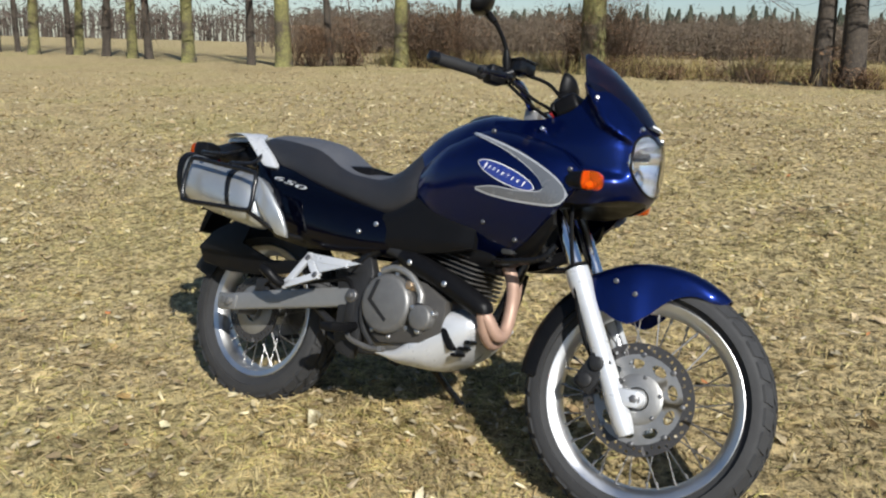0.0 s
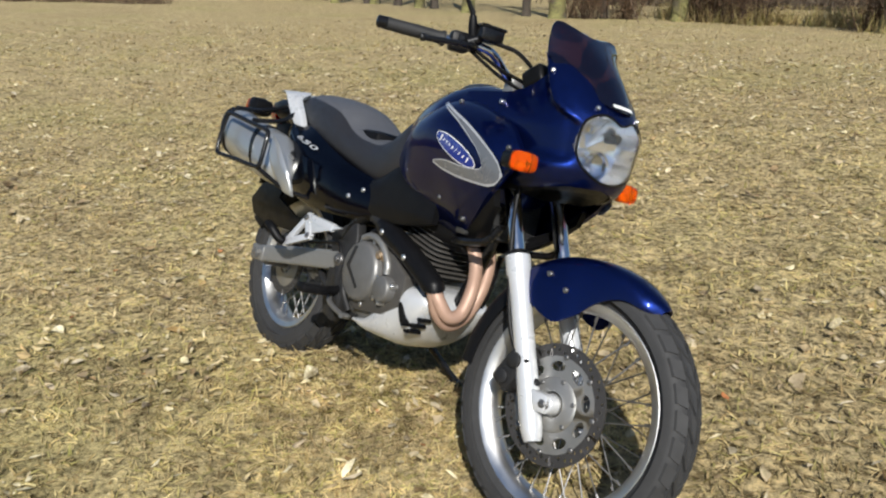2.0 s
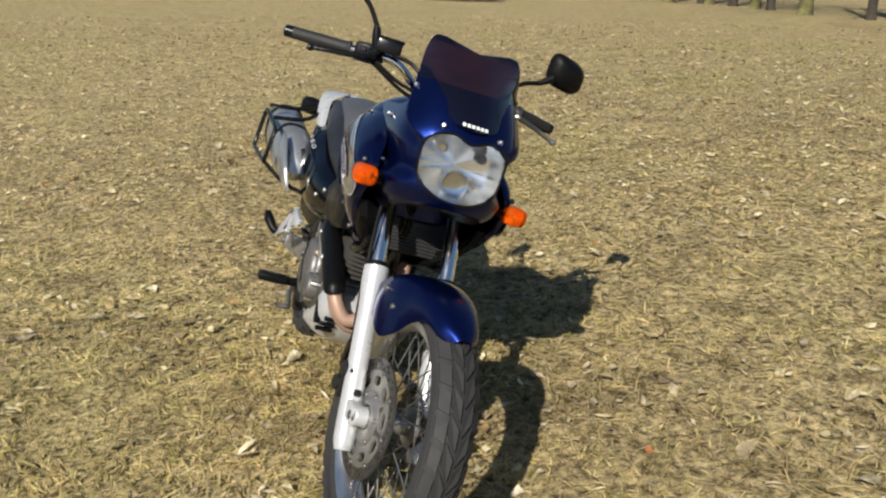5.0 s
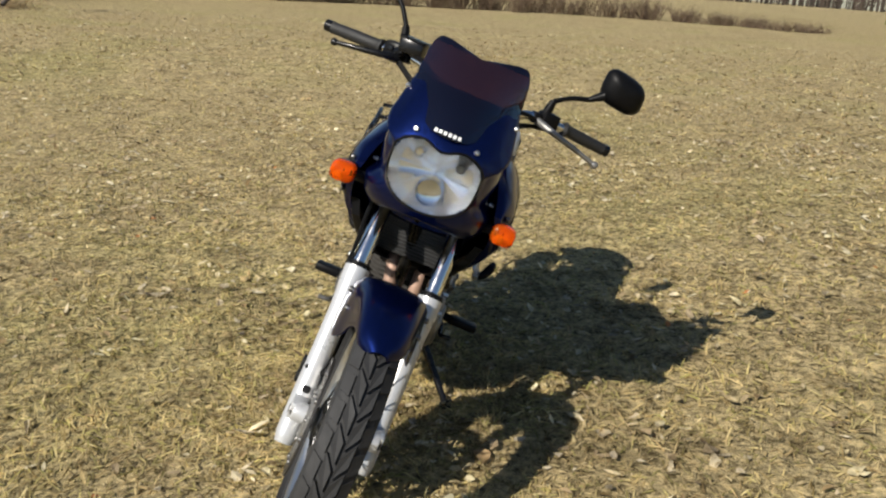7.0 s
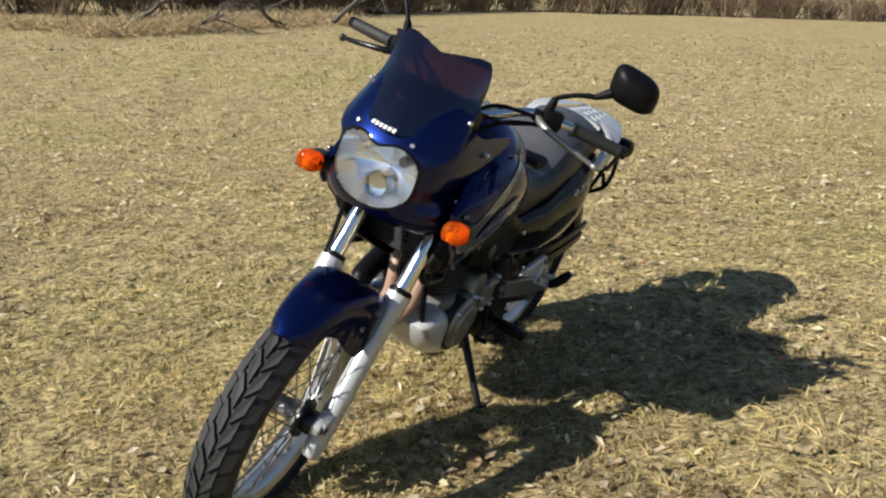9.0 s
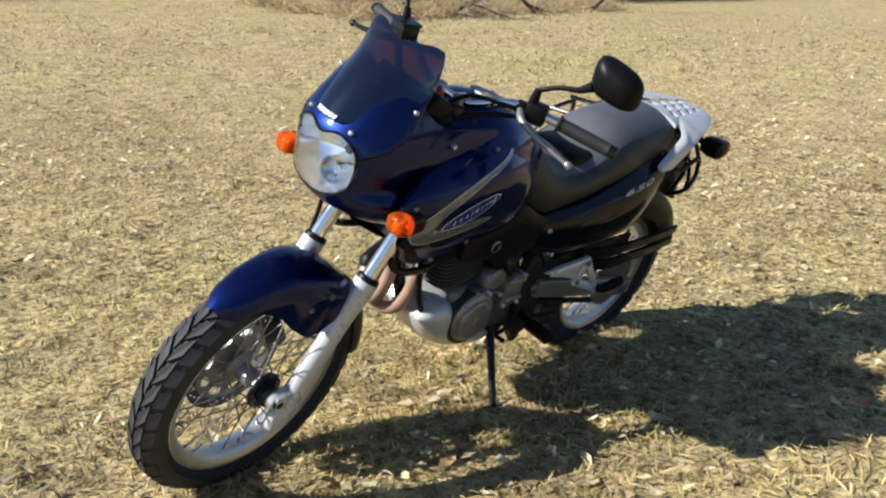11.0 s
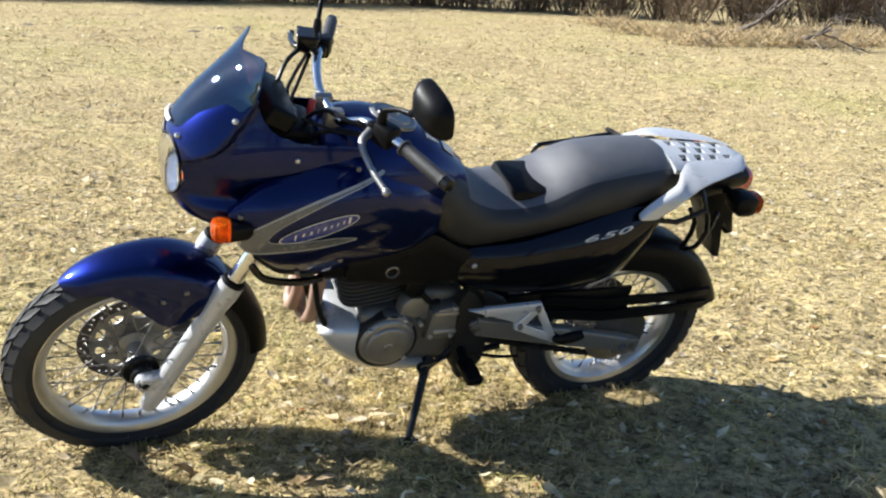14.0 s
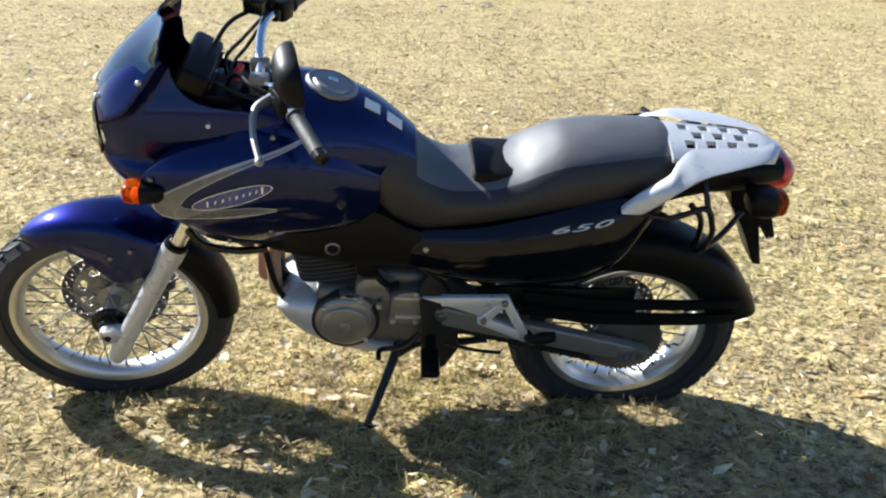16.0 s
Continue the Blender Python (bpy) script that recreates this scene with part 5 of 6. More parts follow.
# headlight: bowl, projector, small bulb and clear lens
outline = HL_RIM
rows = []
for r, back in ((1.0, 0.001), (0.93, -0.030), (0.80, -0.055), (0.55, -0.072), (0.25, -0.080), (0.02, -0.082)):
    row = []
    for k, (y, z) in enumerate(outline):
        p = fair_at(y, z)
        ripple = 0.008 * ((k // 12) % 2) * (1 if 0.5 < r < 0.95 else 0)
        yy, zz = y * r, HL["z"] + (z - HL["z"]) * r
        row.append(Vector((p.x * r + 1.42 * (1 - r) + back + ripple, yy, zz)))
    rows.append(row)
light = part("headlight", rings(bmesh.new(), rows, False), "reflector", bike, "large clear oval headlight with a projector lens", smooth=25)
rows = []
for r in (1.02, 0.97, 0.85, 0.7, 0.5, 0.3, 0.1, 0.01):
    row = []
    for y, z in outline:
        yy, zz = y * r, HL["z"] + (z - HL["z"]) * r
        row.append(fair_at(yy, zz, 0.004 if r < 1 else 0.001))
    rows.append(row)
back = [[p + Vector((-0.003, 0, 0)) for p in row] for row in rows]
part("lens", rings(bmesh.new(), back[::-1] + rows, False), "glass", light, "clear headlight glass")
bm = bmesh.new()
loop = [fair_at(y * 1.02, HL["z"] + (z - HL["z"]) * 1.02, 0.001) for y, z in outline]
tube(bm, loop + [loop[0]], 0.0032, 6, 2)
part("gasket", bm, "black", light)
bm = bmesh.new()
c = Vector((1.372, 0.004, 0.800))


def ball(bm, c, prof, n=24):
    rows = [[c + Vector((x, r * math.cos(a), r * math.sin(a))) for a in np.linspace(0, 2 * math.pi, n, endpoint=False)] for x, r in prof]
    return rings(bm, rows, True)


ball(bm, c, [(-0.03, 0.034), (0.012, 0.034), (0.018, 0.031), (0.016, 0.028), (0.0, 0.027)])
part("projector_ring", bm, "chrome", light)
bm = ball(bmesh.new(), c, [(0.004, 0.027), (0.014, 0.025), (0.022, 0.020), (0.028, 0.012), (0.030, 0.002)])
part("projector_lens", bm, "glass", light)
bm = ball(bmesh.new(), Vector((1.38, 0.050, 0.874)), [(-0.03, 0.012), (0.008, 0.012), (0.012, 0.009), (0.010, 0.007)], 16)
part("side_bulb", bm, "steel", light)
bm = ball(bmesh.new(), Vector((1.376, -0.048, 0.875)), [(-0.03, 0.013), (0.006, 0.013), (0.010, 0.010), (0.004, 0.007)], 16)
part("side_bulb", bm, "chrome", light)

# tinted screen
sx = curve([0.92, 0.96, 1.0, 1.05, 1.09, 1.12], [1.424, 1.399, 1.369, 1.322, 1.280, 1.248])


bend = curve([0, 0.3, 0.5, 0.68, 0.85, 1.0], [5.6, 5.5, 5.3, 4.2, 2.6, 1.4])


scr_hi = curve([0, 0.03, 0.06, 0.085, 0.104, 0.117, 0.124, 0.1265], [1.104, 1.107, 1.115, 1.121, 1.120, 1.105, 1.074, 1.040])
scr_lo = curve([0, 0.036, 0.075, 0.108, 0.122, 0.1265], [0.930, 0.933, 0.955, 0.985, 1.005, 1.030])


def screen_pt(u, v, d=0.0):
    y = 0.1265 * math.sin(u * math.pi / 2)
    lo, hi = scr_lo(abs(y)), scr_hi(abs(y))
    z = lo + (hi - lo) * v
    x = sx(min(z, 1.12)) - bend((z - 0.93) / 0.19) * y * y + 0.012
    return Vector((x + d, y, z + d * 0.5))


rows = [[screen_pt(u, v) for u in np.linspace(-1, 1, 41)] + [screen_pt(u, v, -0.004) for u in np.linspace(1, -1, 41)] for v in np.linspace(0, 1, 30)]
screen_ob = part("windscreen", rings(bmesh.new(), rows, True), "screen", bike, "small dark tinted plastic windscreen")
bm = bmesh.new()
for k in range(6):
    u0 = -0.033 + k * 0.0108
    q = [screen_pt(0, 0.06) + Vector((0.004 - 4.0 * (u0 + du) ** 2, u0 + du, dz)) for du, dz in ((0, -0.0036), (0.0072, -0.0036), (0.0072, 0.0036), (0, 0.0036))]
    for p in q:
        p.x += 0.0035 - (p.z - 0.94) * 0.75
    back = [p - Vector((0.003, 0, 0)) for p in q]
    rings(bm, [back, q], True)
pieces("lettering_bar", bm, "white", screen_ob, "short white bar")

# front indicators
for s, ix, iz in ((1, -0.050, -0.015), (-1, -0.024, -0.011)):
    bm = bmesh.new()
    tube(bm, [(1.33, s * 0.135, 0.77), (1.345, s * 0.165, 0.772), (1.35, s * 0.185, 0.774)], [0.016, 0.013, 0.013], 10, 3)
    ind = part("front_indicator", bm, "black", bike, "amber front indicator on a short black stalk")
    shift = Matrix.Translation((ix, 0, iz))
    ind.matrix_local = shift
    rows = [[Vector((x, s * 0.196 + p, 0.774 + q)) for p, q in oval(0, 0, w, h, 24, 3.4)] for x, w, h in ((1.305, 0.010, 0.010), (1.318, 0.022, 0.020), (1.345, 0.027, 0.022), (1.357, 0.0285, 0.0235))]
    part("housing", rings(bmesh.new(), rows, True), "black", ind)
    rows = [[Vector((x, s * 0.196 + p, 0.774 + q)) for p, q in oval(0, 0, w, h, 24, 3.4)] for x, w, h in ((1.357, 0.0285, 0.0235), (1.380, 0.0285, 0.0235), (1.392, 0.026, 0.021), (1.397, 0.019, 0.015), (1.398, 0.002, 0.002))]
    part("lens", rings(bmesh.new(), rows, True), "amber", ind, "amber ribbed lens")
    rows = [[Vector((x, s * 0.196 + p, 0.774 + q)) for p, q in oval(0, 0, w, h, 20, 3.0)] for x, w, h in ((1.3585, 0.026, 0.021), (1.3605, 0.023, 0.018), (1.3595, 0.002, 0.002))]
    part("reflector", rings(bmesh.new(), rows, False), "amber_core", ind)
    bm = bmesh.new()
    tube(bm, [(1.359, s * 0.196 - 0.006, 0.762), (1.366, s * 0.196 - 0.006, 0.762), (1.374, s * 0.196 - 0.006, 0.762), (1.380, s * 0.196 - 0.006, 0.762), (1.383, s * 0.196 - 0.006, 0.762)], [0.006, 0.010, 0.012, 0.008, 0.001], 12, 1)
    part("bulb", bm, "bulb", ind, "small orange bulb")

# ---- handlebar and cockpit ----
bm = bmesh.new()
BAR = [(0.903, 0.377, 0.990), (0.935, 0.308, 0.998), (0.966, 0.242, 1.006), (1.015, 0.155, 1.010), (1.045, 0.085, 0.975), (1.058, 0.045, 0.965), (1.068, -0.040, 0.972), (1.074, -0.085, 0.990), (1.066, -0.150, 1.030), (1.024, -0.245, 1.028), (0.998, -0.325, 1.025), (0.968, -0.410, 1.022)]
tube(bm, BAR, 0.0112, 12, 6)
bar = part("handlebar", bm, "chrome", bike, "chromed tubular handlebar")


def lerp(a, b, t):
    return Vector(a) * (1 - t) + Vector(b) * t


for end, inn, s in ((BAR[0], (0.961, 0.253, 1.005), 1), (BAR[-1], (1.019, -0.258, 1.0275), -1)):
    bm = bmesh.new()
    tube(bm, [lerp(end, inn, t) for t in (0.05, 0.12, 0.5, 0.9, 0.97, 1.0)], [0.0165, 0.0158, 0.0165, 0.0160, 0.020, 0.020], 18, 3)
    grip = part("grip", bm, "grip", bar, "ribbed black rubber grip")
    bm = bmesh.new()
    tube(bm, [lerp(end, inn, -0.10), lerp(end, inn, -0.08), lerp(end, inn, 0.05)], [0.011, 0.0155, 0.0155], 16, 1)
    part("bar_end", bm, "gloss_black", grip)
# switch housings
for c, s in ((Vector((0.988, 0.204, 1.008)), 1), (Vector((1.036, -0.222, 1.0285)), -1)):
    ax = (Vector(BAR[2]) - Vector(BAR[3])).normalized() if s > 0 else (Vector(BAR[9]) - Vector(BAR[8])).normalized()
    bm = bmesh.new()
    m_ = Matrix.Translation(c) @ ax.to_track_quat("Y", "Z").to_matrix().to_4x4()
    block(bm, (-0.022, -0.026, -0.024), (0.022, 0.026, 0.026), 0.009, 2, m_)
    block(bm, (-0.014, -0.050, -0.015), (0.016, -0.026, 0.015), 0.006, 2, m_)
    sw = part("switch_box", bm, "black", bar, "black switch housing")
    bm = bmesh.new()
    block(bm, (-0.027, -0.008, 0.002), (-0.020, 0.010, 0.016), 0.002, 1, m_)
    part("switch", bm, "white" if s > 0 else "gloss_black", sw)
bm = bmesh.new()
m_ = Matrix.Translation((1.088, -0.175, 1.054)) @ Matrix.Rotation(radians(-12), 4, "Z")
block(bm, (-0.024, -0.032, -0.012), (0.026, 0.032, 0.024), 0.006, 2, m_)
block(bm, (-0.027, -0.035, 0.020), (0.029, 0.035, 0.028), 0.003, 1, m_)
tube(bm, [(1.060, -0.212, 1.032), (1.08, -0.19, 1.048)], 0.014, 10, 1)
part("brake_reservoir", bm, "gloss_black", bar, "black brake fluid reservoir")
# levers
for pts, mat, text in ([[(1.015, 0.178, 1.004), (1.046, 0.220, 0.995), (1.042, 0.290, 0.976), (1.024, 0.352, 0.957)], "cast", "grey alloy clutch lever with a ball end"], [[(1.080, -0.205, 1.022), (1.100, -0.245, 1.016), (1.098, -0.310, 1.007), (1.086, -0.360, 1.000)], "gloss_black", "black brake lever with a ball end"]):
    bm = bmesh.new()
    tube(bm, pts, [0.011, 0.0085, 0.007, 0.006], 10, 5)
    p = Vector(pts[-1])
    d = (p - Vector(pts[-2])).normalized()
    tube(bm, [p - d * 0.004, p, p + d * 0.006, p + d * 0.012, p + d * 0.014], [0.006, 0.0085, 0.010, 0.0075, 0.001], 12, 1)
    part("lever", bm, mat, bar, text)


def mirror(base, joint, neck, c, facing, side):
    bm = bmesh.new()
    tube(bm, [base, lerp(base, joint, 0.6), joint], [0.012, 0.012, 0.009], 10, 2)
    tube(bm, [joint, lerp(joint, neck, 0.5) + Vector((0, 0, 0.006)), neck], [0.0065, 0.006, 0.007], 10, 4)
    arm = part("mirror", bm, "black", bike, "black rear-view mirror on a bent arm")
    z = Vector(facing).normalized()
    x = Vector((0, side, 0.0))
    x = (x - z * x.dot(z)).normalized()
    y = z.cross(x)
    y = y if y.z > 0 else -y

    def at(u, v, d):
        return Vector(c) + x * (u * 0.060) + y * (v * 0.046 - u * 0.011) + z * d

    shape = [(math.copysign(abs(math.cos(a)) ** 0.62, math.cos(a)), math.copysign(abs(math.sin(a)) ** 0.62, math.sin(a)) * (1.0 - 0.10 * math.cos(a))) for a in np.linspace(0, 2 * math.pi, 36, endpoint=False)]
    rows = [[at(u * k, v * k, d) for u, v in shape] for k, d in ((0.985, 0.002), (1.0, 0.0), (1.0, -0.008), (0.93, -0.022), (0.72, -0.036), (0.40, -0.044), (0.02, -0.046))]
    shell = part("shell", rings(bmesh.new(), rows, True), "black", arm, "black plastic mirror shell")
    rows = [[at(u * k, v * k, 0.0035) for u, v in shape] for k in (0.94, 0.02)]
    part("mirror_glass", rings(bmesh.new(), rows, False), "mirror", arm, "mirror glass")
    bm = bmesh.new()
    tube(bm, [neck, Vector(c) + x * -0.045 + z * -0.02 + y * -0.02], [0.0075, 0.013], 10, 1)
    part("ball_joint", bm, "black", arm)


mirror((0.998, 0.190, 1.010), (1.000, 0.198, 1.064), (0.972, 0.282, 1.100), (0.946, 0.356, 1.148), (-1.0, -0.22, 0.12), 1)
mirror((1.060, -0.200, 1.040), (1.058, -0.215, 1.100), (1.040, -0.262, 1.160), (1.005, -0.312, 1.215), (-1.0, -0.42, 0.08), -1)

# bar clamps, instruments, cables
bm = bmesh.new()
for y in (0.038, -0.042):
    m_ = Matrix.Translation((1.064 - 0.1 * y, y, 0.962))
    block(bm, (-0.022, -0.015, -0.030), (0.022, 0.015, 0.022), 0.006, 2, m_)
pieces("bar_clamp", bm, "cast", bar)
bm = bmesh.new()
m_ = Matrix.Translation((1.195, 0, 0.985)) @ turn_y(radians(-28))
block(bm, (-0.035, -0.105, -0.030), (0.035, 0.105, 0.022), 0.012, 3, m_)
dash = part("instrument_panel", bm, "black", bike, "black instrument panel behind the screen")
for y, r in ((0.048, 0.038), (-0.048, 0.038)):
    rows = [[m_ @ Vector((-0.037 - d, y + r * k * math.cos(a), -0.004 + r * k * math.sin(a) * 0.62)) for a in np.linspace(0, 2 * math.pi, 24, endpoint=False)] for k, d in ((1, -0.004), (1, 0.002), (0.92, 0.002), (0.9, 0.0), (0.01, 0.0))]
    part("dial", rings(bmesh.new(), rows, False), "gloss_black", dash)
bm = bmesh.new()
block(bm, (1.10, -0.075, 0.83), (1.29, 0.075, 0.945), 0.02, 2)
part("fairing_stay", bm, "black", bike)
bm = bmesh.new()
tube(bm, [(1.105, 0.0, 0.985), (1.11, 0.012, 0.975), (1.112, 0.018, 0.955)], 0.009, 8, 3)
part("plug", bm, "red", dash, "small red wire plug")
for pts, r in (
    ([(1.105, -0.165, 1.045), (1.15, -0.11, 1.03), (1.19, -0.06, 0.97), (1.24, -0.08, 0.88), (1.265, -0.115, 0.72), (1.285, -0.115, 0.58), (1.335, -0.108, 0.40), (1.375, -0.085, 0.31)], 0.0055),
    ([(1.075, -0.205, 1.020), (1.12, -0.14, 0.985), (1.15, -0.07, 0.965), (1.13, -0.02, 0.93), (1.05, 0.0, 0.90)], 0.0048),
    ([(1.070, -0.205, 1.012), (1.11, -0.13, 0.970), (1.14, -0.06, 0.945), (1.12, 0.0, 0.92)], 0.0048),
    ([(0.995, 0.185, 1.000), (1.06, 0.15, 1.012), (1.10, 0.09, 1.005), (1.13, 0.05, 0.955), (1.10, 0.06, 0.89)], 0.0052),
    ([(0.965, 0.20, 0.985), (1.02, 0.165, 0.985), (1.07, 0.12, 0.972), (1.12, 0.08, 0.94)], 0.006),
    ([(1.15, 0.09, 0.985), (1.08, 0.13, 0.975), (1.02, 0.17, 0.985)], 0.004),
):
    bm = bmesh.new()
    tube(bm, pts, r, 8, 7)
    part("cable", bm, "black", bike)

# ---- engine, frame, exhaust, running gear ----
# black core under tank and seat
bm = bmesh.new()
block(bm, (0.44, -0.100, 0.52), (1.06, 0.100, 0.70), 0.03, 3)
block(bm, (0.15, -0.09, 0.66), (0.56, 0.09, 0.79), 0.02, 2)
part("airbox", bm, "black", bike, "black airbox between the frame tubes")
for s in (1, -1):
    bm = bmesh.new()
    tube(bm, [(1.13, s * 0.035, 0.80), (1.0, s * 0.105, 0.70), (0.84, s * 0.125, 0.60), (0.66, s * 0.128, 0.53), (0.58, s * 0.125, 0.44), (0.57, s * 0.115, 0.30)], 0.017, 12, 6)
    tube(bm, [(0.62, s * 0.125, 0.56), (0.35, s * 0.12, 0.66), (0.12, s * 0.105, 0.75), (-0.12, s * 0.075, 0.80)], 0.012, 10, 5)
    part("frame_tube", bm, "gloss_black", bike, "black steel frame tube")
    # plastic side trim between seat nose and engine
    t_top = curve([0.60, 0.70, 0.80, 0.90, 1.0], [0.625, 0.648, 0.695, 0.66, 0.62])
    t_bot = curve([0.60, 0.70, 0.80, 0.90, 1.0], [0.545, 0.535, 0.535, 0.545, 0.565])
    bm = skin(bmesh.new(), 0.60, 1.0, t_bot, t_top, lambda x, z: 0.148 + 0.02 * (x - 0.6), 0.02, s, 20, 6)
    trim = part("side_trim", bm, "black", bike, "black plastic trim below the tank")
    if s > 0:
        bm = bmesh.new()
        lathe(bm, [(0.014, 0.150), (0.018, 0.151), (0.019, 0.158), (0.015, 0.160), (0.013, 0.156)], 20, (0.885, 0, 0.592))
        part("choke_ring", bm, "steel", trim)
    # foot bracket plate with a triangular window
    bars = [((0.605, 0.476), (0.452, 0.483)), ((0.452, 0.483), (0.394, 0.388)), ((0.394, 0.388), (0.506, 0.429)), ((0.506, 0.429), (0.452, 0.483))]
    splay = Matrix.Identity(4)
    splay[1][2], splay[1][3] = -0.27 * s, s * 0.129
    bm = bmesh.new()
    y = s * 0.194
    for (x0, z0), (x1, z1) in bars:
        d = Vector((x1 - x0, 0, z1 - z0))
        n = Vector((-d.z, 0, d.x)).normalized() * 0.0115
        e = d.normalized() * 0.008
        plate(bm, [(p.x, p.z) for p in (Vector((x0, 0, z0)) - n - e, Vector((x1, 0, z1)) - n + e, Vector((x1, 0, z1)) + n + e, Vector((x0, 0, z0)) + n - e)], y - 0.008, y + 0.008, 0.003)
    plate(bm, [(0.662, 0.482), (0.516, 0.440), (0.456, 0.493)], y - 0.006, y + 0.004, 0.002)
    bmesh.ops.transform(bm, matrix=splay, verts=bm.verts)
    br = part("foot_bracket", bm, "silver", bike, "silver cast pillion foot bracket")
    bm = bmesh.new()
    c = Vector((0.388, 0, 0.386))
    tube(bm, [(c.x, s * 0.208, c.z), (c.x - 0.01, s * 0.236, c.z + 0.006), (c.x - 0.035, s * 0.256, c.z + 0.032), (c.x - 0.06, s * 0.262, c.z + 0.045)], [0.013, 0.014, 0.017, 0.013], 10, 4)
    part("pillion_peg", bm, "black", br, "folded black rubber pillion peg")
    bm = bmesh.new()
    for x, z in ((0.454, 0.480), (0.504, 0.432)):
        disc_solid(bm, (x, 0, z), 0.009, y, y + s * 0.014, 6, 0.002)
    bmesh.ops.transform(bm, matrix=splay, verts=bm.verts)
    pieces("bolt", bm, "steel", br)
    # frame plate at the swingarm pivot
    bm = bmesh.new()
    plate(bm, [(0.515, 0.455), (0.60, 0.497), (0.645, 0.510), (0.668, 0.46), (0.652, 0.36), (0.645, 0.24), (0.62, 0.20), (0.565, 0.215), (0.545, 0.26), (0.558, 0.34), (0.545, 0.41)], s * 0.108, s * 0.142, 0.006)
    piv = part("pivot_plate", bm, "engine_black", bike, "black frame plate at the swingarm pivot")
    bm = bmesh.new()
    disc_solid(bm, (0.600, 0, 0.385), 0.021, s * 0.14, s * 0.152, 20, 0.003)
    disc_solid(bm, (0.600, 0, 0.385), 0.012, s * 0.15, s * 0.160, 6, 0.002)
    part("pivot_nut", bm, "steel", piv)
    bm = bmesh.new()
    tube(bm, [(0.625, s * 0.13, 0.300), (0.625, s * 0.16, 0.292), (0.628, s * 0.185, 0.290)], 0.014, 8, 2)
    block(bm, (0.603, min(s * 0.182, s * 0.275), 0.278), (0.652, max(s * 0.182, s * 0.275), 0.304), 0.008, 2)
    part("foot_peg", bm, "black", bike, "black rubber-topped foot peg")
    # swingarm side
    bm = bmesh.new()
    yy = s * 0.126 if s < 0 else 0.140
    sag = 0.0 if s < 0 else 0.030
    prof = [(0.60, 0.385, 0.030), (0.50, 0.368, 0.031), (0.30, 0.338, 0.031), (0.12, 0.309, 0.029), (0.035, 0.296, 0.025)]
    rows = [[Vector((x, yy + p, z + q - sag * (0.60 - x) / 0.56)) for p, q in oval(0, 0, 0.017, h, 20, 6)] for x, z, h in prof]
    rings(bm, rows, True)
    arm = part("swingarm", bm, "swing", bike, "grey box-section swingarm beam")
    bm = bmesh.new()
    block(bm, (0.030, min(yy, yy + s * 0.021), 0.278 - sag), (0.115, max(yy, yy + s * 0.021), 0.328 - sag), 0.004)
    block(bm, (0.020, min(yy, yy + s * 0.012), 0.288 - sag), (0.032, max(yy, yy + s * 0.012), 0.313 - sag), 0.003)
    part("chain_adjuster", bm, "cast", arm, "chain adjuster plate with an axle slot")
    bm = bmesh.new()
    block(bm, (0.044, min(yy, yy + s * 0.0225), 0.290 - sag), (0.066, max(yy, yy + s * 0.0225), 0.317 - sag), 0.003)
    block(bm, (0.074, min(yy, yy + s * 0.0225), 0.290 - sag), (0.088, max(yy, yy + s * 0.0225), 0.317 - sag), 0.003)
    disc_solid(bm, (0.088, 0, 0.303 - sag), 0.013, yy + s * 0.014, yy + s * 0.034, 6, 0.002)
    part("axle_nut", bm, "cast_dark", arm)
bm = bmesh.new()
block(bm, (0.36, -0.11, 0.335), (0.44, 0.11, 0.385), 0.01)
part("swingarm_brace", bm, "swing", bike)
bm = bmesh.new()
for k in range(9):
    a0 = k / 9
    tube(bm, [lerp((0.46, 0.0, 0.36), (0.55, 0, 0.62), a0 + q / 36) + Vector((0.034 * math.cos(q * math.pi / 2), 0.034 * math.sin(q * math.pi / 2), 0)) for q in range(5)], 0.006, 6, 3)
tube(bm, [(0.455, 0, 0.34), (0.555, 0, 0.64)], 0.018, 12, 1)
part("rear_shock", bm, "gloss_black", bike, "black rear shock absorber with its spring")

# crankcase and covers
bm = bmesh.new()
block(bm, (0.60, -0.115, 0.235), (0.93, 0.115, 0.425), 0.03, 3)
block(bm, (0.63, -0.095, 0.40), (0.80, 0.095, 0.475), 0.025, 3)
engine = part("engine", bm, "cast_dark", bike, "air-cooled single-cylinder engine, grey and black")
bm = bmesh.new()
disc_solid(bm, (0.735, 0, 0.378), 0.088, -0.10, -0.163, 40, 0.014)
part("clutch_cover", bm, "cast_dark", engine, "round grey clutch cover")
bm = bmesh.new()
plate(bm, [(0.70, 0.445), (0.712, 0.445), (0.690, 0.385), (0.752, 0.335), (0.748, 0.327), (0.676, 0.383)], -0.160, -0.166, 0.001)
part("cover_rib", bm, "engine_black", engine)
bm = bmesh.new()
disc_solid(bm, (0.868, 0, 0.355), 0.037, -0.10, -0.168, 28, 0.006)
part("oil_filter_cover", bm, "cast_dark", engine, "small round oil filter cover")
bm = bmesh.new()
for k in range(3):
    a = 2 * math.pi * k / 3 + 0.4
    disc_solid(bm, (0.868 + 0.040 * math.cos(a), 0, 0.355 + 0.040 * math.sin(a)), 0.008, -0.12, -0.160, 8, 0.002)
for k in range(9):
    a = 2 * math.pi * k / 9
    disc_solid(bm, (0.735 + 0.094 * math.cos(a), 0, 0.378 + 0.094 * math.sin(a)), 0.008, -0.10, -0.140, 8, 0.002)
pieces("cover_bolt", bm, "alu", engine)
bm = bmesh.new()
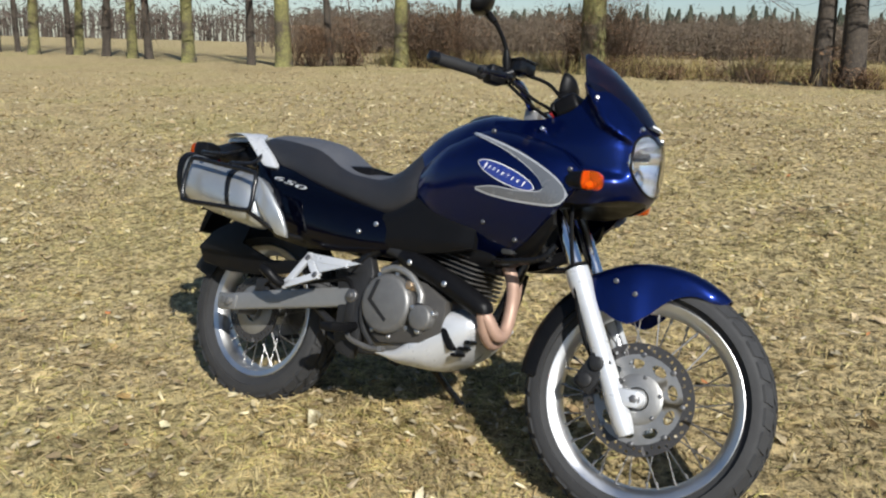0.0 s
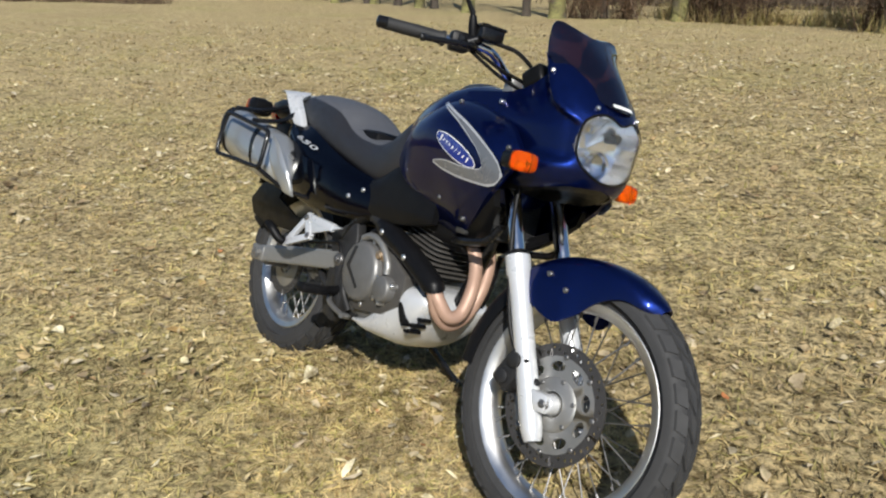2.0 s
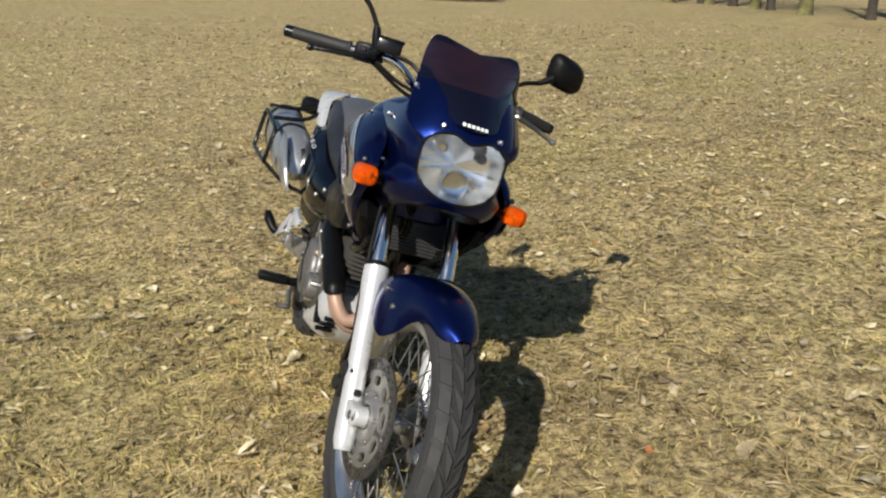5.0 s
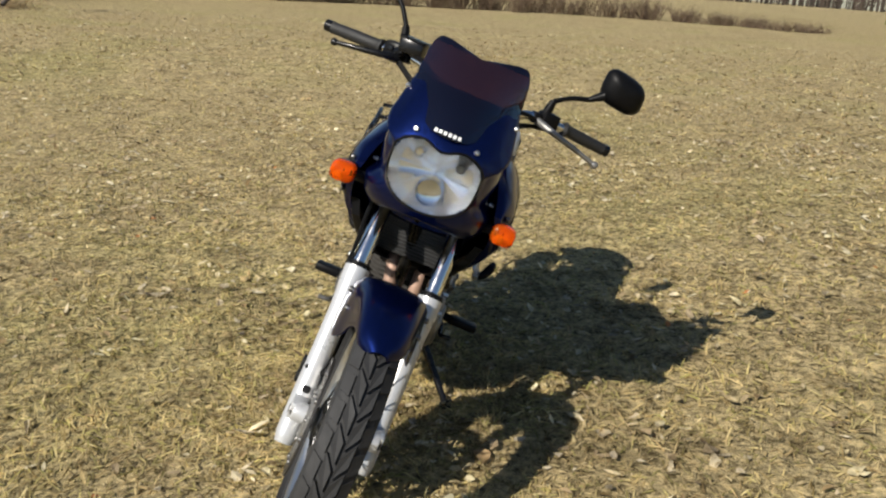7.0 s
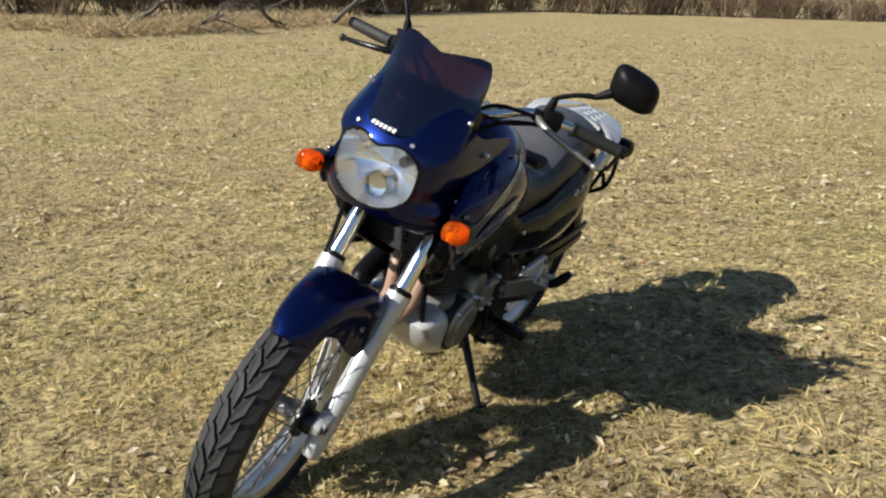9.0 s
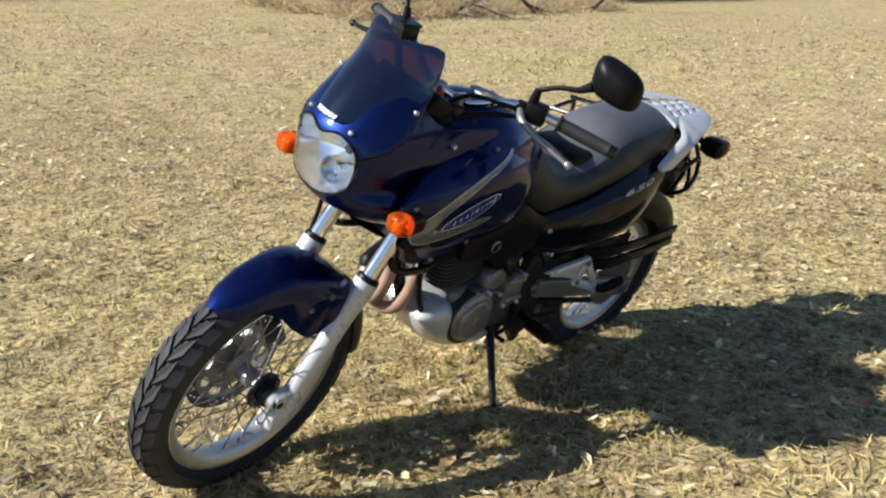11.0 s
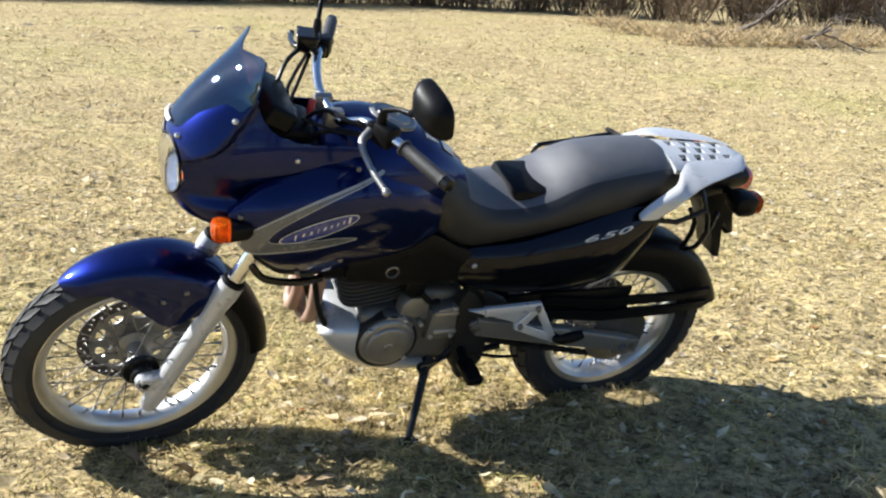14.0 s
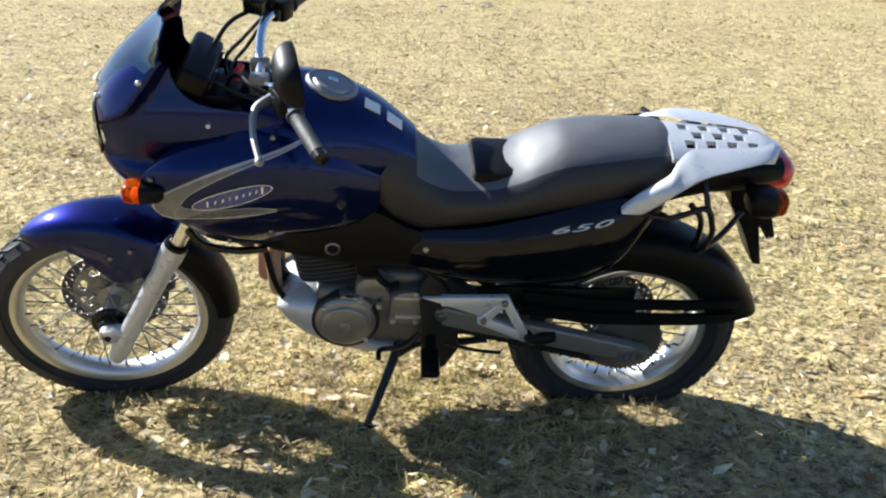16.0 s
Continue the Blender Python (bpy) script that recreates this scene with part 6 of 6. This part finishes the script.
plate(bm, [(0.775, 0.465), (0.86, 0.455), (0.935, 0.41), (0.93, 0.32), (0.86, 0.28), (0.72, 0.262), (0.655, 0.30), (0.64, 0.37), (0.665, 0.44), (0.72, 0.475)], -0.10, -0.138, 0.010)
part("right_crankcase_cover", bm, "frame_grey", engine, "dark cast crankcase cover")
bm = bmesh.new()
tube(bm, [(0.700, -0.141, 0.470), (0.745, -0.143, 0.484), (0.80, -0.142, 0.470), (0.845, -0.141, 0.425), (0.850, -0.141, 0.395)], 0.011, 10, 5)
part("cover_edge", bm, "cast", engine, "bright edge of the casting")
bm = bmesh.new()
block(bm, (0.79, -0.145, 0.425), (0.83, -0.115, 0.455), 0.006)
disc_solid(bm, (0.81, 0, 0.44), 0.012, -0.14, -0.158, 8, 0.002)
part("filler_plug", bm, "brass", engine, "pale oil filler plug")
# left covers
bm = bmesh.new()
disc_solid(bm, (0.850, 0, 0.338), 0.080, 0.09, 0.146, 40, 0.014)
disc_solid(bm, (0.850, 0, 0.335), 0.062, 0.14, 0.155, 40, 0.007)
disc_solid(bm, (0.850, 0, 0.335), 0.014, 0.15, 0.158, 20, 0.003)
plate(bm, [(0.925, 0.36), (0.90, 0.405), (0.86, 0.425), (0.81, 0.42), (0.78, 0.395), (0.775, 0.33), (0.80, 0.27), (0.85, 0.255)], 0.09, 0.136, 0.010)
part("generator_cover", bm, "cast", engine, "round grey cast generator cover")
bm = bmesh.new()
disc_solid(bm, (0.850, 0, 0.334), 0.089, 0.09, 0.134, 40, 0.004)
part("cover_gasket", bm, "engine_black", engine)
bm = bmesh.new()
plate(bm, [(0.735, 0.430), (0.715, 0.442), (0.662, 0.455), (0.650, 0.345), (0.695, 0.338), (0.742, 0.340)], 0.09, 0.140, 0.009)
sprocket = part("sprocket_cover", bm, "cast", engine, "grey cast sprocket cover with two ribs")
bm = bmesh.new()
block(bm, (0.655, 0.137, 0.362), (0.722, 0.146, 0.373), 0.003, 2)
block(bm, (0.660, 0.137, 0.425), (0.728, 0.145, 0.436), 0.003, 2)
pieces("rib", bm, "alu", sprocket)
bm = bmesh.new()
plate(bm, [(0.828, 0.425), (0.825, 0.462), (0.805, 0.482), (0.770, 0.484), (0.748, 0.468), (0.742, 0.430), (0.78, 0.412)], 0.08, 0.134, 0.012)
part("timing_cover", bm, "cast", engine, "grey cast timing cover")
bm = bmesh.new()
for x, z in ((0.812, 0.415), (0.765, 0.400), (0.905, 0.385), (0.795, 0.285), (0.728, 0.352), (0.672, 0.448), (0.668, 0.352)):
    disc_solid(bm, (x, 0, z), 0.007, 0.12, 0.148, 8, 0.002)
pieces("cover_bolt", bm, "alu", engine)

# finned cylinder, tilted forward
tilt_c = Matrix.Translation((0.885, 0, 0.43)) @ turn_y(radians(12))
for k in range(11):
    bm = bmesh.new()
    h = 0.016 + 0.0135 * k
    w = 0.092 if k < 9 else 0.085
    rows = [[tilt_c @ Vector((p, q, h + d)) for p, q in oval(0, 0, w * e, 0.100 * e, 36, 4.5)] for d, e in ((0.0, 0.99), (0.0008, 1.0), (0.0032, 1.0), (0.004, 0.99))]
    part("cooling_fin", rings(bm, rows, True), "frame_grey", engine)
bm = bmesh.new()
rows = [[tilt_c @ Vector((p, q, h)) for p, q in oval(0, 0, 0.072, 0.080, 24, 3)] for h in (0.0, 0.165)]
rings(bm, rows, True)
part("cylinder", bm, "engine_black", engine)
bm = bmesh.new()
block(bm, (-0.10, -0.10, 0.165), (0.115, 0.10, 0.245), 0.02, 2, tilt_c)
block(bm, (0.07, -0.075, 0.10), (0.135, 0.075, 0.19), 0.02, 2, tilt_c)
part("cylinder_head", bm, "engine_black", engine, "black cylinder head")
bm = bmesh.new()
disc_solid(bm, (0.80, 0, 0.515), 0.030, 0.05, 0.135, 20, 0.006)
tube(bm, [(0.78, 0.13, 0.50), (0.75, 0.135, 0.47), (0.72, 0.12, 0.46)], 0.009, 8, 4)
tube(bm, [(0.70, -0.13, 0.47), (0.74, -0.135, 0.50), (0.80, -0.12, 0.52), (0.86, -0.11, 0.56)], 0.008, 8, 4)
tube(bm, [(0.97, 0.09, 0.30), (1.03, 0.08, 0.40), (1.06, 0.07, 0.52)], 0.008, 8, 4)
pieces("engine_hose", bm, "black", engine)

# belly guard, silver, wrapped under the front of the engine
g_top = curve([0.70, 0.76, 0.82, 0.88, 0.94, 1.0, 1.03], [0.238, 0.254, 0.300, 0.360, 0.396, 0.388, 0.352])
g_bot = curve([0.70, 0.78, 0.86, 0.94, 1.0, 1.03], [0.222, 0.205, 0.203, 0.235, 0.292, 0.345])
g_half = curve([0.70, 0.78, 0.86, 0.94, 1.0, 1.03], [0.128, 0.140, 0.145, 0.143, 0.130, 0.105])
bm = body_loft(bmesh.new(), np.linspace(0.70, 1.03, 26), g_top, g_bot, lambda x: (g_top(x) * 0.6 + g_bot(x) * 0.4), g_half, 3.2, 2.8, 36)
for v in bm.verts:
    v.co.y = v.co.y * 0.93
belly = part("belly_guard", bm, "silver", bike, "silver plastic belly guard with slots, slightly dirty")
bm = bmesh.new()
slant = Matrix.Rotation(radians(-58), 2)
plate(bm, [(0.950 + (slant @ Vector(p)).x, 0.308 + (slant @ Vector(p)).y) for p in oval(0, 0, 0.034, 0.011, 18, 2.6)], -0.09, -0.1345, 0)
for i in range(3):
    plate(bm, [(0.975 + 0.016 * i + p, 0.268 + 0.020 * i + q) for p, q in oval(0, 0, 0.011, 0.006, 12)], -0.08, -0.126 + 0.006 * i, 0)
pieces("slot", bm, "black", belly, "dark slot in the belly guard")
# clutter between engine and swingarm: rear brake cylinder, hose, bracket
bm = bmesh.new()
block(bm, (0.585, -0.150, 0.305), (0.618, -0.118, 0.385), 0.006)
block(bm, (0.570, -0.146, 0.250), (0.640, -0.110, 0.300), 0.008)
part("brake_cylinder", bm, "engine_black", bike, "black rear brake cylinder")
bm = bmesh.new()
tube(bm, [(0.60, -0.14, 0.385), (0.58, -0.145, 0.43), (0.50, -0.14, 0.42), (0.38, -0.135, 0.40), (0.24, -0.12, 0.39), (0.18, -0.09, 0.37)], 0.006, 8, 5)
part("brake_hose", bm, "black", bike)
bm = bmesh.new()
tube(bm, [(0.655, -0.125, 0.46), (0.665, -0.145, 0.42), (0.650, -0.148, 0.36), (0.655, -0.14, 0.30), (0.69, -0.13, 0.25)], 0.009, 8, 5)
tube(bm, [(0.43, -0.10, 0.33), (0.50, -0.115, 0.30), (0.56, -0.12, 0.28), (0.60, -0.12, 0.26)], 0.012, 8, 4)
tube(bm, [(0.47, -0.06, 0.25), (0.54, -0.09, 0.235), (0.62, -0.10, 0.23), (0.70, -0.10, 0.235)], 0.014, 8, 4)
tube(bm, [(0.40, 0.045, 0.285), (0.50, 0.05, 0.252), (0.62, 0.05, 0.240)], 0.013, 8, 3)
tube(bm, [(0.46, 0.07, 0.235), (0.56, 0.075, 0.222), (0.70, 0.08, 0.226)], 0.011, 8, 3)
pieces("frame_rod", bm, "engine_black", bike, "black frame rod")
# gravel guard tubes and radiator
bm = bmesh.new()
block(bm, (1.075, -0.125, 0.56), (1.115, 0.125, 0.68), 0.008)
cooler = part("oil_cooler", bm, "cooler", bike, "black oil cooler behind the fork")
bm = bmesh.new()
for k in range(12):
    block(bm, (1.112, -0.118, 0.566 + 0.0092 * k), (1.120, 0.118, 0.569 + 0.0092 * k), 0, 1)
pieces("fin", bm, "cooler", cooler)
bm = bmesh.new()
tube(bm, [(1.16, -0.02, 0.78), (1.10, 0, 0.60), (1.04, 0, 0.42), (0.98, 0, 0.30)], 0.018, 10, 5)
tube(bm, [(1.05, -0.10, 0.54), (1.12, -0.12, 0.545), (1.20, -0.12, 0.56), (1.235, -0.115, 0.60)], 0.010, 8, 4)
tube(bm, [(1.05, 0.10, 0.54), (1.12, 0.12, 0.545), (1.20, 0.12, 0.56), (1.235, 0.115, 0.60)], 0.010, 8, 4)
part("down_tube", bm, "gloss_black", bike, "black front frame tube")

# exhaust
for pts in (
    [(0.98, 0.040, 0.545), (1.022, 0.048, 0.535), (1.040, 0.052, 0.480), (1.040, 0.044, 0.405), (1.040, 0.010, 0.338), (1.046, -0.045, 0.312), (1.046, -0.090, 0.338), (1.045, -0.116, 0.385), (1.032, -0.122, 0.420)],
    [(0.98, -0.045, 0.545), (1.042, -0.034, 0.540), (1.068, -0.020, 0.490), (1.072, -0.014, 0.420), (1.076, -0.036, 0.352), (1.075, -0.076, 0.338), (1.060, -0.108, 0.375), (1.036, -0.122, 0.415)],
):
    bm = bmesh.new()
    tube(bm, pts, 0.0185, 18, 7)
    part("header_pipe", bm, "header", bike, "heat-tanned exhaust header pipe")
bm = bmesh.new()
tube(bm, [(1.046, -0.118, 0.400), (1.038, -0.120, 0.408), (0.97, -0.124, 0.443), (0.88, -0.125, 0.480), (0.80, -0.125, 0.508), (0.755, -0.122, 0.522)], [0.027, 0.031, 0.032, 0.032, 0.032, 0.026], 20, 5)
hg = part("heat_guard", bm, "black", bike, "black heat guard over the exhaust pipe")
bm = bmesh.new()
for x, z in ((0.802, 0.505), (0.930, 0.458)):
    disc_solid(bm, (x, 0, z), 0.009, -0.146, -0.160, 10, 0.003)
pieces("screw", bm, "alu", hg)
bm = bmesh.new()
tube(bm, [(0.78, -0.125, 0.515), (0.70, -0.118, 0.540), (0.55, -0.10, 0.55), (0.42, -0.10, 0.575), (0.32, -0.135, 0.61), (0.25, -0.20, 0.65)], 0.022, 14, 6)
part("link_pipe", bm, "engine_black", bike, "blackened exhaust link pipe")


def muffler_row(x, y, z, ry, rz, n=32):
    return [Vector((x - q * 0.18, y + p + 0.008, z + q - 0.028)) for p, q in oval(0, 0, ry, rz, n, 2.4)]


rows = [muffler_row(x, y, z, a, b) for x, y, z, a, b in ((0.285, -0.215, 0.640, 0.03, 0.035), (0.265, -0.218, 0.645, 0.052, 0.062), (0.235, -0.226, 0.655, 0.064, 0.080), (0.20, -0.232, 0.664, 0.067, 0.084), (-0.04, -0.250, 0.713, 0.067, 0.083), (-0.06, -0.251, 0.717, 0.065, 0.080))]
muf = part("muffler", rings(bmesh.new(), rows, True), "muffler", bike, "oval brushed silver muffler")
rows = [muffler_row(x, -0.251, z, a, b) for x, z, a, b in ((-0.045, 0.714, 0.070, 0.086), (-0.075, 0.720, 0.070, 0.085), (-0.090, 0.723, 0.058, 0.070), (-0.086, 0.723, 0.030, 0.034), (-0.060, 0.717, 0.028, 0.032))]
part("end_cap", rings(bmesh.new(), rows, True), "black", muf, "black muffler end cap")
rows = [muffler_row(x, -0.2365, z, 0.0675, 0.0845) for x, z in ((0.145, 0.678), (0.165, 0.675))]
part("clamp_band", rings(bmesh.new(), rows, True), "gloss_black", muf)
sh_t = curve([0.262, 0.275, 0.304, 0.345, 0.366, 0.380], [0.705, 0.698, 0.676, 0.625, 0.594, 0.548])
sh_b = curve([0.262, 0.272, 0.285, 0.32, 0.35, 0.380], [0.677, 0.643, 0.610, 0.563, 0.536, 0.530])
bm = skin(bmesh.new(), 0.262, 0.380, sh_b, sh_t, lambda x, z: 0.296 - 0.30 * max(0, x - 0.24) - 1.5 * (z - 0.635) ** 2, 0.008, -1, 16, 8)
part("heat_shield", bm, "muffler", muf, "silver heat shield ahead of the muffler")

# luggage carriers
for s in (1, -1):
    if s < 0:
        loop = [(0.15, -0.320, 0.729), (0.03, -0.330, 0.744), (0.007, -0.332, 0.732), (-0.002, -0.336, 0.672), (0.004, -0.340, 0.617), (0.03, -0.340, 0.605), (0.15, -0.332, 0.600), (0.275, -0.322, 0.594), (0.298, -0.320, 0.607), (0.298, -0.316, 0.662), (0.292, -0.312, 0.700), (0.27, -0.312, 0.714), (0.15, -0.320, 0.729)]
        legs = [[(0.17, -0.314, 0.736), (0.16, -0.212, 0.757), (0.14, -0.15, 0.80)], [(0.05, -0.327, 0.765), (0.02, -0.212, 0.782), (0.0, -0.10, 0.825)], [(0.285, -0.322, 0.594), (0.34, -0.242, 0.547), (0.40, -0.17, 0.535)]]
    else:
        loop = [(0.10, 0.188, 0.752), (0.055, 0.19, 0.772), (0.025, 0.19, 0.786), (0.008, 0.19, 0.776), (-0.006, 0.19, 0.745), (-0.014, 0.19, 0.715), (-0.008, 0.185, 0.672), (-0.015, 0.16, 0.640), (-0.02, 0.12, 0.61)]
        legs = [[(0.175, 0.130, 0.748), (0.15, 0.165, 0.746), (0.095, 0.190, 0.752)], [(0.012, 0.188, 0.782), (0.022, 0.165, 0.82), (0.03, 0.12, 0.86)], [(-0.010, 0.180, 0.662), (-0.06, 0.15, 0.69), (-0.115, 0.10, 0.722)], [(0.045, 0.160, 0.775), (0.012, 0.156, 0.74), (-0.002, 0.150, 0.69), (-0.008, 0.13, 0.62)]]
    bm = bmesh.new()
    tube(bm, loop, 0.0075, 10, 5)
    car = part("pannier_carrier", bm, "gloss_black", bike, "black tubular pannier carrier")
    for leg in legs:
        bm = bmesh.new()
        tube(bm, leg, 0.0075, 8, 5)
        part("carrier_leg", bm, "gloss_black", car)

# rear hugger, chain and its guard
bm = guard(bmesh.new(), AXLE_R, D(62), D(161), curve([D(62), D(110), D(145), D(161)], [0.345, 0.345, 0.354, 0.368]), curve([D(62), D(120), D(164)], [0.078, 0.084, 0.080]), curve([D(62), D(90), D(140), D(156), D(164)], [0.05, 0.075, 0.085, 0.10, 0.09]), 0.006)
hug = part("hugger", bm, "black", bike, "black plastic rear hugger")
for z0, z1 in ((0.372, 0.402), (0.424, 0.449)):
    bm = bmesh.new()
    y = 0.136
    plate(bm, [(0.40, z0 + 0.02), (0.20, z0 - 0.004), (-0.06, z0 + 0.005), (-0.175, z0 + 0.022), (-0.175, z1 + 0.022), (-0.06, z1 + 0.008), (0.20, z1 + 0.002), (0.40, z1 + 0.02)], y - 0.006, y + 0.006, 0.002)
    part("hugger_stay", bm, "black", hug)
bm = bmesh.new()
plate(bm, [(0.36, 0.44), (0.20, 0.405), (0.02, 0.40), (-0.12, 0.42), (-0.16, 0.47), (-0.10, 0.53), (0.02, 0.585), (0.10, 0.59), (0.05, 0.50), (0.20, 0.455), (0.36, 0.475)], -0.100, -0.090, 0.003)
part("hugger_stay", bm, "black", hug)
bm = bmesh.new()
g2_t = curve([0.10, 0.25, 0.42, 0.55], [0.475, 0.468, 0.465, 0.455])
g2_b = curve([0.10, 0.25, 0.42, 0.55], [0.400, 0.395, 0.400, 0.41])
bm = skin(bmesh.new(), 0.10, 0.55, g2_b, g2_t, lambda x, z: 0.128, 0.012, 1, 14, 4)
part("chain_guard", bm, "black", bike, "black chain guard")
# chain: plates along the upper and the lower run
for (x0, z0), (x1, z1) in (((0.08, 0.392), (0.62, 0.385)), ((0.08, 0.188), (0.62, 0.315))):
    bm = bmesh.new()
    n = 36
    for k in range(n):
        a, b = k / n, (k + 0.92) / n
        p, q = Vector((x0 + (x1 - x0) * a, 0, z0 + (z1 - z0) * a)), Vector((x0 + (x1 - x0) * b, 0, z0 + (z1 - z0) * b))
        block(bm, (p.x, 0.096 if k % 2 else 0.098, min(p.z, q.z) - 0.0055), (q.x, 0.112 if k % 2 else 0.110, max(p.z, q.z) + 0.0055), 0)
    part("drive_chain", bm, "engine_black", bike, "oily drive chain")
    tagged(bike.children[-1], kind="stuff")
bm = bmesh.new()
disc_solid(bm, (0.088, 0, 0.284), 0.02, -0.115, 0.135, 16, 0.002)
part("rear_axle", bm, "steel", bike)
# brake calipers
bm = bmesh.new()
c = Vector((1.370, -0.088, 0.285))
m_ = Matrix.Translation(c) @ turn_y(radians(28))
block(bm, (-0.030, -0.030, -0.052), (0.030, 0.034, 0.052), 0.010, 2, m_)
block(bm, (0.02, -0.016, -0.03), (0.075, 0.004, 0.03), 0.006, 2, m_)
for q in (-0.026, 0.026):
    rows = [[m_ @ Vector((0.019 * k * math.cos(a), -0.030 - d, q + 0.019 * k * math.sin(a))) for a in np.linspace(0, 2 * math.pi, 18, endpoint=False)] for k, d in ((1, 0), (0.96, 0.008), (0.8, 0.010), (0.05, 0.010))]
    rings(bm, rows, True)
part("front_caliper", bm, "engine_black", bike, "black twin-piston brake caliper", STEER)
bm = bmesh.new()
block(bm, (0.14, -0.098, 0.335), (0.205, -0.055, 0.395), 0.01)
part("rear_caliper", bm, "engine_black", bike, "black rear brake caliper")
# pedals and stand
bm = bmesh.new()
tube(bm, [(0.60, -0.135, 0.29), (0.63, -0.165, 0.262), (0.72, -0.175, 0.245), (0.775, -0.185, 0.25), (0.785, -0.215, 0.252)], 0.008, 8, 5)
part("brake_pedal", bm, "cast_dark", bike, "rear brake pedal")
bm = bmesh.new()
tube(bm, [(0.655, 0.140, 0.31), (0.70, 0.165, 0.285), (0.755, 0.172, 0.275), (0.76, 0.205, 0.276)], 0.007, 8, 5)
tube(bm, [(0.66, 0.135, 0.30), (0.52, 0.14, 0.26), (0.43, 0.14, 0.25)], 0.005, 8, 3)
part("gear_lever", bm, "gloss_black", bike, "black gear lever")
bm = bmesh.new()
tube(bm, [(0.700, 0.105, 0.245), (0.712, 0.128, 0.222), (0.745, 0.195, 0.155), (0.780, 0.262, 0.088)], [0.017, 0.014, 0.0115, 0.0105], 12, 4)
stand = part("side_stand", bm, "gloss_black", bike, "black side stand, folded out")
bm = bmesh.new()
block(bm, (-0.030, -0.020, -0.006), (0.030, 0.022, 0.005), 0.004, 1, Matrix.Translation((0.782, 0.268, 0.083)) @ Matrix.Rotation(radians(19), 4, "X"))
part("foot", bm, "gloss_black", stand)
bm = bmesh.new()
tube(bm, [(0.60, 0.10, 0.245), (0.66, 0.11, 0.24), (0.72, 0.125, 0.20)], 0.009, 8, 3)
tube(bm, [(0.585, 0.118, 0.25), (0.575, 0.125, 0.20), (0.60, 0.13, 0.185), (0.62, 0.125, 0.21)], 0.009, 8, 3)
part("stand_spring", bm, "engine_black", stand)
